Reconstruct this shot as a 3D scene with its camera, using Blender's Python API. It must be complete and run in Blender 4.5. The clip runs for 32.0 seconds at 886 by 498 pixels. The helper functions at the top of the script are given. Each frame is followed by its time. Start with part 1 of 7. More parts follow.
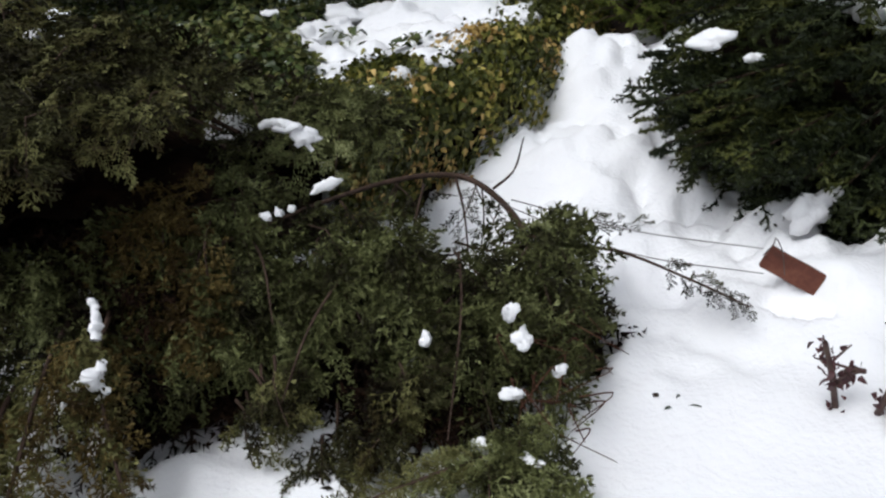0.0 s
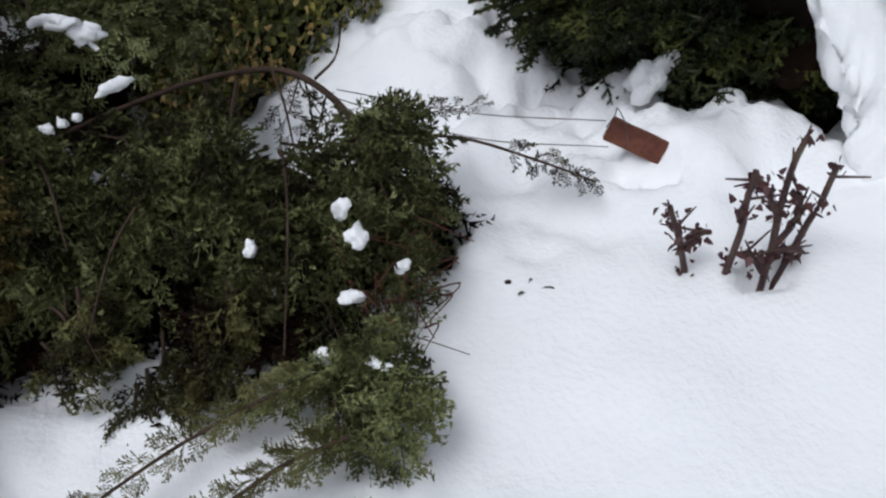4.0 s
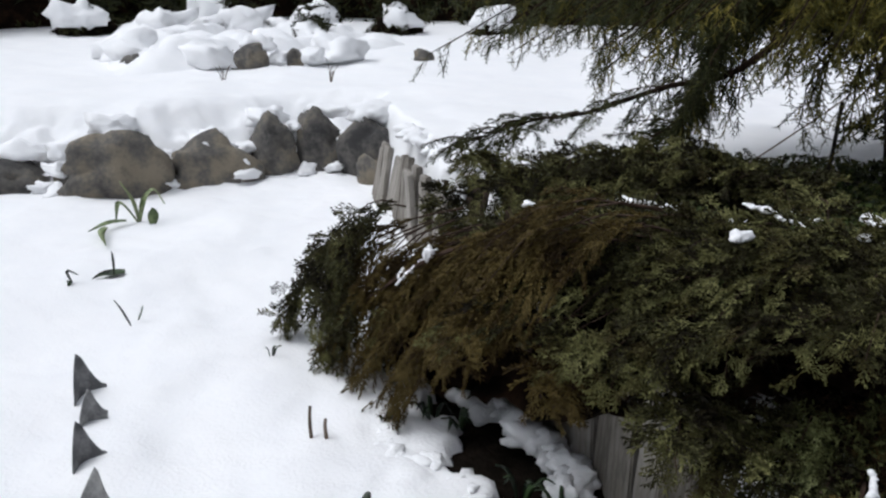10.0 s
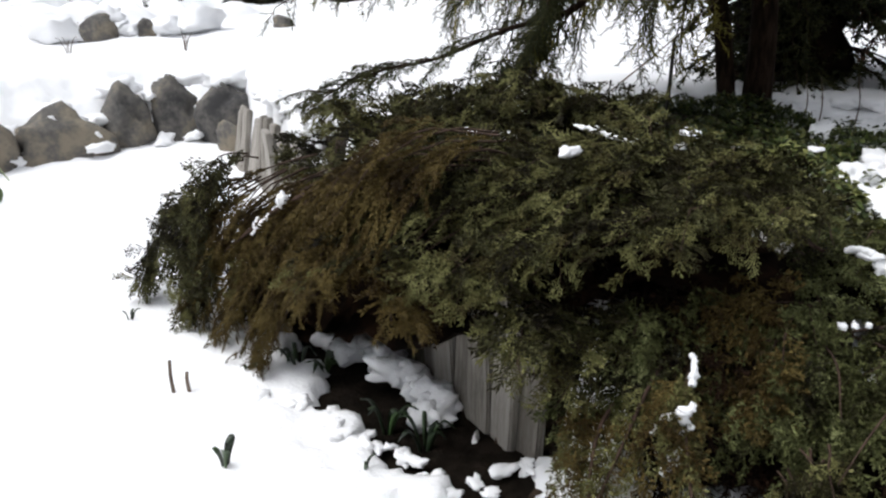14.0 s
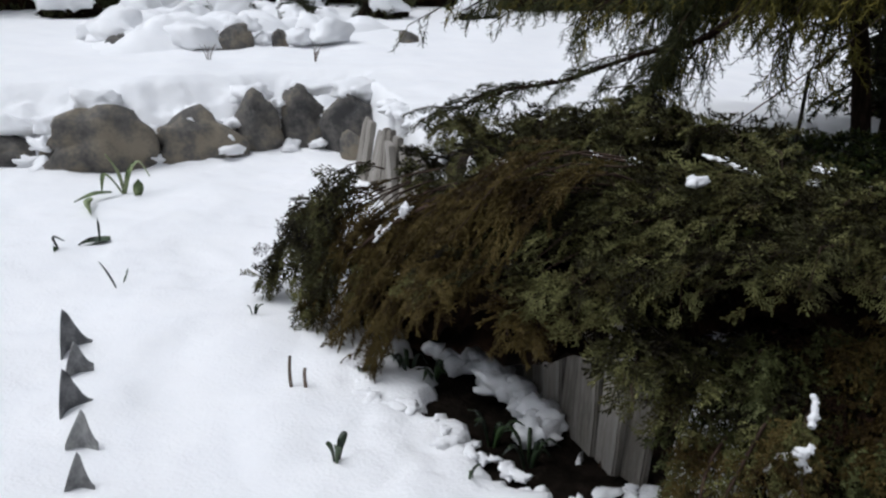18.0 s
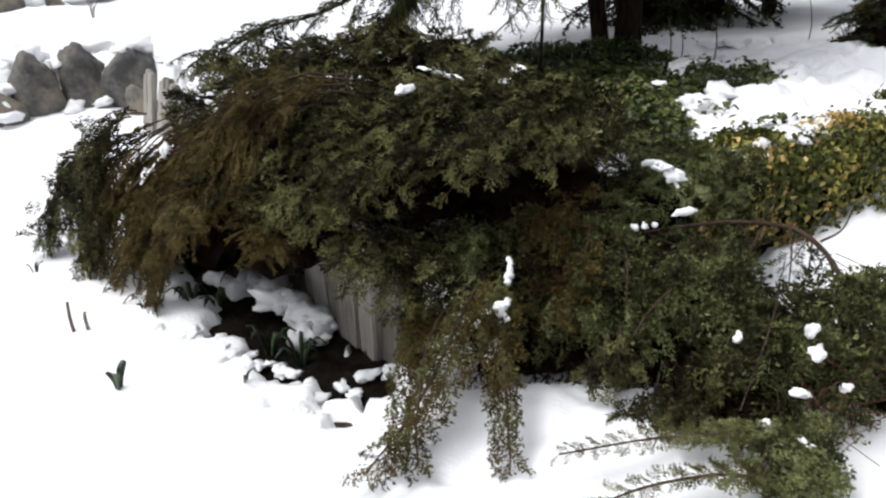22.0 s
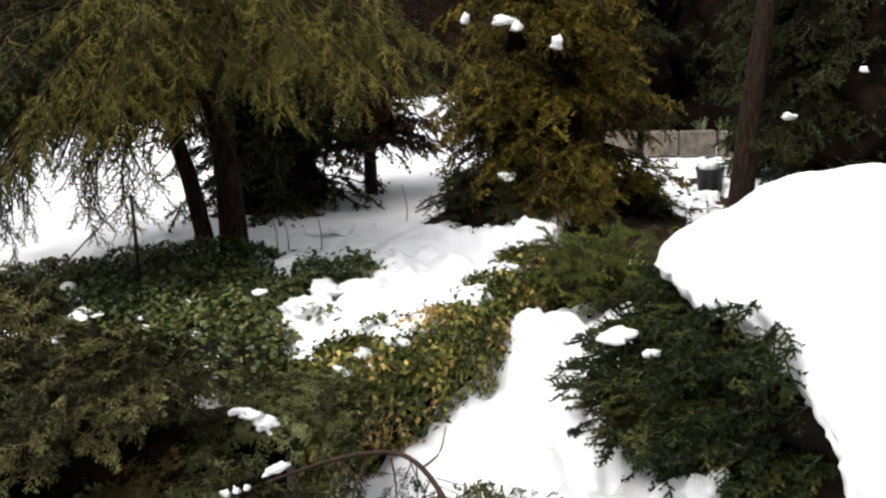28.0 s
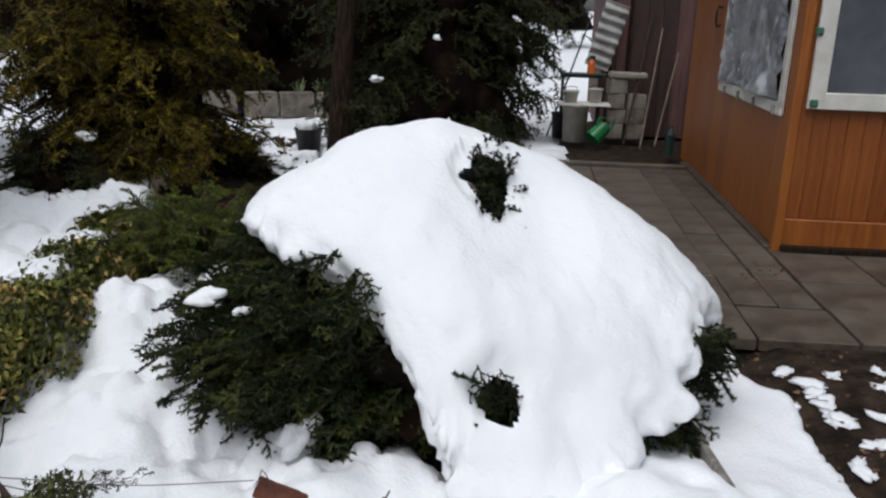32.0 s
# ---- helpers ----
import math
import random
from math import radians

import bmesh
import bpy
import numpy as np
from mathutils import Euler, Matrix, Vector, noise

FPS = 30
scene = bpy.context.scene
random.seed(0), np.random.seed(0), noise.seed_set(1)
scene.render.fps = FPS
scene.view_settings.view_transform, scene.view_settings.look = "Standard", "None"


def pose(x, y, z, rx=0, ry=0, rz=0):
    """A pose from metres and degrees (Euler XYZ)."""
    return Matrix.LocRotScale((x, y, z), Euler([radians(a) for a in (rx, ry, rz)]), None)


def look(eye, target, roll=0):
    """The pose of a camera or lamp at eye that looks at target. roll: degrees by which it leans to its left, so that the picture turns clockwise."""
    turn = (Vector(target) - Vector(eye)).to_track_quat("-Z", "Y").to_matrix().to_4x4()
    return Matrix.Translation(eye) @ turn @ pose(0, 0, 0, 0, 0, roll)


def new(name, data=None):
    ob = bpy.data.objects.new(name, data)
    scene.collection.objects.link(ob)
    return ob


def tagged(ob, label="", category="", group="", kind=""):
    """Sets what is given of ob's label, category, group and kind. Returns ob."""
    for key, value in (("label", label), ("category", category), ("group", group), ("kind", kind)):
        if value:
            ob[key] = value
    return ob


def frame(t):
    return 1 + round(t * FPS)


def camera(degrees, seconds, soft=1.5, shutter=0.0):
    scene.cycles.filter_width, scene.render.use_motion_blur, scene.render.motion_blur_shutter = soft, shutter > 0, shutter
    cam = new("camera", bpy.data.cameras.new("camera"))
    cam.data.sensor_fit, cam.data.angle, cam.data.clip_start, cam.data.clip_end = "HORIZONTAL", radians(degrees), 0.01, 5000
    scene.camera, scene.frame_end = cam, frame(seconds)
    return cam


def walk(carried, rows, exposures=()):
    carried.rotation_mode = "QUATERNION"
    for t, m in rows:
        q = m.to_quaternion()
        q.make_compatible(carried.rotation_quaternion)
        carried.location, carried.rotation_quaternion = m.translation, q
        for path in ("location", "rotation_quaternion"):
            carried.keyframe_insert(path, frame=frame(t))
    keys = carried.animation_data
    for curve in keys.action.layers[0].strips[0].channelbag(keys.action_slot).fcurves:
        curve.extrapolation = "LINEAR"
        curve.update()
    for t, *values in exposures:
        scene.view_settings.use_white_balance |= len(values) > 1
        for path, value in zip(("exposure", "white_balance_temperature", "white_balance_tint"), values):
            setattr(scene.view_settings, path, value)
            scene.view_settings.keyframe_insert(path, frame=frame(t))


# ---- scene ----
cam = camera(57.1, 32.0, soft=2.3)
METRES, EYE, TILT, LEAN, TURN = 4.2, 1.45, -29.5, 3.0, 0.0
ROWS = [
    (0.0, 0.0, 0.0, 0.0, 0.0, 0.0, -0.0),
    (0.5, 0.0011, -0.0428, -0.0145, 2.09, -0.5, -0.38),
    (1.0, 0.0083, -0.0597, -0.018, 1.33, 0.57, 0.7),
    (1.5, 0.0198, -0.0437, -0.0208, -0.88, 1.02, 2.97),
    (2.0, 0.0252, -0.0096, -0.0328, -2.65, -1.71, 5.02),
    (2.5, 0.0293, 0.0184, -0.0295, -4.78, -4.74, 6.07),
    (4.5, 0.0192, 0.0394, -0.0161, -9.56, -6.11, 5.31),
    (5.0, -0.0025, 0.0173, -0.0099, -7.24, -3.84, 3.51),
    (5.5, -0.0282, -0.0166, -0.0076, -1.56, -1.26, 0.56),
    (6.0, -0.0565, -0.0515, -0.0112, 4.28, 0.68, -2.76),
    (6.5, -0.0788, -0.0705, -0.0092, 11.65, 1.4, -5.96),
    (7.0, -0.0966, -0.087, 0.0018, 18.41, 1.23, -8.98),
    (7.5, -0.1115, -0.1052, 0.0027, 23.37, 1.93, -12.2),
    (8.0, -0.1191, -0.1188, -0.0026, 27.2, 2.77, -15.19),
    (8.5, -0.1271, -0.1341, -0.006, 30.11, 3.02, -17.44),
    (9.0, -0.1321, -0.1458, -0.0092, 32.37, 3.1, -18.99),
    (9.5, -0.1368, -0.1538, -0.0124, 33.8, 3.11, -19.89),
    (10.0, -0.1407, -0.1596, -0.0156, 34.39, 3.04, -20.25),
    (10.5, -0.1295, -0.1533, -0.0189, 34.73, 2.79, -19.58),
    (11.0, -0.1195, -0.1475, -0.0241, 33.55, 2.52, -18.17),
    (11.5, -0.1105, -0.1433, -0.0294, 31.83, 2.46, -16.77),
    (12.0, -0.1052, -0.1448, -0.0335, 29.66, 2.68, -15.93),
    (12.5, -0.1028, -0.1452, -0.0368, 27.78, 3.2, -15.75),
    (13.0, -0.1009, -0.146, -0.0393, 26.65, 3.58, -15.73),
    (13.5, -0.0998, -0.1472, -0.0414, 26.07, 3.83, -15.77),
    (15.5, -0.1088, -0.1417, -0.0373, 28.25, 3.65, -16.09),
    (16.0, -0.1165, -0.1416, -0.0344, 29.2, 3.59, -16.8),
    (16.5, -0.1219, -0.1463, -0.0348, 29.88, 3.64, -17.74),
    (17.0, -0.1134, -0.1586, -0.0406, 31.58, 3.44, -19.13),
    (17.5, -0.1065, -0.1669, -0.0466, 32.87, 2.99, -19.96),
    (18.0, -0.1035, -0.1683, -0.0474, 33.5, 2.76, -20.27),
    (18.5, -0.0992, -0.171, -0.0474, 33.33, 2.79, -20.41),
    (19.0, -0.0903, -0.179, -0.0483, 32.54, 2.91, -20.4),
    (19.5, -0.0741, -0.1797, -0.0471, 31.68, 3.01, -20.23),
    (20.0, -0.0461, -0.1742, -0.0422, 31.47, 2.89, -19.61),
    (20.5, -0.0183, -0.1721, -0.037, 31.09, 2.42, -18.45),
    (21.0, 0.0079, -0.1721, -0.0352, 30.52, 1.72, -16.74),
    (21.5, 0.02, -0.1826, -0.0374, 27.91, 1.04, -14.41),
    (22.0, 0.0186, -0.1858, -0.0549, 22.76, 1.97, -12.42),
    (22.5, 0.0186, -0.1897, -0.0653, 16.26, 3.4, -9.95),
    (23.0, 0.024, -0.2019, -0.0677, 8.31, 5.01, -6.74),
    (23.5, 0.034, -0.2078, -0.0711, 0.87, 6.56, -3.33),
    (24.0, 0.0478, -0.1859, -0.0604, -4.96, 7.56, -0.7),
    (24.5, 0.0718, -0.157, -0.0366, -10.07, 7.63, 1.07),
    (26.5, 0.086, -0.1313, 0.0147, -6.62, 8.47, 0.78),
    (27.0, 0.0789, -0.1297, 0.0247, -2.89, 11.39, -0.05),
    (27.5, 0.0704, -0.1311, 0.0319, -0.44, 14.59, -0.7),
    (28.0, 0.0569, -0.1252, 0.0372, 0.52, 15.4, -1.12),
    (28.5, 0.0484, -0.1155, 0.0404, 0.39, 14.74, -1.1),
    (29.0, 0.0519, -0.1105, 0.0401, -2.03, 14.14, 0.05),
    (29.5, 0.0531, -0.1088, 0.0405, -6.65, 13.53, 1.96),
    (30.0, 0.0548, -0.1002, 0.0416, -11.13, 13.15, 3.93),
    (30.5, 0.0584, -0.0911, 0.0432, -15.05, 12.68, 5.63),
    (31.0, 0.0637, -0.0884, 0.045, -18.62, 12.03, 6.94),
    (31.5, 0.0707, -0.0933, 0.0424, -22.35, 11.48, 7.97),
    (32.0, 0.0873, -0.1147, 0.0326, -24.52, 11.23, 8.46),
]
walk(cam, [(t, pose(0, 0, EYE, TILT, LEAN, TURN) @ pose(METRES * x, METRES * y, METRES * z, 90 + pitch, roll, yaw)) for t, x, y, z, yaw, pitch, roll in ROWS], exposures=[(0, 0.08, 6100, 10), (1, 0.35, 6300, 10), (2, -0.1, 6050, 10), (5, -0.22, 5950, 10), (6, 0.4, 6300, 10), (7, 1.28, 6500, 10), (8, 1.3, 6450, 10), (9, 0.75, 6380, 10), (10, 0.0, 6050, 10), (11, 0.05, 6050, 10), (12, 0.4, 6200, 10), (13, 0.5, 6250, 10), (16, 0.6, 6200, 10), (17, 0.02, 5980, 10), (19, -0.12, 6000, 10), (21, 0.15, 6100, 10), (22, 0.62, 6250, 10), (23, 0.5, 6200, 10), (24, -0.05, 6100, 10), (27, -0.12, 6100, 10), (28, 0.75, 6550, 10), (29, 0.85, 6600, 10), (30, 0.15, 6300, 10), (32, -0.14, 6050, 10)])

# ---- world and light ----
world = bpy.data.worlds.new("overcast")
scene.world = world
world.use_nodes = True
wn = world.node_tree
sky = wn.nodes.new("ShaderNodeTexSky")
sky.sky_type, sky.sun_disc = "NISHITA", False
sky.sun_elevation, sky.sun_rotation = radians(62), radians(-130)
sky.air_density, sky.dust_density, sky.ozone_density = 1.0, 3.0, 1.0
grey = wn.nodes.new("ShaderNodeHueSaturation")
grey.inputs["Saturation"].default_value = 0.15
wn.links.new(sky.outputs[0], grey.inputs["Color"])
wn.links.new(grey.outputs[0], wn.nodes["Background"].inputs[0])
wn.nodes["Background"].inputs[1].default_value = 0.135
sun = new("sun", bpy.data.lights.new("sun", "SUN"))
sun.data.energy, sun.data.angle, sun.data.color = 1.15, radians(35), (1.0, 0.97, 0.93)
sun.matrix_world = look((0, 0, 0), (math.sin(radians(130)) * math.cos(radians(62)), -math.cos(radians(130)) * math.cos(radians(62)), -math.sin(radians(62))))


# ---- materials ----
def material(name, colours, scale=8.0, rough=0.7, bump=0.0, bump_scale=60.0, island=0.0, metal=0.0, detail=4.0, random_object=0.0, stretch=(1, 1, 1), stops=None, spec=0.5, sss=0.0):
    """A surface whose colour runs through the given colours by noise at two scales, with fine relief."""
    m = bpy.data.materials.new(name)
    m.use_nodes = True
    n, l = m.node_tree.nodes, m.node_tree.links
    b = n["Principled BSDF"]
    b.inputs["Roughness"].default_value, b.inputs["Metallic"].default_value = rough, metal
    b.inputs["Specular IOR Level"].default_value = spec
    geo = n.new("ShaderNodeTexCoord")
    mp = n.new("ShaderNodeMapping")
    mp.inputs["Scale"].default_value = stretch
    l.new(geo.outputs["Object"], mp.inputs[0])
    big, fine = n.new("ShaderNodeTexNoise"), n.new("ShaderNodeTexNoise")
    big.inputs["Scale"].default_value, big.inputs["Detail"].default_value = scale, detail
    fine.inputs["Scale"].default_value, fine.inputs["Detail"].default_value = scale * 7, 3
    l.new(mp.outputs[0], big.inputs["Vector"]), l.new(mp.outputs[0], fine.inputs["Vector"])
    mix = n.new("ShaderNodeMath")
    mix.operation = "MULTIPLY_ADD"
    mix.inputs[1].default_value = 0.35
    l.new(fine.outputs["Fac"], mix.inputs[0]), l.new(big.outputs["Fac"], mix.inputs[2])
    off = n.new("ShaderNodeMath")
    off.operation, off.inputs[1].default_value = "SUBTRACT", 0.175
    l.new(mix.outputs[0], off.inputs[0])
    value = off.outputs[0]
    for amount, node, socket in ((island, "ShaderNodeNewGeometry", "Random Per Island"), (random_object, "ShaderNodeObjectInfo", "Random")):
        if amount:
            g = n.new(node)
            a = n.new("ShaderNodeMath")
            a.operation, a.inputs[1].default_value = "MULTIPLY_ADD", amount
            l.new(g.outputs[socket], a.inputs[0]), l.new(value, a.inputs[2])
            s = n.new("ShaderNodeMath")
            s.operation, s.inputs[1].default_value = "SUBTRACT", amount / 2
            l.new(a.outputs[0], s.inputs[0])
            value = s.outputs[0]
    ramp = n.new("ShaderNodeValToRGB")
    stops = stops or [0.3 + 0.4 * i / max(1, len(colours) - 1) for i in range(len(colours))]
    while len(ramp.color_ramp.elements) < len(colours):
        ramp.color_ramp.elements.new(0.5)
    for e, p, c in zip(ramp.color_ramp.elements, stops, colours):
        e.position, e.color = p, (*c, 1)
    l.new(value, ramp.inputs[0])
    l.new(ramp.outputs[0], b.inputs["Base Color"])
    if sss:
        b.inputs["Subsurface Weight"].default_value = sss
        b.inputs["Subsurface Radius"].default_value = (1.0, 1.0, 1.0)
        b.inputs["Subsurface Scale"].default_value = 0.02
    if bump:
        t = n.new("ShaderNodeTexNoise")
        t.inputs["Scale"].default_value, t.inputs["Detail"].default_value = bump_scale, 5
        l.new(mp.outputs[0], t.inputs["Vector"])
        k = n.new("ShaderNodeBump")
        k.inputs["Strength"].default_value, k.inputs["Distance"].default_value = bump, 0.01
        l.new(t.outputs["Fac"], k.inputs["Height"])
        l.new(k.outputs[0], b.inputs["Normal"])
    return m


SNOW = material("snow", [(0.9, 0.905, 0.92), (0.94, 0.94, 0.945)], 3.0, 0.65, 0.55, 55.0, spec=0.3)
SOIL = material("wet_soil", [(0.01, 0.007, 0.005), (0.028, 0.019, 0.013), (0.058, 0.038, 0.026)], 9.0, 0.85, 1.0, 40.0, spec=0.1)
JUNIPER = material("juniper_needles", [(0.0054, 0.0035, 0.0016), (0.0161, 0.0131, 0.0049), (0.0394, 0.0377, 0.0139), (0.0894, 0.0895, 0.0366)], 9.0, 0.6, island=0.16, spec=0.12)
JUNIPER_GOLD = material("bronzed_juniper_needles", [(0.0222, 0.0134, 0.0045), (0.0538, 0.0351, 0.0098), (0.0934, 0.0674, 0.0194), (0.1465, 0.1107, 0.0374)], 7.0, 0.6, island=0.2, spec=0.12)
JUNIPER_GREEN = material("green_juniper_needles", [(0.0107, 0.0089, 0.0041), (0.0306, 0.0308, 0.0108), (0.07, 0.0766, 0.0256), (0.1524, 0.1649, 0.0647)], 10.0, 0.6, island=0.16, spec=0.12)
SPRUCE = material("spruce_needles", [(0.0067, 0.0095, 0.004), (0.0149, 0.0203, 0.0067), (0.0372, 0.0459, 0.0135)], 4.0, 0.5, island=0.25, spec=0.12)
CYPRESS = material("cypress_foliage", [(0.0383, 0.0392, 0.0105), (0.1021, 0.0934, 0.0195), (0.2153, 0.1777, 0.0366)], 3.0, 0.6, island=0.3, spec=0.12)
GOLDEN = material("golden_conifer_foliage", [(0.0199, 0.0116, 0.0036), (0.0482, 0.0376, 0.0072), (0.1107, 0.0868, 0.012), (0.2413, 0.1809, 0.0217)], 2.0, 0.6, island=0.3, spec=0.12)
DARK_FOLIAGE = material("dark_conifer_foliage", [(0.0112, 0.014, 0.0056), (0.0263, 0.031, 0.0112), (0.0516, 0.0525, 0.0179)], 2.5, 0.6, island=0.6, spec=0.12)
IVY = material("ivy_leaves", [(0.0466, 0.0541, 0.0107), (0.1065, 0.1129, 0.0207), (0.2129, 0.2031, 0.0444), (0.4257, 0.35, 0.0949)], 5.0, 0.5, island=0.45, random_object=0.3, spec=0.2)
CYPRESS_LOW = material("cypress_low_and_shaded_fronds", [(0.017, 0.0221, 0.0085), (0.0425, 0.0476, 0.017), (0.085, 0.085, 0.0298)], 6.0, 0.6, island=0.25, spec=0.12)
BARK = material("bark", [(0.0092, 0.006, 0.0033), (0.0238, 0.0145, 0.0099), (0.0475, 0.0315, 0.022)], 12.0, 0.9, 1.0, 30.0, stretch=(3, 3, 0.5), spec=0.1)
TWIG = material("twig_bark", [(0.03, 0.018, 0.012), (0.075, 0.047, 0.034)], 20.0, 0.8, 0.4, 80.0, spec=0.2)
RED_TWIG = material("reddish_twig", [(0.04, 0.016, 0.009), (0.095, 0.042, 0.026)], 20.0, 0.8, 0.3, 80.0, spec=0.15)
PLANK = material("varnished_plank", [(0.1938, 0.053, 0.009), (0.2703, 0.08, 0.012), (0.3366, 0.112, 0.017)], 3.0, 0.4, 0.1, 30.0, random_object=0.3, stretch=(9, 9, 0.6))
SLAB = material("concrete_slab", [(0.0464, 0.0312, 0.0207), (0.0828, 0.0624, 0.0445), (0.1227, 0.0967, 0.0722)], 4.0, 0.6, 0.5, 70.0, random_object=0.25)
STONE = material("field_stone", [(0.0405, 0.0392, 0.0391), (0.1148, 0.1064, 0.0957), (0.2295, 0.196, 0.145)], 4.0, 0.85, 0.8, 25.0, random_object=0.2)
STAKE = material("weathered_stake", [(0.15, 0.135, 0.1125), (0.255, 0.2325, 0.2025), (0.345, 0.3225, 0.2925)], 6.0, 0.85, 0.5, 40.0, random_object=0.3, stretch=(6, 6, 0.7))
RUST = material("red_brick", [(0.06, 0.018, 0.01), (0.12, 0.036, 0.02), (0.18, 0.065, 0.038)], 9.0, 0.85, 0.6, 70.0)
SHED = material("shed_paint", [(0.075, 0.0342, 0.0306), (0.125, 0.0589, 0.0513), (0.175, 0.0855, 0.0747)], 3.0, 0.7, 0.2, 30.0, stretch=(5, 5, 0.5))
WHITE = material("white_paint", [(0.6, 0.57, 0.5), (0.74, 0.72, 0.66)], 6.0, 0.5, 0.1, 40.0)
PANE = material("dull_window_film", [(0.07, 0.075, 0.09), (0.13, 0.135, 0.15)], 1.5, 0.18, 0.1, 4.0)


# ---- mesh helpers ----
def mesh_from(name, verts, faces):
    """Mesh data from an array of places and a list of index arrays (triangles or quads)."""
    me = bpy.data.meshes.new(name)
    me.vertices.add(len(verts))
    me.vertices.foreach_set("co", np.asarray(verts, np.float32).ravel())
    flat = np.concatenate([np.asarray(f).ravel() for f in faces]).astype(np.int32)
    sizes = np.concatenate([np.full(len(f), np.asarray(f).shape[1]) for f in faces])
    starts = np.concatenate([[0], np.cumsum(sizes)[:-1]]).astype(np.int32)
    me.loops.add(len(flat))
    me.loops.foreach_set("vertex_index", flat)
    me.polygons.add(len(sizes))
    me.polygons.foreach_set("loop_start", starts)
    me.update(calc_edges=True)
    me.validate()
    return me


def put(name, me, mat, parent=None, label="", smooth=False, kind=""):
    """One mesh object, under its thing or part where one is given."""
    ob = new(name, me)
    if mat and not me.materials:
        me.materials.append(mat)
    if smooth:
        me.polygons.foreach_set("use_smooth", np.ones(len(me.polygons), bool))
    if parent:
        ob.parent = parent
    return tagged(ob, label=label, kind=kind)


def part(name, bm, mat, parent=None, label="", smooth=False, kind=""):
    me = bpy.data.meshes.new(name)
    bm.to_mesh(me)
    bm.free()
    return put(name, me, mat, parent, label, smooth, kind)


def thing(name, at, label, category, group="", rz=0.0):
    """An Empty at a thing's base, to hold its parts."""
    ob = new(name)
    ob.empty_display_size = 0.1
    ob.matrix_basis = pose(*at, 0, 0, rz)
    return tagged(ob, label, category, group)


def vnoise(x, y, seed=0, z=0.0):
    """Smooth lattice noise from -1 to 1."""
    xi, yi = np.floor(x), np.floor(y)
    fx, fy = x - xi, y - yi
    fx, fy = fx * fx * fx * (fx * (fx * 6 - 15) + 10), fy * fy * fy * (fy * (fy * 6 - 15) + 10)

    def h(a, b):
        v = np.sin(a * 127.1 + b * 311.7 + seed * 74.7 + z) * 43758.5453
        return 2 * (v - np.floor(v)) - 1

    return (h(xi, yi) * (1 - fx) + h(xi + 1, yi) * fx) * (1 - fy) + (h(xi, yi + 1) * (1 - fx) + h(xi + 1, yi + 1) * fx) * fy


def fbm(x, y, seed=0, octaves=4):
    return sum(vnoise(x * 2 ** i, y * 2 ** i, seed + i) * 0.5 ** i for i in range(octaves))


def lumps(x, y, freq, seed=0):
    """Rounded bumps with creases between them, from 0 to 1."""
    x, y = x * freq, y * freq
    xi, yi = np.floor(x), np.floor(y)
    best = np.full(np.shape(x), 9.0)
    for a in (-1, 0, 1):
        for b in (-1, 0, 1):
            h = np.sin((xi + a) * 127.1 + (yi + b) * 311.7 + seed * 74.7) * 43758.5453
            k = np.sin((xi + a) * 269.5 + (yi + b) * 183.3 + seed * 54.7) * 24634.6345
            best = np.minimum(best, (xi + a + h - np.floor(h) - x) ** 2 + (yi + b + k - np.floor(k) - y) ** 2)
    return np.sqrt(np.clip(1 - best * 1.7, 0, 1))


def step(a, b, v):
    t = np.clip((v - a) / (b - a), 0, 1)
    return t * t * (3 - 2 * t)


def signed(x, y, line):
    """Distance to a polyline, positive to the left of its way."""
    best, sign = np.full(np.shape(x), 1e9), np.ones(np.shape(x))
    for (ax, ay), (bx, by) in zip(line, line[1:]):
        ex, ey = bx - ax, by - ay
        t = np.clip(((x - ax) * ex + (y - ay) * ey) / (ex * ex + ey * ey), 0, 1)
        d = np.hypot(x - ax - t * ex, y - ay - t * ey)
        s = np.where(ex * (y - ay) - ey * (x - ax) > 0, 1.0, -1.0)
        sign = np.where(d < best - 1e-6, s, sign)
        best = np.minimum(best, d)
    return best * sign


def tube(points, radii, sides=7):
    """Verts and quads of a tapered tube along points."""
    p = np.asarray(points, float)
    r = np.interp(np.linspace(0, 1, len(p)), np.linspace(0, 1, len(radii)), radii)
    t = np.gradient(p, axis=0)
    t /= np.linalg.norm(t, axis=1)[:, None] + 1e-9
    ref = np.where(np.abs(t[:, 2:3]) < 0.9, [[0, 0, 1.0]], [[1.0, 0, 0]])
    u = np.cross(t, ref)
    u /= np.linalg.norm(u, axis=1)[:, None] + 1e-9
    v = np.cross(t, u)
    a = np.arange(sides) * 2 * np.pi / sides
    ring = p[:, None] + r[:, None, None] * (np.cos(a)[None, :, None] * u[:, None] + np.sin(a)[None, :, None] * v[:, None])
    verts = ring.reshape(-1, 3)
    i, j = np.meshgrid(np.arange(len(p) - 1), np.arange(sides), indexing="ij")
    k = (j + 1) % sides
    quads = np.stack([i * sides + j, i * sides + k, (i + 1) * sides + k, (i + 1) * sides + j], -1).reshape(-1, 4)
    return verts, quads


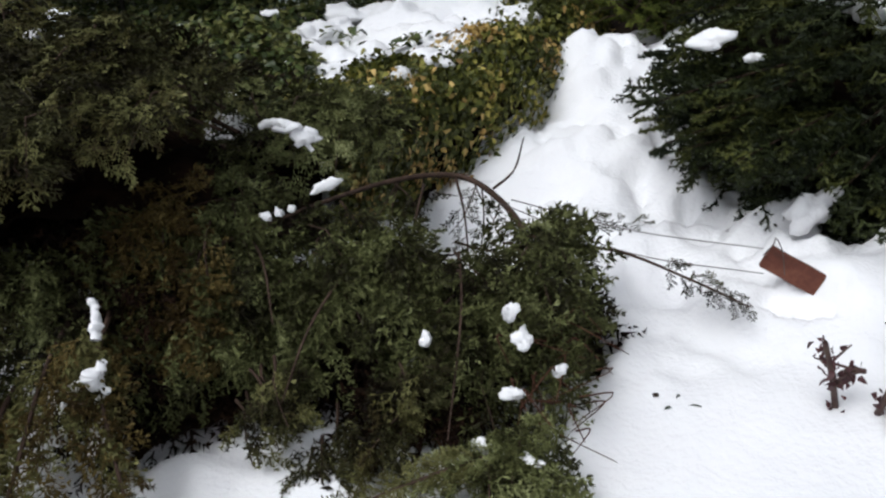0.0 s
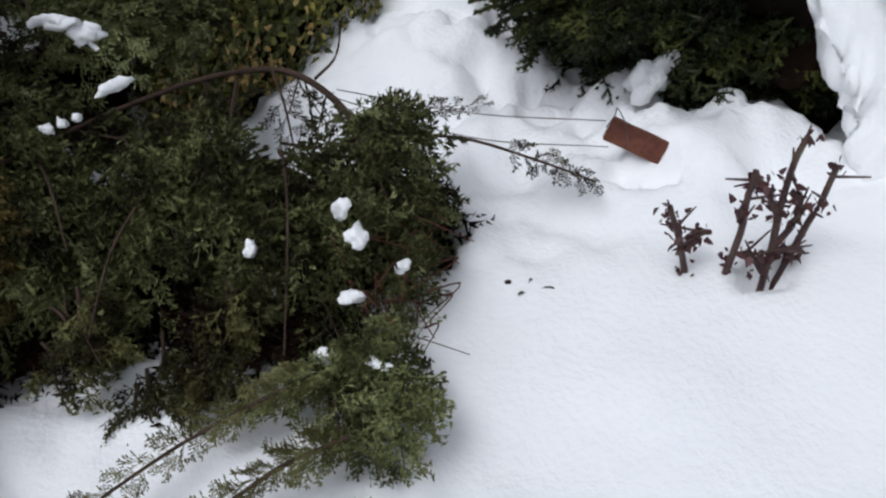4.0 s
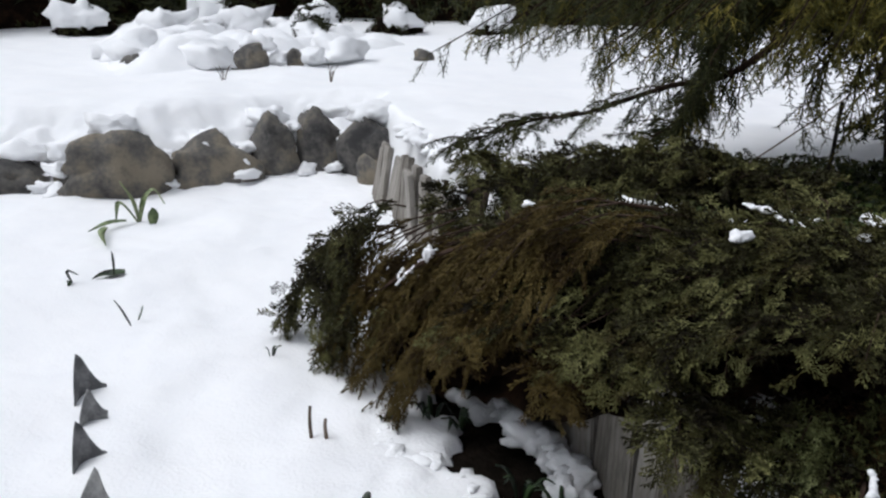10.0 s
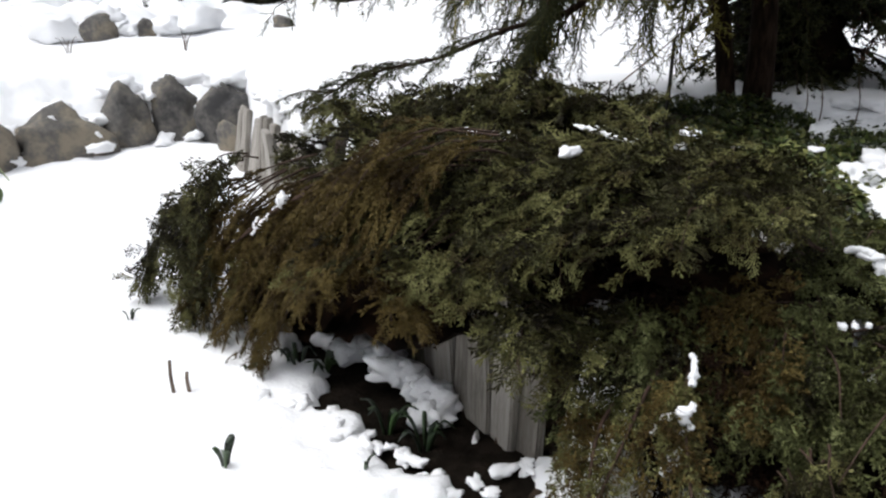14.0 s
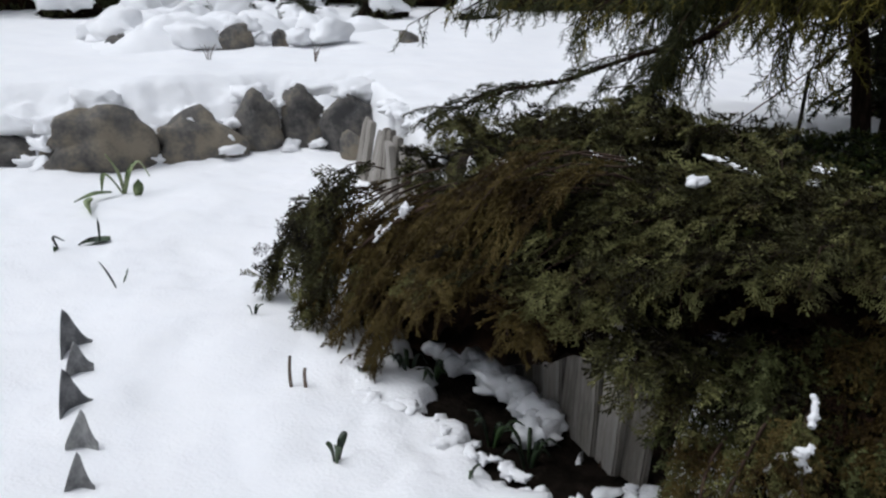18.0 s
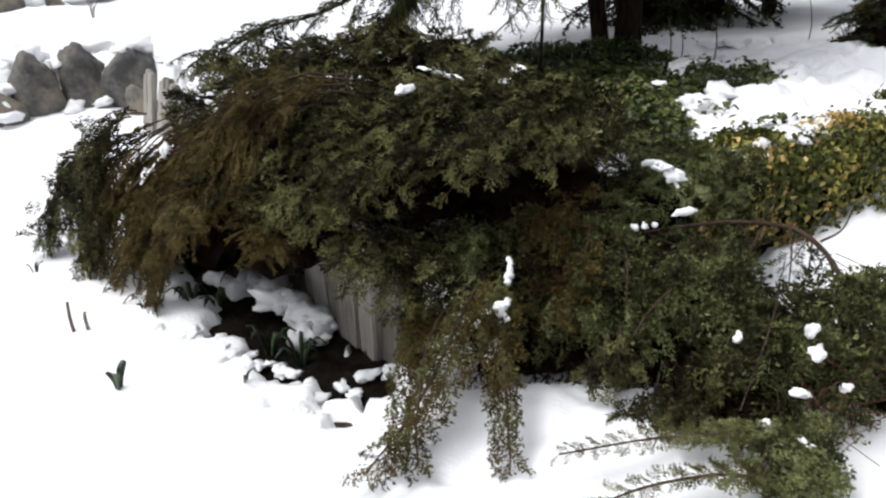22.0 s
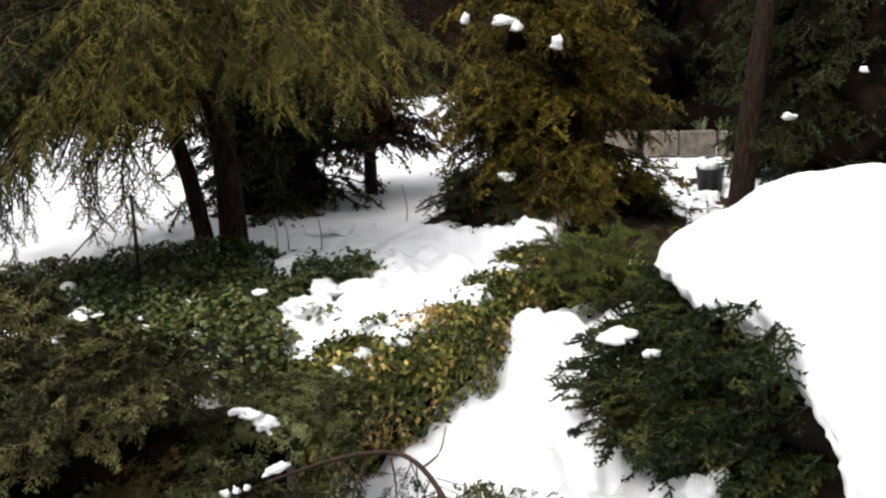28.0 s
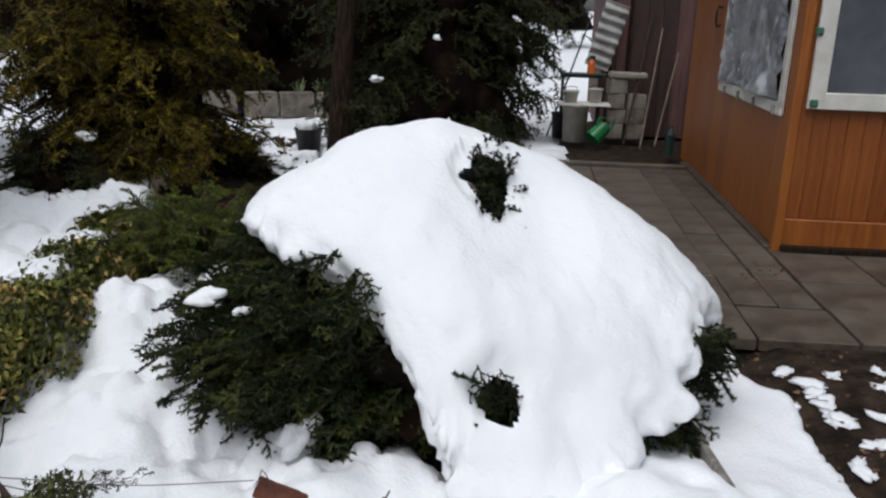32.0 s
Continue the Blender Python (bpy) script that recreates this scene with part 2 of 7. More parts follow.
def bend(points, n=24):
    """A smooth curve through points (Catmull-Rom)."""
    p = np.asarray(points, float)
    q = np.vstack([2 * p[0] - p[1], p, 2 * p[-1] - p[-2]])
    out = []
    for s in np.linspace(0, len(p) - 1.0001, n):
        i = int(s)
        t = s - i
        a, b, c, d = q[i], q[i + 1], q[i + 2], q[i + 3]
        out.append(0.5 * (2 * b + (c - a) * t + (2 * a - 5 * b + 4 * c - d) * t * t + (3 * b - a - 3 * c + d) * t ** 3))
    return np.array(out)


def branch(name, points, radii, mat, parent, sides=7, label="", n=24):
    v, f = tube(bend(points, n), radii, sides)
    return put(name, mesh_from(name, v, [f]), mat, parent, label, True)


# ---- foliage helpers ----


def norm(v):
    return v / (np.linalg.norm(v, axis=-1, keepdims=True) + 1e-9)


def needle_run(a, b, count, length, width, spread, rng, start=0.0):
    """Pointed needles round a twig from a to b: (count * 3) verts, three a needle."""
    a, b = np.asarray(a, float), np.asarray(b, float)
    t = rng.uniform(start, 1.0, count)
    base = a + (b - a) * t[:, None]
    d = norm(b - a)
    ref = np.array([0, 0, 1.0]) if abs(d[2]) < 0.9 else np.array([1.0, 0, 0])
    u = norm(np.cross(d, ref))
    w = np.cross(d, u)
    ang = rng.uniform(0, 2 * np.pi, count)
    out = norm(d * (1 - spread) + spread * (np.cos(ang)[:, None] * u + np.sin(ang)[:, None] * w))
    side = norm(np.cross(out, rng.normal(size=(count, 3))))
    ln = length * rng.uniform(0.7, 1.25, count)[:, None]
    return np.stack([base - side * width / 2, base + side * width / 2, base + out * ln], 1).reshape(-1, 3)


def scatter(templates, P, D, S, rng, roll=0.5, up=None):
    """Sprays at places P along directions D with sizes S: joined verts and triangles."""
    P, D, S = np.asarray(P, float), norm(np.asarray(D, float)), np.asarray(S, float)
    upv = np.tile([0, 0, 1.0], (len(P), 1)) if up is None else norm(up)
    upv = upv + rng.normal(size=P.shape) * roll
    Y = norm(np.cross(upv, D))
    Z = np.cross(D, Y)
    pick = rng.integers(0, len(templates), len(P))
    out = []
    for k, tpl in enumerate(templates):
        m = pick == k
        if not m.any():
            continue
        B = np.stack([D[m], Y[m], Z[m]], -1) * S[m][:, None, None]
        out.append((np.einsum("nij,vj->nvi", B, tpl) + P[m][:, None]).reshape(-1, 3))
    v = np.concatenate(out)
    return v, np.arange(len(v)).reshape(-1, 3)


def tuft_template(seed, shoots=7, rosette=8, along=2, length=0.15, width=0.07, reach=0.36, flat=0.65):
    """A stubby spray of unit length along +x: side shoots all round, each ending in a rosette of needles."""
    rng = np.random.default_rng(seed)
    out = [needle_run((0, 0, 0), (0.95, 0, -0.08), 10, length, width, 0.6, rng)]
    for i in range(shoots + 1):
        s = 0.1 + 0.88 * i / shoots
        ang = rng.uniform(0, 2 * np.pi)
        ln = reach * (1.15 - 0.7 * s) * rng.uniform(0.7, 1.3)
        a = np.array([s, 0, -0.08 * s * s])
        b = a + np.array([0.6, 0.9 * math.cos(ang), flat * math.sin(ang)]) * ln
        out.append(needle_run(a, b, along, length * 0.7, width, 0.5, rng, 0.2))
        out.append(needle_run(a + (b - a) * 0.88, b, rosette, length, width, 0.75, rng))
    return np.concatenate(out)


def strand(a, b, r, rng):
    """A thin three-sided spike from a to b: nine verts, three triangles."""
    a, b = np.asarray(a, float), np.asarray(b, float)
    d = norm(b - a)
    u = norm(np.cross(d, rng.normal(size=3)))
    w = np.cross(d, u)
    ring = [a + r * (math.cos(k) * u + math.sin(k) * w) for k in (0, 2.094, 4.189)]
    return np.array([ring[0], ring[1], b, ring[1], ring[2], b, ring[2], ring[0], b])


def strand_template(seed, twigs_=10, subs=4, twig_len=0.36, sub_len=0.12, r=0.02, flat=0.3, droop=0.14, wide=0.8):
    """A feathery spray of unit length along +x: scaly side twigs on both sides, each with short scaly spikes."""
    rng = np.random.default_rng(seed)
    axis = lambda s: np.array([s, 0.05 * math.sin(3 * s + seed), -droop * s * s])
    out = [strand(axis(0), axis(0.6), r * 0.8, rng), strand(axis(0.5), axis(1.03), r, rng)]
    for i in range(twigs_):
        s = 0.1 + 0.84 * i / twigs_ + rng.uniform(-0.02, 0.02)
        side = 1 if i % 2 else -1
        reach = twig_len * (1.1 - 0.7 * s) * rng.uniform(0.7, 1.25)
        a = axis(s)
        b = a + np.array([0.75, side * wide * rng.uniform(0.7, 1.1), rng.normal() * flat]) * reach
        out.append(strand(a, b, r, rng))
        for k in range(subs):
            c = a + (b - a) * (0.2 + 0.75 * (k + rng.uniform(0, 0.6)) / subs)
            d = c + np.array([0.75, (1 if k % 2 else -1) * rng.uniform(0.3, 0.9), rng.normal() * (flat + 0.3)]) * sub_len * rng.uniform(0.6, 1.2)
            out.append(strand(c, d, r * 0.85, rng))
    return np.concatenate(out)



def plume_template(seed, shoots=8, needles=16, length=0.085, width=0.034, reach=0.36, flat=0.45, droop=0.12, spread=0.6):
    """Plump shoots on both sides of an axis of unit length, thickly set with short broad needles, densest at their tips."""
    rng = np.random.default_rng(seed + 500)
    axis = lambda s: np.array([s, 0.05 * math.sin(3 * s + seed), -droop * s * s])
    out = [needle_run(axis(0.1), axis(0.6), needles, length, width, spread, rng), needle_run(axis(0.6), axis(1.0), needles, length, width, spread, rng)]
    for i in range(shoots):
        s = 0.1 + 0.85 * i / shoots + rng.uniform(-0.03, 0.03)
        ln = reach * (1.1 - 0.6 * s) * rng.uniform(0.75, 1.2)
        a = axis(s)
        b = a + np.array([0.75, (1 if i % 2 else -1) * rng.uniform(0.55, 0.95), rng.normal() * flat]) * ln
        out.append(needle_run(a, b, needles // 2, length, width, spread, rng, 0.1))
        out.append(needle_run(a + (b - a) * 0.55, b, needles - needles // 2, length, width, spread, rng))
    return np.concatenate(out)


def bud(a, b, r, rng):
    """A plump scaly tip from a to b, folded along its middle and widest past it: two triangles."""
    a, b = np.asarray(a, float), np.asarray(b, float)
    d = norm(b - a)
    u = norm(np.cross(d, rng.normal(size=3)))
    w = np.cross(d, u)
    m = a + (b - a) * 0.6
    return np.array([a, m + r * (u + 0.5 * w), b, a, b, m + r * (0.5 * w - u)])


def feather_template(seed, twigs_=9, subs=4, twig_len=0.42, sub_len=0.15, r=0.03, flat=0.16, droop=0.14, wide=0.8, cup=0.1):
    """A flat feathery spray of unit length along +x: side twigs in one plane, each combed with plump scaly tips that point forwards."""
    rng = np.random.default_rng(seed + 900)
    axis = lambda s: np.array([s, 0.05 * math.sin(3 * s + seed), cup * math.sin(3.14 * s) - droop * s * s])
    out = [strand(axis(0), axis(0.6), r * 0.5, rng), bud(axis(0.75), axis(1.05), r, rng)]
    for i in range(twigs_):
        s = 0.12 + 0.8 * i / twigs_ + rng.uniform(-0.02, 0.02)
        side = 1 if i % 2 else -1
        reach = twig_len * (1.1 - 0.65 * s) * rng.uniform(0.75, 1.2)
        a = axis(s)
        b = a + np.array([0.8, side * wide * rng.uniform(0.7, 1.05), rng.normal() * flat]) * reach
        out.append(strand(a, b, r * 0.45, rng))
        out.append(bud(a + (b - a) * 0.75, b + (b - a) * 0.18, r, rng))
        for k in range(subs):
            c = a + (b - a) * (0.15 + 0.7 * (k + rng.uniform(0, 0.5)) / subs)
            d = c + np.array([0.85, (1 if k % 2 else -1) * rng.uniform(0.25, 0.75), rng.normal() * (flat + 0.15)]) * sub_len * rng.uniform(0.7, 1.2)
            out.append(bud(c, d, r * 0.9, rng))
    return np.concatenate(out)


JUNIPER_T = [feather_template(s, 9, 5, 0.42, 0.15, 0.034) for s in (1, 2, 3, 4)]
CHUNKY_T = [np.concatenate([feather_template(s, 6, 2, 0.44, 0.2, 0.045, 0.3, 0.1), tuft_template(s, 8, 8, 3, 0.16, 0.055, 0.42, 0.4)]) for s in (8, 9, 10, 11)]
SCALY_T = [feather_template(s, 12, 4, 0.28, 0.13, 0.027, 0.12, 0.2, 0.6) for s in (5, 6, 7)]
SPRUCE_T = [np.concatenate([strand_template(s, 5, 0, 0.42, 0.2, 0.05, 0.14, 0.1), plume_template(s, 5, 19, 0.12, 0.05, 0.42, 0.2, 0.1, 0.62)]) for s in (11, 12, 13)]
CYPRESS_T = [strand_template(s, 9, 2, 0.32, 0.14, 0.018, 0.5, 0.05, 0.6) for s in (21, 22, 23)]
THUJA_T = [np.concatenate([strand_template(s, 6, 0, 0.42, 0.16, 0.045, 0.35), plume_template(s, 5, 7, 0.14, 0.07, 0.4, 0.4)]) for s in (31, 32, 33)]


def foliage(name, templates, P, D, S, mat, parent, label="", roll=0.5, up=None, seed=5):
    v, f = scatter(templates, P, D, S, np.random.default_rng(seed), roll, up)
    return put(name, mesh_from(name, v, [f]), mat, parent, label, kind="stuff")


def along_boughs(paths, spacing, size, angle, rng, start=0.15, hang=0.0, wild=0.15, ends=None):
    """Sprays set on both sides of each bough: places, directions, sizes, upward sides."""
    P, D, S, U, fractions = [], [], [], [], []
    for p in paths:
        seg = np.linalg.norm(np.diff(p, axis=0), axis=1)
        arc = np.concatenate([[0], np.cumsum(seg)])
        s = np.arange(start * arc[-1], arc[-1], spacing)
        s = s + rng.uniform(-0.3, 0.3, len(s)) * spacing
        q = np.stack([np.interp(s, arc, p[:, k]) for k in range(3)], -1)
        t = norm(np.stack([np.interp(s, arc, np.gradient(p[:, k])) for k in range(3)], -1))
        up = np.tile([0, 0, 1.0], (len(s), 1)) + rng.normal(size=(1, 3)) * 0.25
        side = norm(np.cross(t, up))
        sg = np.where(np.arange(len(s)) % 2, 1.0, -1.0)[:, None]
        a = np.radians(angle) * rng.uniform(0.6, 1.25, (len(s), 1))
        d = t * np.cos(a) + side * sg * np.sin(a) + rng.normal(size=q.shape) * wild + np.array([0, 0, -hang])
        P.append(q), D.append(d), U.append(np.cross(side, t))
        S.append(size * (1.1 - 0.45 * s / arc[-1]) * rng.uniform(0.75, 1.25, len(s)))
        fractions.append(s / arc[-1])
    if ends is not None:
        ends.append(np.concatenate(fractions))
    return np.concatenate(P), norm(np.concatenate(D)), np.concatenate(S), np.concatenate(U)


def twigs(name, paths, r0, r1, mat, parent, sides=5):
    """The bare stems of many boughs, joined."""
    V, F, n = [], [], 0
    for p in paths:
        v, f = tube(p, [r0, r1], sides)
        V.append(v), F.append(f + n)
        n += len(v)
    return put(name, mesh_from(name, np.concatenate(V), [np.concatenate(F)]), mat, parent, "", True, "stuff")


# ---- the ground ----
EDGE = [(-16, -6), (-7.97, 2.55), (-7.16, 3.4), (-6.84, 4.69), (-6.5, 5.2), (-5.5, 4.55), (-3.5, 3.15), (-1.95, 2.0), (-1.45, 1.74), (-1.1, 1.72), (-0.75, 2.05), (-0.2, 2.95), (0.28, 3.5), (0.6, 4.3), (0.95, 5.2), (1.4, 8), (3, 40), (10, 400)]
ALONG, ACROSS = (0.515, 0.857), (0.857, -0.515)
J1 = (3.66, 2.52)
SLAB_Z = 0.13


def path_uv(x, y):
    """Distance along and across the paved path, from its front joint."""
    return (x - J1[0]) * ALONG[0] + (y - J1[1]) * ALONG[1], (x - J1[0]) * ACROSS[0] + (y - J1[1]) * ACROSS[1]


def soil_z(x, y):
    sd = signed(x, y, EDGE)
    low = -0.2 + 0.12 * step(-2.2, 0.0, x) + 0.08 * step(0.5, 3.0, x)
    low = low + 0.28 * step(2.4, 4.6, y) * step(-0.3, 0.4, x) * step(3.0, 1.6, x)
    up = 0.38 + 0.012 * np.clip(np.hypot(x + 1, y - 4) - 3, 0, 60)
    back = step(-4.2, -4.8, x) * step(-6.3, -5.9, x)
    west = step(-6.2, -6.7, x)
    z = low + (up - low) * step(-0.03 + 0.12 * back + 0.15 * west, 0.08 + 0.2 * back + 1.0 * west, sd)
    a, b = path_uv(x, y)
    return z + 0.09 * step(-1.8, -1.2, a) * step(-0.15, 0.15, b) * step(3, 2, a) + 0.012 * fbm(x * 7, y * 7, 3)


# bare places: centre, half lengths, turn in degrees, depth
BARE = [(-2.0, 1.74, 0.8, 0.23, -33, 0.2), (-2.5, 2.0, 0.4, 0.2, -33, 0.15), (1.1, 1.52, 0.06, 0.05, 20, 0.16), (0.95, 2.0, 0.12, 0.06, -20, 0.06), (2.05, 2.85, 0.95, 0.7, 0, 0.2), (-1.5, 1.74, 0.24, 0.12, -20, 0.2), (-0.5, 2.05, 0.5, 0.2, 0, 0.2), (0.1, 2.0, 0.3, 0.2, 0, 0.2)]
MOUNDS = [(-.7, 1.46, .12, .07), (-.42, 1.54, .08, .05), (-.3, 1.38, .1, .04), (-.16, 1.5, .05, .05), (-.48, 1.36, .1, .03), (.0, 1.3, .08, .06), (-.14, 1.24, .1, .05), (.06, 1.36, .05, .05), (.58, 3.75, .22, .05), (.85, 3.3, .2, -.03), (.55, 3.0, .2, .06), (1.02, 2.18, .26, .09), (1.12, 2.4, .12, .1), (1.3, 2.1, .15, .06), (1.14, 2.02, .11, .1), (2.0, 1.5, .4, .1), (2.25, 1.5, .3, .07)]
COVER = [(-0.3, 2.4), (-0.45, 2.8), (-0.5, 3.3), (-0.74, 3.6), (-0.66, 3.9), (-0.5, 4.15), (-0.24, 4.42), (-0.38, 4.8), (-0.7, 4.86), (-1.0, 5.05), (-1.6, 5.6), (-2.6, 5.0), (-3.4, 4.2)]


def snow_z(x, y):
    sd = signed(x, y, EDGE)
    low = -0.12 + 0.1 * step(-2.2, 0.2, x) + 0.1 * step(0.4, 1.8, x)
    heap = step(2.2, 4.4, y + 0.15 * vnoise(x * 3, y * 3, 8)) * step(-0.3, 0.3, x) * step(3.0, 1.4, x)
    heap = heap * (0.35 + 0.65 * step(4.5, 3.8, y))
    low = low + 0.34 * heap
    up = 0.47 + 0.012 * np.clip(np.hypot(x + 1, y - 4) - 3, 0, 60)
    west = step(-6.2, -6.7, x)
    back = step(-4.2, -4.8, x) * step(-6.3, -5.9, x)
    z = low + (up - low) * step(-0.05 - 0.3 * west + 0.1 * back, 0.09 + 0.75 * west + 0.2 * back, sd + 0.03 * vnoise(x * 4, y * 4, 4) + west * (0.1 * vnoise(x * 1.6, y * 1.6, 4) + 0.05 * fbm(x * 5, y * 5, 6, 3)))
    z = z + west * 0.05 * step(0.5, 0.15, np.abs(sd)) * fbm(x * 3, y * 3, 13, 3)
    near = step(9, 3, np.hypot(x, y - 2))
    z = z + 0.03 * fbm(x * 1.3, y * 1.3, 11, 3) + near * (0.012 * fbm(x * 5, y * 5, 12, 3) + step(1.4, 2.3, y) * step(-0.6, 0.0, x) * step(2.6, 1.5, x) * step(6, 5, y) * (0.1 * lumps(x, y, 3.0, 15) + 0.04 * lumps(x, y, 6, 16) + 0.03 * lumps(x, y, 13, 18) + 0.045 * fbm(x * 6, y * 6, 24, 4) - 0.11) + 0.03 * step(0.6, 0.2, np.abs(sd + 0.5)) * lumps(x, y, 9, 14)) + 0.05 * step(0.1, 0.3, sd) * step(7, 5, y) * step(-3, -1, x) * (0.3 * lumps(x, y, 6, 17) + 0.3 * lumps(x, y, 14, 20) + 0.9 * fbm(x * 6, y * 6, 26, 4))
    for cx, cy, r, hgt in MOUNDS:
        z = z + hgt * np.exp(-((x - cx) ** 2 + (y - cy) ** 2) / (r * r)) * (1 + 0.4 * vnoise(x * 9, y * 9, 19))
    for cx, cy, rx, ry, turn, depth in BARE:
        c, s = math.cos(radians(turn)), math.sin(radians(turn))
        u, v = ((x - cx) * c + (y - cy) * s) / rx, (-(x - cx) * s + (y - cy) * c) / ry
        d = np.hypot(u, v) + 0.3 * fbm(x * 6, y * 6, 21, 3) + 0.12 * vnoise(x * 22, y * 22, 22)
        z = z - depth * step(1.15, 0.85, d)
    patch = step(-0.05, 0.08, signed(x, y, COVER) + 0.1 * vnoise(x * 4, y * 4, 23)) * step(-0.02, 0.1, sd)
    z = z - patch * (0.2 - 0.23 * step(0.62, 0.85, fbm(x * 3.5, y * 3.5, 25, 2)))
    melt = step(6.5, 7.5, y) * step(0.8, 1.6, x) * step(14, 12, y) * step(5.4, 4.6, x)
    z = z - melt * (0.02 + 0.16 * step(-0.1, 0.25, fbm(x * 2.2, y * 2.2, 27, 3) + 0.55 * fbm(x * 8, y * 8, 28, 3) - 0.1) - 0.03 * lumps(x, y, 7, 29))
    a, b = path_uv(x, y)
    edge = 0.12 * fbm(x * 3, y * 3, 31, 3)
    lim = -0.1 + 0.14 * step(-0.3, -0.6, a) - 0.75 * step(-0.1, 0.2, a) + 0.13 * step(4.8, 5.6, a)
    walkway = step(-2.6, -2.3, a + edge * 0.5) * step(-0.06, 0.06, b + edge * (0.25 + 0.35 * step(-0.1, 0.2, a)) - lim) * step(9.5, 9.0, a)
    return z - walkway * 0.45


def lines(lo, hi, fine_step, far, grow=1.18):
    v = list(np.arange(lo, hi, fine_step))
    s = fine_step
    while v[-1] < far:
        s *= grow
        v.append(v[-1] + s)
    s = fine_step
    while v[0] > -far:
        s *= grow
        v.insert(0, v[0] - s)
    return np.array(v)


def sheet(name, zfun, xs, ys, mat, label):
    X, Y = np.meshgrid(xs, ys, indexing="ij")
    v = np.stack([X, Y, zfun(X, Y)], -1).reshape(-1, 3)
    i, j = np.meshgrid(np.arange(len(xs) - 1), np.arange(len(ys) - 1), indexing="ij")
    w = len(ys)
    q = np.stack([i * w + j, (i + 1) * w + j, (i + 1) * w + j + 1, i * w + j + 1], -1).reshape(-1, 4)
    return tagged(put(name, mesh_from(name, v, [q]), mat, None, label, True), category="ground", kind="structure")


sheet("ground", soil_z, lines(-8.6, 4, 0.1, 300), lines(0, 6, 0.09, 300), SOIL, "dark wet garden soil under the snow")
sheet("snow_cover", snow_z, lines(-8.6, 4.7, 0.032, 300), lines(0.2, 9.4, 0.028, 300), SNOW, "thick soft white snow over the garden beds")

# ---- the spreading juniper ----
def local(P, ob):
    return np.asarray(P) - np.array(ob.location)


def surface_boughs(back, front, count, rng, bulge=0.15, length=(0.45, 0.8), skew=0.0, jitter=0.02, lift=0.09, sink=0.1, first=(0.0, 0.62)):
    """Boughs that run from the back curve of a drooping layer towards its front curve."""
    a, b = bend(back, 80), bend(front, 80)
    out = []
    for c in range(count):
        if c % 7 == 0:
            cu, cv, cz, cs = 79 * ((c // 7 * 0.618 + rng.uniform(-.06, .06)) % 1), rng.uniform(*first), rng.normal() * 0.045, skew + rng.normal() * 0.14
        u0, v0 = cu + rng.normal() * 2.4, cv + rng.normal() * 0.05
        ln = rng.uniform(*length)
        du = (cs + rng.normal() * 0.1) * 79
        k = np.linspace(0, 1, 9)
        u = np.clip(u0 + du * k * ln + 2.0 * np.sin(k * 5 + c), 0, 79)
        v = np.clip(v0 + ln * k, 0, 1.06)
        ia = np.stack([np.interp(u, np.arange(80), a[:, c2]) for c2 in range(3)], -1)
        ib = np.stack([np.interp(u, np.arange(80), b[:, c2]) for c2 in range(3)], -1)
        p = ia + (ib - ia) * v[:, None]
        p[:, 2] += bulge * 4 * v * (1 - v) + lift * (k * k - 1.3 * k ** 5) - sink * (1 - k) ** 1.5 + cz
        p += rng.normal(size=3) * jitter
        out.append(p)
    return out


def layer(ob, back, front, count, size, mat, seed, spacing=0.05, angle=48, stems=True, templates=None, **k):
    rng = np.random.default_rng(seed)
    paths = surface_boughs([local(p, ob) for p in back], [local(p, ob) for p in front], count, rng, **k)
    ends = []
    P, D, S, U = along_boughs(paths, spacing, size, angle, rng, 0.3, 0.0, 0.12, ends)
    # Sprays turn to a paler needle colour towards each bough's outer end.
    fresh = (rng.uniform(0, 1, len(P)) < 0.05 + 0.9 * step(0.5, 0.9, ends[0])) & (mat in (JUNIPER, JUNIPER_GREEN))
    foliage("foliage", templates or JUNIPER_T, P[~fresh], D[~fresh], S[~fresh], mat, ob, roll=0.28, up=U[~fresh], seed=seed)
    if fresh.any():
        foliage("paler_foliage", templates or JUNIPER_T, P[fresh] + [0, 0, 0.012], D[fresh], S[fresh] * 0.85, JUNIPER_TIP if mat is JUNIPER else GREEN_TIP, ob, roll=0.28, up=U[fresh], seed=seed)
    if stems:
        twigs("branchwork", [p[::2] for p in paths[::2]], 0.005, 0.0015, TWIG, ob, 4)


def shade_mass(ob, back, front, sink, seed, name="shade_core", mat=None):
    """A plant's dead inside, added near black to block light and darken the gaps: a thick lumpy body under the skin
    between two curves.
    """
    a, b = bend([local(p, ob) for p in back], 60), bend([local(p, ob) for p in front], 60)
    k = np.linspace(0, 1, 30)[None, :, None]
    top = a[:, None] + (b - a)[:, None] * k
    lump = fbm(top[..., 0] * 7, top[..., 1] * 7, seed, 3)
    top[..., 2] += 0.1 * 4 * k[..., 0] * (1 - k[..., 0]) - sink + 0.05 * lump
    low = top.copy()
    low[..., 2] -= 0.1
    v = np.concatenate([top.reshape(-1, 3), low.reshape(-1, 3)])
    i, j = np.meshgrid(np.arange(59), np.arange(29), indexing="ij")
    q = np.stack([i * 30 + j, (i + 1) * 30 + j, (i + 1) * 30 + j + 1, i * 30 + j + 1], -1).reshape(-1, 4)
    put(name, mesh_from(name, v, [q, q[:, ::-1] + 1800]), mat or DEAD_SHADE, ob, "", True)


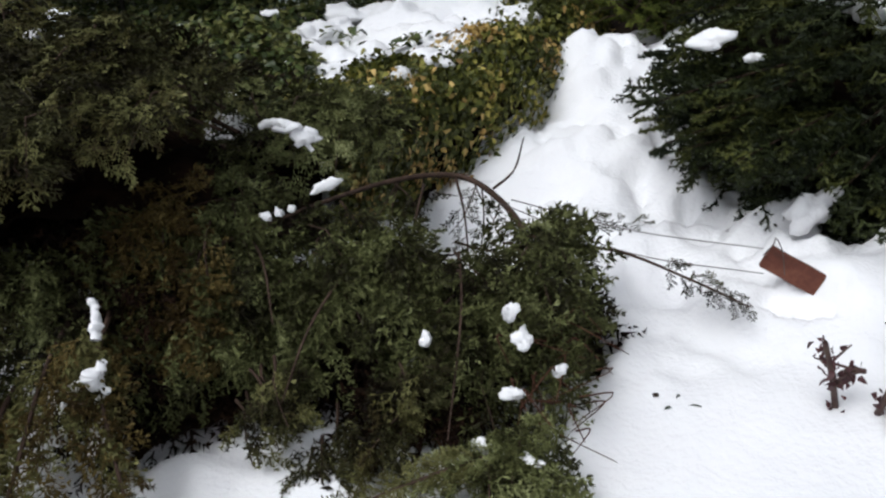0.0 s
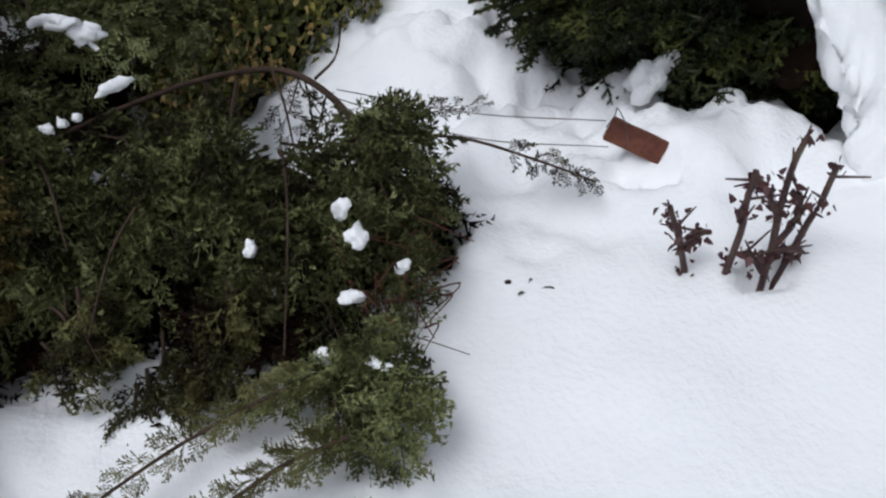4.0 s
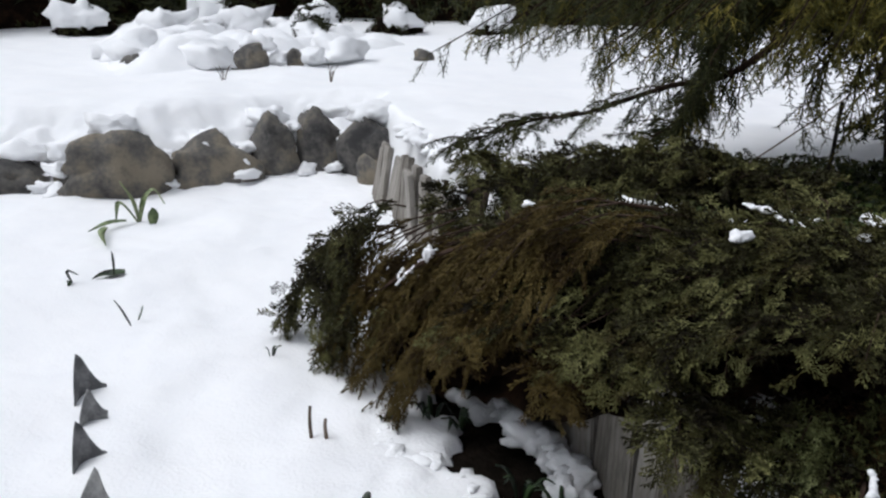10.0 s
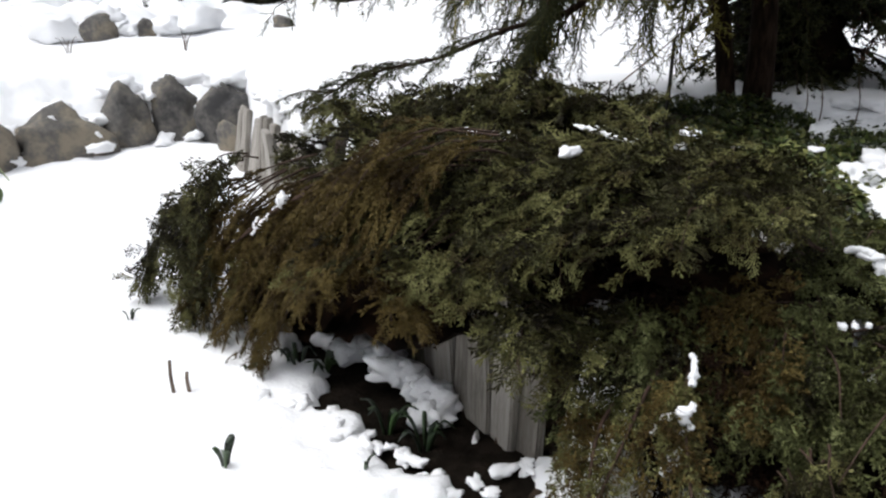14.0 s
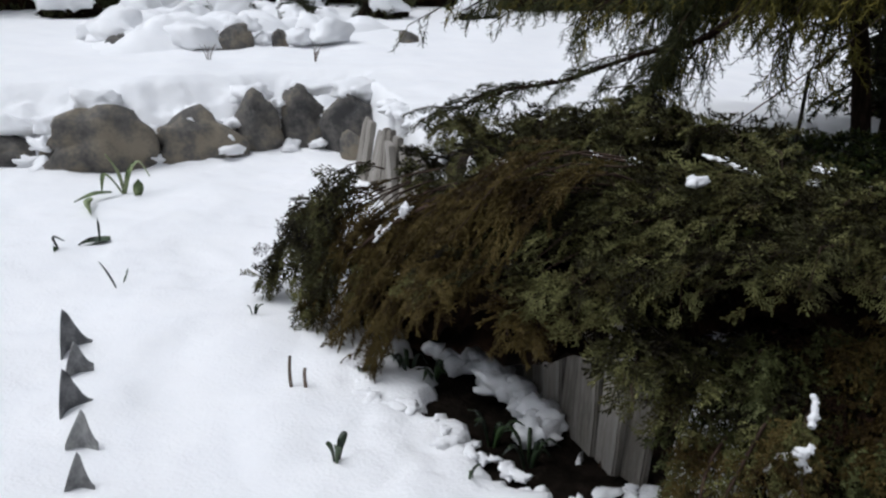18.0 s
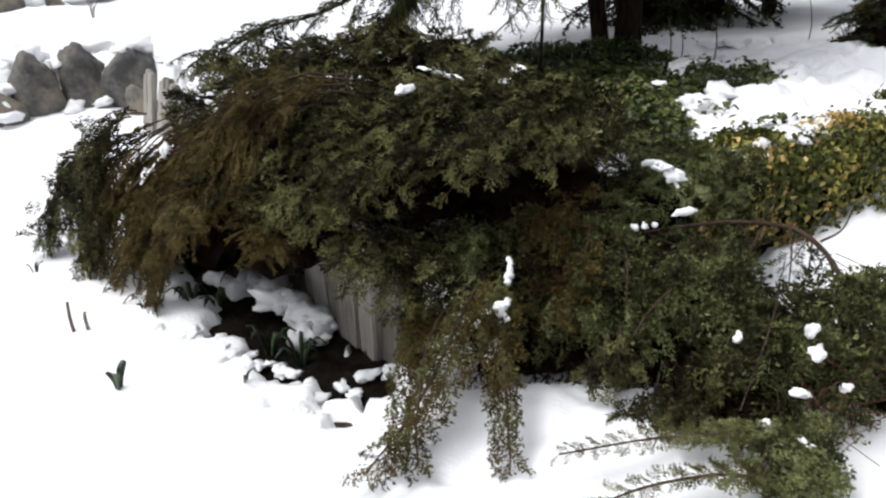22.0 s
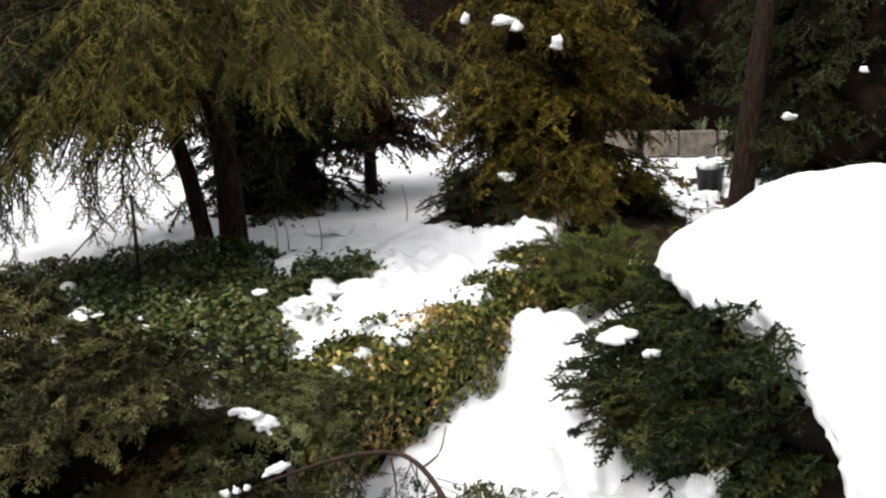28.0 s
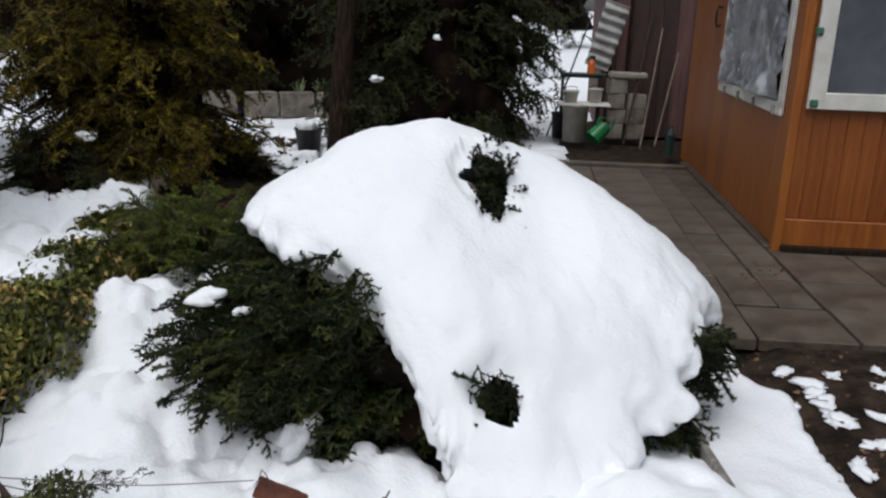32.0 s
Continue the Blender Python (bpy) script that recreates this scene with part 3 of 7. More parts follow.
# Dead needles coloured near black, so they also stand for shade between boughs.
DEAD_SHADE = material("dead_needles_dark_as_shade", [(0.004, 0.003, 0.002), (0.01, 0.006, 0.004), (0.026, 0.014, 0.008)], 6.0, 0.9, island=0.3, spec=0.05)
JUNIPER_TIP = material("pale_juniper_needles", [(0.0353, 0.0271, 0.0094), (0.0792, 0.0721, 0.0234), (0.1378, 0.1382, 0.0517), (0.22, 0.2104, 0.0877)], 8.0, 0.6, island=0.16, spec=0.12)
GREEN_TIP = material("pale_green_needles", [(0.0483, 0.0501, 0.0189), (0.1041, 0.1112, 0.0394), (0.1857, 0.2027, 0.0822), (0.2973, 0.3143, 0.1458)], 8.0, 0.6, island=0.16, spec=0.12)
juniper = thing("juniper_bush", (-1.4, 2.2, 0.38), "large spreading juniper with bronzed drooping fronds above a timber edging", "shrub")
# upper layer, the tier behind, the bronzed sweep, the lower skirt and the dead inside, coloured near black as shade
layer(juniper, [(-2.9, 2.7, .5), (-2.4, 2.6, .68), (-1.5, 2.5, .86), (-.95, 2.45, .8), (-.6, 2.4, .7)], [(-3.0, 1.9, .14), (-2.5, 1.72, .36), (-1.9, 1.45, .58), (-1.1, 1.64, .76), (-.6, 1.8, .76)], 182, 0.145, JUNIPER, 101, bulge=0.12, skew=-0.1, sink=0.2, lift=0.16, length=(0.4, 0.62), spacing=0.036)
layer(juniper, [(-3.2, 3.1, .52), (-2.75, 3.2, .56), (-2.3, 3.2, .62), (-1.9, 3.1, .62), (-1.4, 3.0, .56)], [(-3.15, 2.5, .56), (-2.7, 2.45, .7), (-2.3, 2.42, .84), (-1.8, 2.3, .98), (-1.2, 2.2, .92)], 84, 0.17, JUNIPER, 109, bulge=0.16, lift=0.16, sink=0.14)
layer(juniper, [(-3.2, 2.4, .62), (-2.7, 2.3, .76), (-2.1, 2.05, .88), (-1.6, 1.95, .94)], [(-3.35, 1.88, .02), (-2.8, 1.72, .02), (-2.25, 1.48, .34), (-1.9, 1.4, .5)], 98, 0.13, JUNIPER_GOLD, 102, bulge=0.16, skew=-0.24, angle=30, spacing=0.032, length=(0.6, 0.95), first=(0.0, 0.3), templates=SCALY_T)
layer(juniper, [(-3.62, 2.35, .4), (-3.33, 2.3, .6), (-3.05, 2.25, .66)], [(-3.72, 1.95, -.02), (-3.42, 1.85, .02), (-3.15, 1.82, .04)], 49, 0.16, JUNIPER, 112, bulge=0.16, skew=-0.15, lift=0.12)
layer(juniper, [(-1.95, 1.9, .54), (-1.5, 1.85, .5), (-1.1, 1.85, .4)], [(-1.75, 1.45, .6), (-1.4, 1.4, .48), (-1.08, 1.32, .2)], 49, 0.16, JUNIPER, 103, bulge=0.04, skew=-0.1)
layer(juniper, [(-2.2, 1.9, .5), (-1.8, 1.8, .5)], [(-2.15, 1.4, .5), (-1.6, 1.36, .5)], 21, 0.14, JUNIPER_GOLD, 110, bulge=0.04, skew=-0.25, spacing=0.035, templates=SCALY_T)
layer(juniper, [(-2.9, 2.85, .25), (-2.4, 2.7, .36), (-1.5, 2.6, .45), (-.6, 2.7, .3)], [(-3.0, 2.05, -.02), (-2.5, 1.95, .12), (-1.8, 1.75, .34), (-1.0, 1.72, .4), (-.5, 2.05, .36)], 110, 0.18, DEAD_SHADE, 105, bulge=0.1, spacing=0.05, stems=False, templates=THUJA_T)
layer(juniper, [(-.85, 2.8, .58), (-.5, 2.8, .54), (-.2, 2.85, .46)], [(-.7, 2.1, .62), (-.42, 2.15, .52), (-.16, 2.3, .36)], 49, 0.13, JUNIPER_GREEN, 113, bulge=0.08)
shade_mass(juniper, [(-2.9, 2.75, .28), (-2.4, 2.65, .45), (-1.5, 2.55, .62), (-.75, 2.45, .55)], [(-2.95, 2.05, .04), (-2.5, 1.9, .16), (-1.85, 1.66, .44), (-1.1, 1.8, .62), (-.65, 1.95, .6)], .1, 171)
for i, pts in enumerate(([(-1.5, 2.7, .35), (-1.9, 2.3, .7), (-2.6, 2.0, .62), (-3.2, 1.9, .2)], [(-1.4, 2.7, .35), (-1.3, 2.3, .75), (-1.5, 1.8, .8), (-1.7, 1.5, .55)], [(-1.3, 2.7, .35), (-.9, 2.3, .7), (-.6, 2.1, .66)], [(-1.4, 2.6, .35), (-1.3, 2.0, .42), (-1.2, 1.5, .3)])):
    branch("limb", local(pts, juniper), [0.022, 0.006], TWIG, juniper)

low_juniper = thing("creeping_juniper", (-0.2, 2.1, 0.0), "low juniper spilling from the bank over the snow", "shrub")
layer(low_juniper, [(-1.05, 2.06, .46), (-.8, 2.1, .52), (-.55, 2.12, .55), (-.1, 2.12, .47), (.3, 2.14, .28)], [(-1.02, 1.68, .22), (-.8, 1.68, .18), (-.5, 1.66, .13), (-.12, 1.57, .09), (.18, 1.55, .06), (.38, 1.92, .06)], 147, 0.135, JUNIPER_GREEN, 104, bulge=0.11, length=(0.35, 0.7), spacing=0.05, sink=0.12, lift=0.09, templates=CHUNKY_T)
# Near-black layer that stands for the shade under the green boughs.
layer(low_juniper, [(-1.05, 2.0, .2), (-.5, 2.1, .3), (.0, 2.15, .25), (.3, 2.2, .12)], [(-.95, 1.55, .05), (-.5, 1.75, .04), (-.05, 1.5, .02), (.36, 1.95, .02)], 80, 0.15, DEAD_SHADE, 106, bulge=0.06, spacing=0.035, stems=False, templates=THUJA_T)
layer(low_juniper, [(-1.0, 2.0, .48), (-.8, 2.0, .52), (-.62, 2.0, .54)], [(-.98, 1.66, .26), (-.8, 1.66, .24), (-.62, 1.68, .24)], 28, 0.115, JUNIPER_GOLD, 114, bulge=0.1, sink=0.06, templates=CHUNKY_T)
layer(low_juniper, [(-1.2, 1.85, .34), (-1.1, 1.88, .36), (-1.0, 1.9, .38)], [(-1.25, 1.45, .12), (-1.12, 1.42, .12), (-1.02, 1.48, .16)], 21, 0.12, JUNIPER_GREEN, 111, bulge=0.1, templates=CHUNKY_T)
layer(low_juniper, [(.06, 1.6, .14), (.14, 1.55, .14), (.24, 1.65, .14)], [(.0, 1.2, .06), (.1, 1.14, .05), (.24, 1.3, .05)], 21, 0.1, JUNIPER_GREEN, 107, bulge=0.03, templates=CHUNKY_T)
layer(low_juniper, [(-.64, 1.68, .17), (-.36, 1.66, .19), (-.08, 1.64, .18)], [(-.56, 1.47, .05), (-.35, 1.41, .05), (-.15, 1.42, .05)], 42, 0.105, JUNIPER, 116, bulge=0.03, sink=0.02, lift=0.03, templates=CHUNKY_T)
shade_mass(low_juniper, [(-1.0, 2.05, .2), (-.5, 2.1, .26), (.0, 2.15, .22), (.3, 2.2, .1)], [(-.9, 1.6, .06), (-.5, 1.78, .05), (-.05, 1.55, .03), (.3, 1.95, .03)], .05, 172)
# two browned boughs that hang to the snow, and two bare-tipped ones lying on it
hang = [bend(local(p, low_juniper), 14) for p in ([(-.98, 1.75, .36), (-.98, 1.5, .33), (-1.02, 1.15, .1), (-1.06, .86, .02)], [(-.9, 1.72, .35), (-.86, 1.5, .32), (-.75, 1.25, .14), (-.67, 1.08, .02)], [(-1.05, 1.7, .3), (-1.08, 1.4, .24), (-1.0, 1.1, .08), (-.92, .95, .03)])]
rng = np.random.default_rng(108)
P, D, S, U = along_boughs(hang + [h + rng.normal(size=3) * 0.03 for h in hang], 0.02, 0.095, 38, rng, 0.2, 0.3)
green = rng.uniform(0, 1, len(P)) < 0.45
foliage("hanging_frond", CHUNKY_T, P[~green], D[~green], S[~green], JUNIPER_GOLD, low_juniper, "browned hanging frond", up=U[~green], roll=0.6)
foliage("hanging_frond", CHUNKY_T, P[green], D[green], S[green], JUNIPER_TIP, low_juniper, up=U[green], roll=0.6)
twigs("branchwork", hang, 0.008, 0.003, TWIG, low_juniper)
bare = [bend(local(p, low_juniper), 14) for p in ([(.02, 1.38, .12), (-.12, 1.33, .11), (-.22, 1.29, .1), (-.32, 1.23, .1), (-.52, 1.09, .09)], [(.05, 1.2, .1), (-.1, 1.15, .1), (-.28, 1.02, .09), (-.4, .86, .08)])]
P, D, S, U = along_boughs(bare + [b[:7] for b in bare], 0.011, 0.06, 50, rng, 0.0, -0.1)
foliage("sparse_frond", JUNIPER_T, P, D, S, JUNIPER_TIP, low_juniper, "thin half-bare frond lying on snow", up=U, roll=0.5)
bough = [bend(local(p, low_juniper), 14) for p in ([(.14, 1.42, .14), (.04, 1.38, .13), (-.06, 1.36, .11), (-.12, 1.33, .1)], [(.21, 1.32, .12), (.15, 1.24, .12), (.05, 1.2, .1), (-.06, 1.16, .09)], [(.22, 1.3, .1), (.17, 1.2, .1), (.14, 1.12, .09)])]
P, D, S, U = along_boughs(bough, 0.014, 0.08, 50, rng, 0.0, 0.0)
foliage("lying_frond", CHUNKY_T, P, D, S, GREEN_TIP, low_juniper, "green frond lying on the snow", up=U, roll=0.4)
twigs("branchwork", bare, 0.006, 0.003, TWIG, low_juniper)
# the arched bare branch, its side twigs and the runner towards the brick
arch = [(-.7, 1.8, .45), (-.58, 1.85, .47), (-.39, 2.0, .48), (-.2, 2.16, .465), (-.04, 2.26, .43), (.06, 2.22, .41), (.15, 2.08, .37), (.185, 2.0, .3), (.19, 1.98, .18)]
branch("arched_branch", local(arch, low_juniper), [0.005, 0.006, 0.009, 0.01, 0.011], TWIG, low_juniper, label="bare brown arching branch", n=40)
side = [[(.09, 2.1, .45), (.14, 2.1, .53), (.19, 2.1, .61)], [(-.02, 2.13, .49), (.0, 2.02, .4), (.02, 1.95, .3)], [(-.12, 2.12, .49), (-.14, 2.0, .4), (-.16, 1.9, .33)], [(-.35, 2.09, .46), (-.28, 1.95, .42), (-.2, 1.85, .4), (-.12, 1.82, .4)], [(-.6, 2.0, .4), (-.5, 1.75, .45), (-.42, 1.6, .36)], [(-.3, 1.85, .4), (-.35, 1.6, .36), (-.42, 1.45, .24)], [(-.02, 1.9, .38), (-.02, 1.62, .33), (-.05, 1.4, .2)], [(-.45, 2.05, .44), (-.6, 1.95, .5), (-.75, 1.88, .52)]]
bent = bend(local(arch, low_juniper), 60)
rt = np.random.default_rng(115)
for k in range(16):
    a = bent[rt.integers(22, 58)]
    drop = np.array([rt.normal() * .07, -.06 - .1 * rt.uniform(), -rt.uniform(.08, .22)])
    branch("side_twig", [a, a + drop * .5 + rt.normal(size=3) * .015, a + drop], [0.003, 0.0015], TWIG, low_juniper, 4, n=8)
for s in side:
    branch("side_twig", local(s, low_juniper) + 0.02 * np.random.default_rng(int(1e4 * abs(s[0][0]))).normal(size=(len(s), 3)), [0.0045, 0.002], TWIG, low_juniper, 5, n=12)
runner = bend(local([(.2, 2.15, .24), (.45, 2.12, .22), (.65, 2.0, .18), (.8, 1.92, .13)], low_juniper), 16)
twigs("runner", [runner], 0.006, 0.003, TWIG, low_juniper)
P, D, S, U = along_boughs([runner[8:], runner[10:]], 0.02, 0.07, 60, rng, 0.0)
foliage("runner_foliage", JUNIPER_T, P, D, S, JUNIPER, low_juniper, up=U)
P, D, S, U = along_boughs([bend(local(s, low_juniper), 12) for s in side[1:4]] + [bend(local([(.2, 2.1, .25), (.4, 2.15, .3), (.55, 2.12, .3)], low_juniper), 12)], 0.02, 0.075, 60, rng, 0.2)
foliage("loose_sprig", JUNIPER_T, P, D, S, JUNIPER, low_juniper, up=U)
# reddish tangle at its right end
tangle = []
for _ in range(45):
    a = np.array([rng.uniform(.1, .28), rng.uniform(1.45, 2.05), rng.uniform(.1, .24)])
    tangle.append(bend(local([a, a + [rng.normal() * .04, -.03, .03], a + [rng.normal() * .07, -.07 + rng.normal() * .03, -.02]], low_juniper), 8))
twigs("tangle", tangle, 0.0028, 0.0014, RED_TWIG, low_juniper, 4)

# ---- snow clumps caught on the branches ----
def clump_mesh(name, size, seed, rough=0.32):
    bm = bmesh.new()
    bmesh.ops.create_icosphere(bm, subdivisions=3, radius=1.0)
    r = random.Random(seed)
    balls = [(Vector((0, 0, 0)), 0.62)] + [(Vector((r.uniform(-.62, .62), r.uniform(-.62, .62), r.uniform(-.35, .55))), r.uniform(.26, .5)) for _ in range(9)]
    for v in bm.verts:
        d = v.co.normalized()
        far = 0.4 ** 7
        for c, rad in balls:
            t = c.dot(d)
            h = rad * rad - (c.length_squared - t * t)
            if h > 0:
                far += max(0, t + math.sqrt(h)) ** 7
        far = 0.94 * far ** (1 / 7)
        far *= 1 + noise.fractal(d * 2.2 + Vector((seed * 3.1, seed, 0)), 0.8, 2.0, 4) * rough
        v.co = Vector((d.x * size[0], d.y * size[1], d.z * size[2] * (1 if d.z > 0 else 0.6))) * far * 1.15
    me = bpy.data.meshes.new(name)
    bm.to_mesh(me)
    bm.free()
    return me


def clump(at, size, seed, label, group="", turn=0.0, tilt=0.0, rough=0.32):
    ob = put("snow_clump", clump_mesh("snow_clump", size, seed, rough), SNOW, None, "", True)
    ob.matrix_basis = pose(*at, tilt, 0, turn)
    return tagged(ob, label, "snow", group)


ON = "small wet clump of snow caught on the juniper"
for i, (at, size) in enumerate((((-1.39, 1.84, .95), (.036, .03, .03)), ((-1.75, 2.18, .9), (.03, .025, .03)), ((-1.08, 2.1, .95), (.04, .025, .02)), ((-1.84, 2.18, .85), (.028, .02, .024)), ((-.47, 2.08, .67), (.045, .03, .022)), ((-.42, 2.07, .64), (.04, .02, .03)), ((-.34, 1.85, .6), (.042, .02, .022)), ((-.5, 1.85, .52), (.013, .015, .022)), ((-.465, 1.85, .53), (.011, .012, .018)), ((-.43, 1.85, .54), (.01, .012, .016)), ((.1, 1.6, .36), (.022, .02, .042)), ((.13, 1.56, .31), (.034, .03, .034)), ((-.1, 1.6, .3), (.018, .018, .03)), ((-.96, 1.75, .37), (.032, .03, .032)), ((-1.93, 2.18, .9), (.04, .02, .02)), ((-2.39, 2.2, .8), (.035, .02, .02)), ((-2.75, 1.95, .55), (.03, .02, .05)), ((-2.9, 1.95, .42), (.02, .02, .05)), ((-1.1, 2.3, .95), (.08, .03, .02)), ((.1, 1.5, .2), (.035, .02, .02)), ((.22, 1.58, .2), (.022, .015, .016)), ((-.14, 1.64, .2), (.018, .015, .022)), ((-.08, 1.58, .18), (.014, .012, .018)), ((.13, 1.34, .14), (.03, .018, .014)), ((.02, 1.42, .12), (.03, .02, .02)))):
    clump(at, size, i, ON, "snow on the juniper", turn=37 * i)

def snow_strip(pts, r, seed, label, ragged=0.8):
    """A ragged line of snow lying along a bough."""
    p = bend(pts, 40)
    v, f = tube(p, [r * 0.6, r, r, r * 0.5], 12)
    k = np.repeat(np.arange(40), 12)
    v = p[k] + (v - p[k]) * np.maximum(0.25, 1 + ragged * vnoise(v[:, 0] * 34, v[:, 1] * 28 + v[:, 2] * 30, seed) + 0.5 * ragged * vnoise(v[:, 0] * 80, v[:, 1] * 70 + v[:, 2] * 75, seed + 3))[:, None]
    return tagged(put("snow_strip", mesh_from("snow_strip", v, [f]), SNOW, None, "", True), label, "snow", "snow on the juniper")


STRIP = "ragged strip of wet snow along a juniper bough"
snow_strip([(-.87, 1.59, .46), (-.85, 1.54, .425), (-.845, 1.51, .4)], .013, 1, STRIP, 1.1)
snow_strip([(-.825, 1.475, .365), (-.845, 1.46, .335), (-.825, 1.45, .3), (-.845, 1.435, .27)], .015, 7, STRIP, 1.2)
snow_strip([(-.835, 1.43, .245), (-.86, 1.415, .2), (-.885, 1.405, .15)], .012, 8, STRIP, 1.2)
snow_strip([(-.87, 1.45, .33), (-.91, 1.44, .3), (-.93, 1.425, .26)], .01, 2, STRIP, 1.2)
snow_strip([(-1.5, 2.18, .97), (-1.43, 2.17, .965), (-1.36, 2.16, .955), (-1.27, 2.14, .94)], .015, 3, STRIP)
snow_strip([(-1.96, 2.2, .89), (-1.86, 2.19, .9), (-1.78, 2.19, .89)], .012, 4, STRIP)
snow_strip([(-.54, 2.09, .68), (-.48, 2.08, .69), (-.43, 2.07, .66), (-.4, 2.06, .61)], .014, 5, STRIP)
snow_strip([(-2.9, 1.9, .4), (-2.82, 1.95, .5), (-2.74, 2.0, .58)], .012, 6, STRIP)

# ---- timber edging under the juniper ----
def stake_mesh(seed, w, h, thick=0.04):
    """A flat upright board with worn rounded edges and a slanting top."""
    r = random.Random(seed)
    bm = bmesh.new()
    bmesh.ops.create_cube(bm, size=1.0, matrix=pose(0, 0, h / 2) @ Matrix.Diagonal((w, thick, h, 1)))
    bmesh.ops.subdivide_edges(bm, edges=[e for e in bm.edges if abs(e.verts[0].co.z - e.verts[1].co.z) > 0.1], cuts=4)
    slant = r.uniform(-0.2, 0.2)
    for v in bm.verts:
        v.co += Vector((r.uniform(-1, 1), r.uniform(-1, 1), 0)) * 0.004
        if v.co.z > h * 0.95:
            v.co.z += v.co.x * slant
    bmesh.ops.bevel(bm, geom=[e for e in bm.edges if e.calc_face_angle(0) > 0.8], offset=0.008, segments=2, affect="EDGES")
    me = bpy.data.meshes.new("stake")
    bm.to_mesh(me)
    bm.free()
    me.materials.append(STAKE)
    return me


edging = thing("timber_edging", (-1.45, 1.7, -0.2), "row of weathered grey upright boards holding the raised bed", "edging")
STAKES = [stake_mesh(i, w, 0.78) for i, w in enumerate((0.14, 0.13, 0.15, 0.145, 0.135))]
run = bend([(-5.42, 4.38, 0), (-5.2, 4.24, 0), (-3.5, 3.1, 0), (-1.98, 2.05, 0), (-1.56, 1.8, 0), (-1.3, 1.72, 0)], 400)
arc = np.concatenate([[0], np.cumsum(np.linalg.norm(np.diff(run, axis=0), axis=1))])
R2 = random.Random(9)
for s in np.arange(0.18, arc[-1], 0.125):
    x, y = np.interp(s, arc, run[:, 0]), np.interp(s, arc, run[:, 1])
    ob = put("stake", R2.choice(STAKES), None, edging)
    far = max(0, 1 - s / 1.5)
    x, y = x - 0.55 * (0.06 + 0.06 * far), y - 0.83 * (0.06 + 0.06 * far)
    ob.matrix_basis = pose(x + 1.45, y - 1.7, R2.uniform(-0.2, -0.1) - 0.07 * min(1, 2 * far), R2.uniform(-3, 3) - 14 * min(1, 1.6 * far), R2.uniform(-5, 5) * (1 + far), -33 + 8 * step(2.5, 4.5, s) + R2.uniform(-6, 6))
for i, (s, off, r) in enumerate(((.05, .3, .1), (.25, .26, .09), (.45, .3, .1), (.62, .24, .07), (.8, .28, .1), (1.0, .24, .08), (1.2, .26, .1))):
    x, y = np.interp(s, arc, run[:, 0]) + .55 * off, np.interp(s, arc, run[:, 1]) + .83 * off
    clump((x, y, .43), (r * 1.3, r, r * .8), 340 + i, "lump of snow lying over the tops of the stakes", "snow on the stakes", turn=50 * i, rough=.35)

# ---- stones of the raised bed ----
def stone(at, size, seed, turn=0):
    bm = bmesh.new()
    bmesh.ops.create_icosphere(bm, subdivisions=4, radius=1.0)
    off = Vector((seed * 7.3, seed * 1.7, 2))
    r = random.Random(seed)
    cuts = [(Vector((r.gauss(0, 1), r.gauss(0, 1), r.gauss(0, 1))).normalized(), r.uniform(0.62, 0.95)) for _ in range(11)]
    for v in bm.verts:
        d = noise.fractal(v.co * 1.1 + off, 0.8, 2.1, 6) * 0.4
        c = v.co.copy()
        c = Vector([math.copysign(abs(k) ** 0.9, k) for k in c])
        c = c * (1 + d)
        for n, lim in cuts:
            c -= n * max(0, c.dot(n) - lim) * 0.6
        v.co = Vector((c.x * size[0], c.y * size[1], c.z * size[2]))
    ob = part("boulder", bm, STONE, None, "", True)
    ob.matrix_basis = pose(*at, 0, 0, turn)
    return tagged(ob, "rough grey-brown field stone capped with snow", "stone", "stones of the raised bed")


for i, (x, y, half, deep, top, turn) in enumerate(((-8.6, 1.85, .4, .3, .12, 50), (-8.0, 2.4, .36, .28, .1, 48), (-7.3, 3.0, .5, .32, .34, 56), (-6.95, 3.74, .4, .28, .18, 64), (-6.76, 4.34, .25, .26, .3, 66), (-6.52, 4.74, .23, .26, .34, 60), (-5.98, 4.9, .25, .22, .36, 35), (-5.7, 4.62, .13, .1, .04, 20))):
    stone((x, y, -.06), (half * 1.1, deep, top + .14), i + 61, turn)
for i, (x, y, z, r) in enumerate(((-6.85, 4.06, .0, .11), (-6.92, 4.12, .1, .12), (-7.12, 3.4, .12, .1), (-6.66, 4.56, .3, .09), (-6.3, 4.9, .2, .1), (-7.5, 2.75, .24, .16), (-7.6, 3.25, .36, .2), (-7.08, 3.9, .2, .17), (-6.6, 4.95, .38, .17), (-6.1, 5.1, .42, .2), (-6.98, 4.5, .34, .2), (-6.72, 4.58, .2, .1), (-8.0, 2.6, .16, .2), (-6.72, 4.0, -.08, .14), (-6.45, 4.5, -.1, .12), (-7.0, 3.32, -.1, .13), (-6.2, 4.7, -.06, .1), (-7.5, 2.6, -.12, .16), (-7.6, 2.66, .06, .12), (-7.65, 2.55, -.08, .1), (-8.2, 2.05, .02, .14), (-6.02, 4.8, .04, .09))):
    clump((x, y, z), (r * 1.4, r, r * .75), 40 + i, "rounded lump of snow lying between the field stones", "snow on the stones", turn=50 * i, rough=.4)
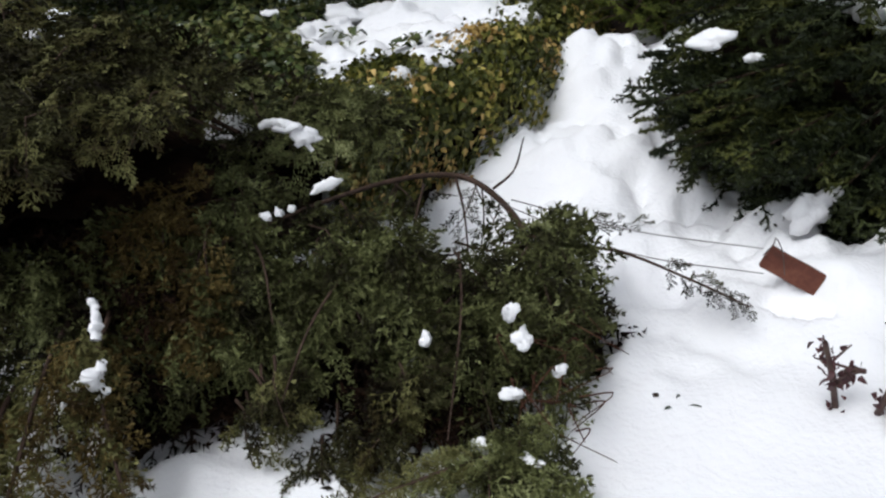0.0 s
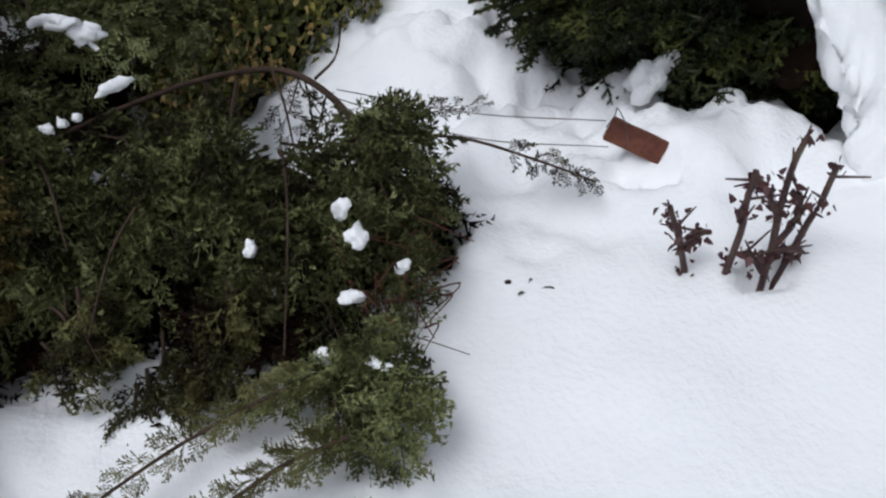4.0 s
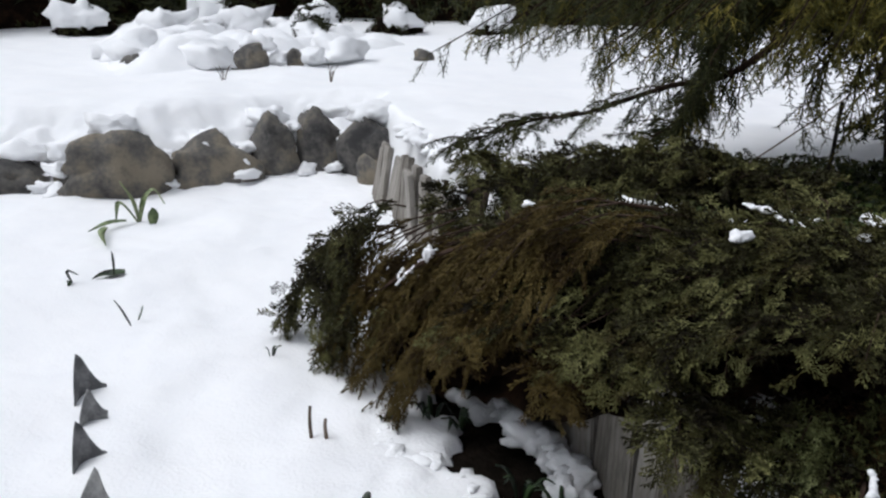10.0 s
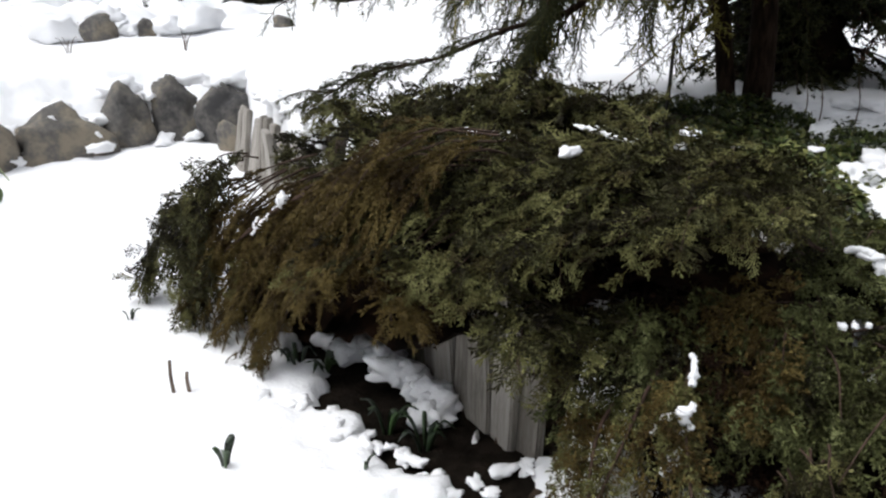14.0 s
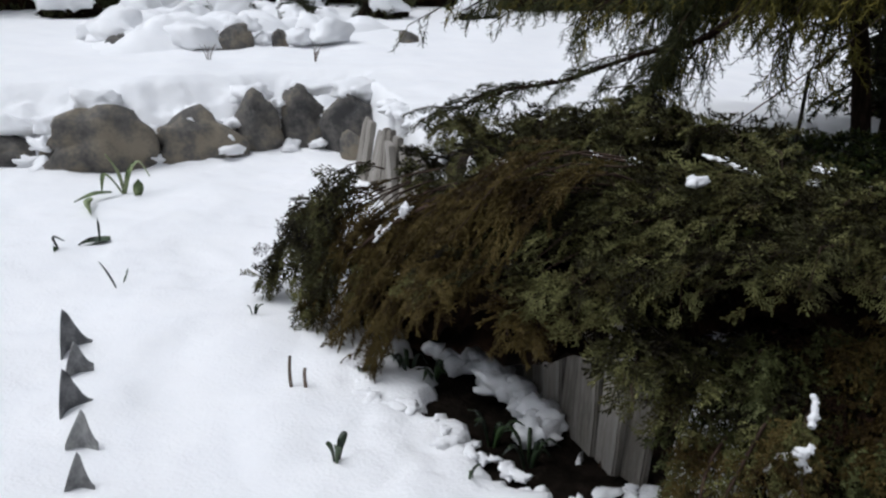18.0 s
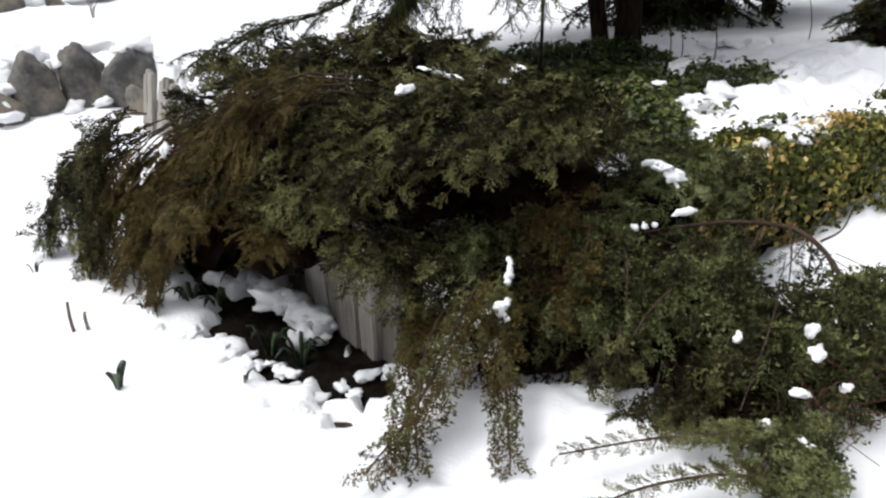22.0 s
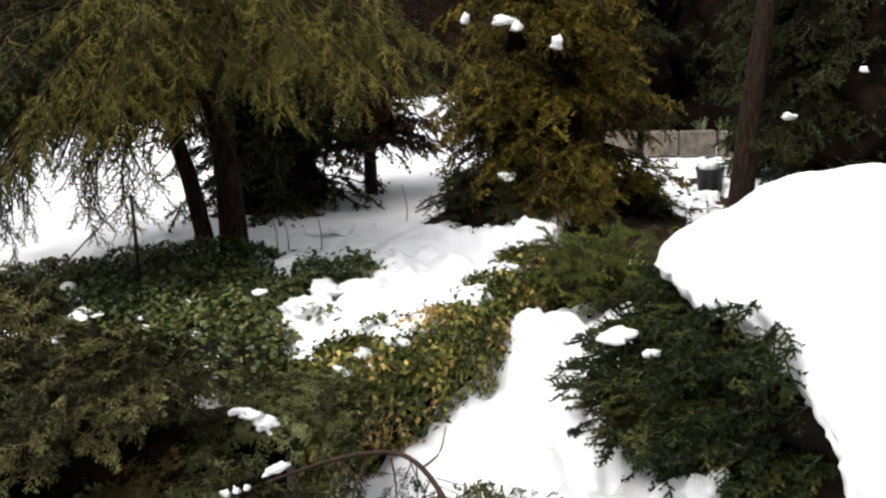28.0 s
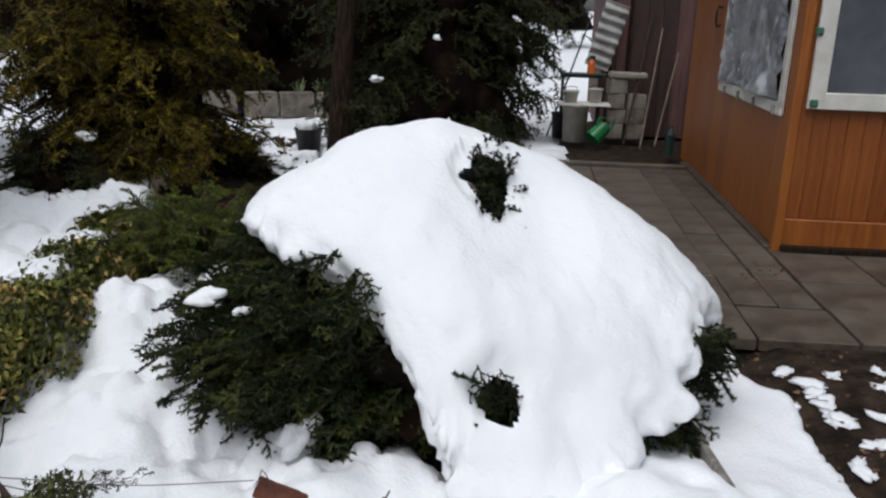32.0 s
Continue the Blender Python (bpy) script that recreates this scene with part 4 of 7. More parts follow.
for i, (at, size) in enumerate((((-10.2, 5.5, .56), (.22, .2, .24)), ((-9.25, 6.1, .58), (.26, .2, .3)), ((-8.95, 6.6, .58), (.1, .1, .24)), ((-10.5, 5.2, .5), (.2, .2, .2)), ((-8.1, 8.2, .55), (.16, .14, .14)))):
    stone(at, size, i + 20, 40 * i)
for i, (x, y, z, r) in enumerate(((-9.72, 5.82, .6, .36), (-10.35, 5.6, .72, .2), (-9.3, 6.3, .8, .2), (-9.1, 6.45, .62, .17), (-8.85, 6.8, .62, .2), (-10.75, 5.4, .6, .3), (-11.3, 5.6, .6, .4), (-9.0, 7.4, .6, .34))):
    clump((x, y, z), (r * 1.25, r, r * .85), 240 + i, "smooth dome of snow among rocks on the upper bed", "snow domes on the upper bed", turn=40 * i, rough=.32)
X, Y = np.meshgrid(np.arange(-15.5, -9.2, 0.06), np.arange(4.6, 10.4, 0.06), indexing="ij")
fade = step(-15.4, -14.4, X) * step(-9.3, -10.2, X) * step(4.7, 6.0, Y + 0.5 * (X + 11)) * step(10.3, 9.2, Y)
Z = 0.42 + fade * (0.0 + 0.3 * lumps(X, Y, 0.9, 61) + 0.16 * lumps(X, Y, 2.1, 62) + 0.06 * lumps(X, Y, 5, 63) - 0.2 * step(0.2, 0.5, fbm(X * 1.2, Y * 1.2, 64, 3)))
i, j = np.meshgrid(np.arange(X.shape[0] - 1), np.arange(X.shape[1] - 1), indexing="ij")
w = X.shape[1]
q = np.stack([i * w + j, (i + 1) * w + j, (i + 1) * w + j + 1, i * w + j + 1], -1).reshape(-1, 4)
tagged(put("snow_drift", mesh_from("snow_drift", np.stack([X, Y, Z], -1).reshape(-1, 3), [q]), SNOW, None, "", True), "lumpy snow drift over rocks and low shrubs", "snow")

# ---- the snow-capped spruce ----
spruce = thing("young_spruce", (1.95, 2.7, -0.05), "young dark green spruce bowed under a cap of snow", "tree")
branch("trunk", [(0, 0, 0), (0.02, 0, 0.6), (0, 0.05, 1.0)], [0.045, 0.012], BARK, spruce)
# Two dark cores added to block light and blacken gaps and snow hole.
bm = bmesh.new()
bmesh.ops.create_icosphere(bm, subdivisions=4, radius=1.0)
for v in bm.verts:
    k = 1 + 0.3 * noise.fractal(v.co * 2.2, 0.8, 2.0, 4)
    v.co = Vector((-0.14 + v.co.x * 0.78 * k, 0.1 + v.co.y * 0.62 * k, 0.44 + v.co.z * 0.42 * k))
part("shade_core", bm, DEAD_SHADE, spruce, smooth=True)
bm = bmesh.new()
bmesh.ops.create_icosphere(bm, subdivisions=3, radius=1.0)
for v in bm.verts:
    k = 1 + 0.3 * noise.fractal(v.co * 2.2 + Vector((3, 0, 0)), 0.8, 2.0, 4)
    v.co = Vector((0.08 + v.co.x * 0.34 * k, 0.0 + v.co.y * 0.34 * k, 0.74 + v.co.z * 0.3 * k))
part("shade_core", bm, DEAD_SHADE, spruce, smooth=True)
rng = np.random.default_rng(51)
HEM = np.array([(1.03, 2.9, .95), (1.1, 2.72, .88), (1.26, 2.56, .84), (1.4, 2.38, .7), (1.42, 2.18, .58), (1.47, 2.0, .42), (1.53, 1.88, .26), (1.55, 1.76, .1), (1.72, 1.64, .05), (1.98, 1.6, .07), (2.2, 1.72, .22), (2.4, 1.8, .28), (2.6, 1.88, .38), (2.66, 1.95, .52), (2.8, 2.05, .54), (3.03, 2.2, .5), (3.04, 2.38, .55), (2.9, 2.58, .66), (2.72, 2.8, .8), (2.55, 3.02, .92), (2.35, 3.25, 1.0), (2.0, 3.45, 1.02), (1.55, 3.4, 1.0), (1.2, 3.2, .95)])
CAP_C = np.array((2.0, 2.95))


def cap_height(x, y):
    """Height of the snow cap's top at a place, and how far out towards the hem it lies (1 at the hem)."""
    loop = bend(np.vstack([HEM, HEM[:1]]), 400)
    d = loop[:, :2] - CAP_C
    ang = np.unwrap(np.arctan2(d[:, 1], d[:, 0]))
    o = np.argsort(ang)
    a = np.arctan2(y - CAP_C[1], x - CAP_C[0])
    a = ang.min() + np.mod(a - ang.min(), 2 * np.pi)
    rh, zh = np.interp(a, ang[o], np.hypot(d[:, 0], d[:, 1])[o]), np.interp(a, ang[o], loop[:, 2][o])
    q = np.hypot(x - CAP_C[0], y - CAP_C[1]) / rh
    return zh + 0.05 + (1.25 - zh) * (1 - np.minimum(q, 1) ** 1.45), q


paths = []
for k in range(410):
    th, h = (rng.uniform(1.9, 4.6) if k % 5 else rng.uniform(-1.6, 1.9)), rng.uniform(0.08, 1.0)
    if k >= 340:
        th, h = rng.uniform(2.6, 3.7), rng.uniform(0.12, 0.62)
    left = np.cos(th) < 0.2
    reach = (0.84 + 0.82 * min(h, 0.6) - 0.3 * max(0, h - 0.6) if left else 1.16 - 0.35 * h) * rng.uniform(0.78, 1.0)
    reach *= 1 - 0.36 * min(1, max(0, (th - 3.3) / 0.6))
    t = np.linspace(0.25, 1, 9)
    bendy = rng.normal() * 0.12
    z = h + 0.06 * np.sin(t * 2.2) - (0.16 + 0.14 * h) * t * t + 0.08 * t ** 4
    z = np.maximum(z, 0.07 if th < 2.6 else 0.16)
    paths.append(np.stack([np.cos(th + bendy * t) * reach * t, np.sin(th + bendy * t) * reach * 0.95 * t, z], -1))
P, D, S, U = along_boughs(paths, 0.052, 0.175, 44, rng, 0.15, 0.06, 0.1)
W = P + np.array(spruce.location)
tip = W + D * S[:, None] * 0.9
ok = np.ones(len(P), bool)
for pt in (W, tip):
    ch, q = cap_height(pt[:, 0], pt[:, 1])
    ok &= (pt[:, 2] < ch - 0.2) | (q > 1.0)
P, D, S, U = P[ok], D[ok], S[ok], U[ok]
ends = [p for p in paths if (lambda c: np.all((p[:, 2] - 0.05 < c[0] - 0.14) | (c[1] > 1)))(cap_height(p[:, 0] + 1.95, p[:, 1] + 2.7))]
twigs("branchwork", ends[::2], 0.009, 0.002, BARK, spruce, 5)
SPRUCE_TIP = material("fresh_spruce_needles", [(0.018, 0.0228, 0.0064), (0.045, 0.0522, 0.012), (0.09, 0.095, 0.024)], 4.0, 0.5, island=0.2, spec=0.15)
young = rng.uniform(0, 1, len(P)) < 0.34
foliage("foliage", SPRUCE_T, P[~young], D[~young], S[~young], SPRUCE, spruce, roll=0.3, up=U[~young])
foliage("paler_foliage", SPRUCE_T, P[young], D[young], S[young] * 0.9, SPRUCE_TIP, spruce, roll=0.3, up=U[young])
rng = np.random.default_rng(52)
P = np.array([(0.02, -.12, .98), (0.06, -.15, 1.0), (0.1, -.12, 1.03), (-.04, -.2, .88), (.04, -.22, .88), (.1, -.2, .92), (.0, -.1, 1.08), (.08, -.05, 1.12)])
P = np.repeat(P + [.08, .11, .08], 4, axis=0) + rng.normal(size=(32, 3)) * 0.016
D = np.array([0.1, -0.1, 0.75]) + rng.normal(size=(32, 3)) * 0.28
foliage("top_shoot", SPRUCE_T, P, D, rng.uniform(0.09, 0.14, 32), SPRUCE, spruce, "shoots poking out of the snow")
P = np.array([.06, -.08, .97]) + rng.normal(size=(60, 3)) * [.05, .045, .03]
D = np.array([0.0, -0.12, 0.6]) + rng.normal(size=(60, 3)) * 0.4
foliage("hole_shoot", SPRUCE_T, P, D, rng.uniform(0.09, 0.14, 60), SPRUCE, spruce, "dark shoots inside a hole in the snow")
P = np.array([(-.23, -.72, .5)]) + rng.normal(size=(26, 3)) * [0.06, 0.03, 0.04]
D = np.array([0.1, -0.4, -0.6]) + rng.normal(size=(26, 3)) * 0.4
foliage("front_shoot", SPRUCE_T, P, D, rng.uniform(0.08, 0.13, 26), SPRUCE, spruce, "shoots under the hem of snow")

rng = np.random.default_rng(53)
P = np.concatenate([np.array(c) + rng.normal(size=(m, 3)) * s for c, m, s in (((.7, -.72, .42), 26, (.03, .03, .1)), ((.86, -.62, .36), 26, (.05, .04, .08)), ((1.0, -.52, .36), 22, (.04, .04, .08)), ((.5, -.82, .24), 24, (.08, .03, .04)))])
D = np.array([0.5, -0.45, -0.25]) + rng.normal(size=P.shape) * 0.35
foliage("side_shoot", SPRUCE_T, P, D, rng.uniform(0.1, 0.16, len(P)), SPRUCE, spruce, "shoots under the hem of snow")


def cap_mesh():
    """The snow cap: a sagging blanket from the crown down to a lobed hem, with two holes."""
    c, hem = CAP_C, HEM
    nt, ns = 300, 110
    loop = bend(np.vstack([hem, hem[:1]]), nt + 1)[:-1]
    th = np.linspace(0, 2 * np.pi, nt, endpoint=False)
    q = np.concatenate([np.linspace(0, 1, ns - 10), 1 + np.linspace(0.1, 1, 10)])
    wob = 0.045 * fbm(np.cos(th) * 8 + 9, np.sin(th) * 8, 46, 5)
    d = loop[:, :2] - c

    def calm(a, keep):
        f = np.fft.rfft(a)
        f[keep + 1:] = 0
        return np.fft.irfft(f, len(a))

    d = np.stack([calm(d[:, 0], 14), calm(d[:, 1], 14)], -1)
    zr = calm(loop[:, 2], 14)
    Q = np.minimum(q, 1)[None]
    curl = np.clip(q - 1, 0, 1)[None]
    k = Q - 0.1 * (1 - np.cos(curl * np.pi / 2))
    hard = Q ** 9
    soft_d = np.stack([calm(d[:, 0], 2), calm(d[:, 1], 2)], -1)
    wobble = 1 + (wob / np.linalg.norm(d, axis=1))[:, None] * Q ** 30
    x = c[0] + (soft_d[:, :1] * (1 - hard) + d[:, :1] * hard) * k * wobble
    y = c[1] + (soft_d[:, 1:] * (1 - hard) + d[:, 1:] * hard) * k * wobble
    ze = calm(loop[:, 2], 2)[:, None] * (1 - hard) + zr[:, None] * hard + 0.05
    z = ze + (1.3 - ze) * (1 - Q ** 1.45)
    z = z - 0.07 * Q ** 12 - 0.07 * np.sin(curl * np.pi / 2)
    inward = step(0.98, 0.85, Q)
    x, y, z = (a * (1 - inward) + np.stack([calm(c, 4) for c in a.T], -1) * inward for a in (x, y, z))
    fine = np.clip(1 - curl * 1.2, 0, 1)
    z = z - 0.1 * step(0.35, 0.0, np.hypot((x - 2.0) / 1.3, y - 2.42)) * fine
    drop = np.zeros(z.shape, bool)
    for hx, hy, rx, ry in ((2.03, 2.63, 0.112, 0.115), (1.73, 1.95, 0.095, 0.07)):
        e = np.hypot((x - hx) / rx, (y - hy) / ry) + 0.25 * fbm(x * 9, y * 9, 44, 3)
        drop |= e < 0.95
        z = z - 0.03 * step(1.6, 0.95, e)
    g = np.stack([x, y, z], -1)
    nrm = norm(np.cross(np.roll(g, -1, 0) - np.roll(g, 1, 0), np.gradient(g, axis=1)))
    nrm = nrm * np.where(nrm[:, :60, 2].mean() < 0, -1, 1)
    wt = nrm ** 2

    def skin(f):
        return f(x, y) * wt[..., 2] + f(y, z) * wt[..., 0] + f(x, z) * wt[..., 1]

    rim = Q ** 16
    g = g + nrm * (fine * skin(lambda a, b: 0.035 * fbm(a * 2.2, b * 2.2, 41, 3)) + skin(lambda a, b: 0.02 * fbm(a * 5, b * 5, 43, 5)) * (0.3 + 0.7 * Q) + 0.008 * skin(lambda a, b: lumps(a, b, 13, 50)) * step(0.4, 0.7, Q) + rim * (skin(lambda a, b: 0.014 * lumps(a, b, 9, 47) + 0.018 * lumps(a, b, 22, 48) + 0.02 * fbm(a * 16, b * 16, 49, 3)) - 0.03))[..., None]
    v = g.reshape(-1, 3)
    n = len(q)
    i, j = np.meshgrid(np.arange(nt), np.arange(n - 1), indexing="ij")
    i2 = (i + 1) % nt
    keep = ~(drop[i, j] & drop[i2, j] & drop[i, j + 1] & drop[i2, j + 1])
    quads = np.stack([i * n + j, i * n + j + 1, i2 * n + j + 1, i2 * n + j], -1)[keep]
    return mesh_from("snow_blanket", v, [quads])


cap = tagged(put("snow_blanket", cap_mesh(), SNOW, None, "", True), "heavy white cap of snow draped over the young spruce", "snow")
clump((.86, 2.74, .66), (.075, .05, .04), 30, "small lump of snow resting on a spruce bough", turn=-30)
clump((.98, 2.62, .63), (.04, .03, .025), 31, "small lump of snow resting on a spruce bough")
clump((1.1, 2.3, .22), (.09, .05, .1), 32, "horn of snow standing up beside the spruce", turn=30, tilt=25)

OLIVE = material("olive_juniper_needles", [(0.0246, 0.0333, 0.008), (0.0704, 0.0874, 0.016), (0.1584, 0.1768, 0.0288)], 4.0, 0.6, island=0.25, spec=0.12)
golden_shrub = thing("golden_juniper", (1.08, 4.25, 0.22), "low yellow-green juniper at the end of the ivy bank", "shrub")
rng = np.random.default_rng(55)
paths = []
for k in range(80):
    th = rng.uniform(0, 2 * np.pi)
    t = np.linspace(0, 1, 7)
    paths.append(np.stack([np.cos(th) * 0.48 * t, np.sin(th) * 0.48 * t, 0.05 + rng.uniform(0.15, 0.45) * np.sin(t * 2)], -1))
P, D, S, U = along_boughs(paths, 0.11, 0.16, 45, rng, 0.2)
foliage("foliage", JUNIPER_T, P, D, S, OLIVE, golden_shrub, up=U)
twigs("branchwork", paths, 0.008, 0.002, TWIG, golden_shrub)

# ---- ivy bank and ground cover ----
ivy = thing("ivy_bank", (0.1, 3.6, 0.1), "bank of variegated ivy, green and yellowed leaves", "ivy")


def leaf_arrays():
    a = np.array([(0, 0, 0), (0.14, 0.36, 0.1), (0.45, 0.3, 0.07), (0.78, 0.2, 0.02), (1.1, 0, -0.12), (0.78, -0.2, 0.02), (0.45, -0.3, 0.07), (0.14, -0.36, 0.1), (0.5, 0, -0.04)])
    return a, np.array([(8, i, (i + 1) % 8) for i in range(8)])


def leaf_frames(N, rng, fall=0.8):
    N = norm(N + rng.normal(size=N.shape) * 0.4)
    D = norm(np.cross(N, rng.normal(size=N.shape)) + np.array([0, 0, -fall]))
    Y = norm(np.cross(N, D))
    return np.stack([D, Y, np.cross(D, Y)], -1)


def leaves(name, P, N, S, mat, parent, seed, fall=0.8):
    rng = np.random.default_rng(seed)
    a, f = leaf_arrays()
    B = leaf_frames(N, rng, fall) * S[:, None, None]
    v = (np.einsum("nij,vj->nvi", B, a) + P[:, None]).reshape(-1, 3)
    ff = (f[None] + (np.arange(len(P)) * len(a))[:, None, None]).reshape(-1, 3)
    return put(name, mesh_from(name, v, [ff]), mat, parent, kind="stuff")


def bank(count, seed):
    rng = np.random.default_rng(seed)
    line = bend([(-0.52, 2.56, 0), (-0.4, 2.74, 0), (-0.2, 3.0, 0), (.26, 3.5, 0), (.55, 4.2, 0), (.8, 4.85, 0)], 120)
    u = rng.uniform(0, 119, count).astype(int)
    ang = rng.uniform(-0.48, 2.7, count)
    tang = norm(np.gradient(line, axis=0))[u]
    outw = np.stack([tang[:, 1], -tang[:, 0], 0 * u], -1)
    P = line[u] + outw * (np.where(ang < 1.57, 0.14, 0.24) * np.cos(ang) - 0.01)[:, None]
    P[:, 2] = 0.3 + np.where(ang < 0, 0.28 * ang / 0.6, 0.2 * np.sin(np.minimum(ang, 2.2)) + 0.03 * (ang > 1.57)) + 0.03 * np.sin(u * 0.3)
    P += rng.normal(size=P.shape) * 0.02
    N = outw * np.cos(ang)[:, None] + np.array([0, 0, 1]) * np.sin(ang)[:, None]
    return P, N, rng.uniform(0.02, 0.036, count)


IVY_TAN = material("yellowed_ivy_leaves", [(0.1531, 0.0937, 0.027), (0.319, 0.2048, 0.0628), (0.5104, 0.3629, 0.1256)], 9.0, 0.5, island=0.5, random_object=0.5, spec=0.2)
P, N, S = bank(22000, 61)
tan = (fbm(P[:, 0] * 3, P[:, 1] * 3 + P[:, 2] * 3, 66, 3) + 0.9 * np.exp(-((P[:, 1] - 3.5) / 0.28) ** 2 - ((P[:, 2] - 0.42) / 0.2) ** 2)) > np.random.default_rng(1).uniform(0.3, 1.2, len(P))
leaves("leaves", local(P[~tan], ivy), N[~tan], S[~tan], IVY, ivy, 62)
leaves("yellowed_leaves", local(P[tan], ivy), N[tan], S[tan], IVY_TAN, ivy, 63)
a, f = leaf_arrays()
one = [mesh_from("ivy_leaf", a * np.array([s, s * k, s]), [f]) for s, k in ((0.032, 1.0), (0.036, 0.85), (0.03, 1.15))]
for m, mat in zip(one, (IVY, IVY_TAN, IVY)):
    m.materials.append(mat)
P, N, S = bank(280, 64)
rng = np.random.default_rng(65)
B = leaf_frames(N, rng)
for i in range(len(P)):
    ob = put("ivy_leaf", one[i % 3], None, ivy)
    q = local(P[i], ivy) + N[i] * 0.03
    ob.matrix_basis = Matrix.Translation(q) @ Matrix(B[i].tolist()).to_4x4()
# Dark body behind the leaves, coloured as the shade in their gaps.
shade_mass(ivy, [(-.72, 2.42, .5), (-.28, 3.06, .5), (.18, 3.58, .5), (.47, 4.25, .48), (.72, 4.9, .45)], [(-.62, 2.3, .0), (-.14, 2.93, .02), (.32, 3.44, .1), (.62, 4.14, .15), (.86, 4.8, .15)], .05, 173)
stems = []
for i in range(60):
    stems.append(bend([local(P[i], ivy) - N[i] * .06, local(P[i], ivy) - N[i] * .05 + [0, 0, -.1], local(P[i], ivy) - N[i] * .08 + [0.03, 0, -.2]], 6))
twigs("stems", stems, 0.004, 0.003, TWIG, ivy, 4)

cover = thing("ground_cover", (-1.3, 3.8, 0.4), "mat of small glossy evergreen leaves round the trunks", "ground cover")
rng = np.random.default_rng(67)
Q = np.stack([rng.uniform(-3.2, -0.2, 34000), rng.uniform(2.4, 5.3, 34000)], -1)
sd = signed(Q[:, 0], Q[:, 1], COVER)
keep = (sd > 0.02 * rng.normal(size=len(Q))) & (signed(Q[:, 0], Q[:, 1], EDGE) > 0.05)
bald = fbm(Q[:, 0] * 3.5, Q[:, 1] * 3.5, 25, 2) < 0.8
Q = Q[keep & bald][:20000]
P = np.stack([Q[:, 0], Q[:, 1], 0.46 + 0.13 * step(0.0, 0.12, signed(Q[:, 0], Q[:, 1], COVER)) * step(4.4, 3.4, Q[:, 1]) + 0.05 * rng.uniform(0, 1, len(Q)) + 0.04 * fbm(Q[:, 0] * 5, Q[:, 1] * 5, 9, 2) + 0.12 * np.exp(-((Q[:, 0] + 1.4) ** 2 + (Q[:, 1] - 4.9) ** 2) / 0.12)], -1)
VINCA = material("evergreen_leaves", [(0.0155, 0.0227, 0.0058), (0.0328, 0.0491, 0.0117), (0.0636, 0.0877, 0.0204), (0.1252, 0.1316, 0.04)], 2.0, 0.4, island=0.6, spec=0.25)
leaves("leaves", local(P, cover), np.tile([0, 0, 1.0], (len(P), 1)) + rng.normal(size=P.shape) * 0.3, rng.uniform(0.022, 0.042, len(P)), VINCA, cover, 68, 0.2)
for x, y, c in ((-.5, 3.66, 26), (-.2, 3.48, 30), (-.5, 4.82, 24), (-.73, 4.85, 20), (-.32, 4.58, 16), (-.88, 4.04, 20), (-.59, 4.35, 18), (-.12, 3.44, 14), (-.45, 4.75, 18), (.13, 5.5, 30), (-.8, 4.7, 20)):
    rr = np.random.default_rng(int(100 * y + 1000 * abs(x)))
    P = np.stack([x + rr.normal(size=c) * .06, y + rr.normal(size=c) * .05, rr.uniform(.47, .55, c)], -1)
    leaves("leaf_tuft", local(P, cover), np.tile([0, 0, 1.0], (c, 1)) + rr.normal(size=P.shape) * .4, rr.uniform(.03, .05, c), VINCA, cover, int(y * 10), 0.1)

for i, (x, y, r) in enumerate(((-1.64, 3.42, .04), (-1.54, 3.37, .03), (-1.2, 3.14, .035), (-1.82, 3.08, .05), (-.95, 3.04, .025), (-.82, 3.66, .04), (-1.17, 3.55, .02), (-1.75, 3.3, .02), (-1.3, 3.3, .02))):
    clump((x, y, .62), (r * 1.3, r, r * .5), 280 + i, "small patch of snow lying on evergreen leaves", "snow on the ground cover", turn=61 * i, rough=.45)

R6 = random.Random(31)
shelf = bend([(-.36, 2.72, 0), (-.47, 3.0, 0), (-.48, 3.3, 0), (-.7, 3.58, 0), (-.62, 3.9, 0), (-.46, 4.15, 0), (-.2, 4.42, 0), (-.32, 4.8, 0)], 26)
brow = bend([(-.26, 2.9, 0), (-.08, 3.3, 0), (.26, 3.82, 0), (.5, 4.3, 0), (.68, 4.7, 0)], 20)
rear = bend([(.7, 5.1, 0), (.45, 5.5, 0), (.0, 5.7, 0), (-.4, 5.6, 0), (-.9, 5.7, 0)], 16)
for i, (x, y, z) in enumerate(list(shelf) + list(brow) + list(rear)):
    r = R6.uniform(.045, .095)
    clump((x + R6.uniform(-.05, .06), y + R6.uniform(-.06, .06), .47 + R6.uniform(0, .03)), (r * 1.25, r, r * .7), 300 + i, "soft lump at the edge of the snow on the raised bed", "snow lumps on the raised bed", turn=41 * i, rough=.3)

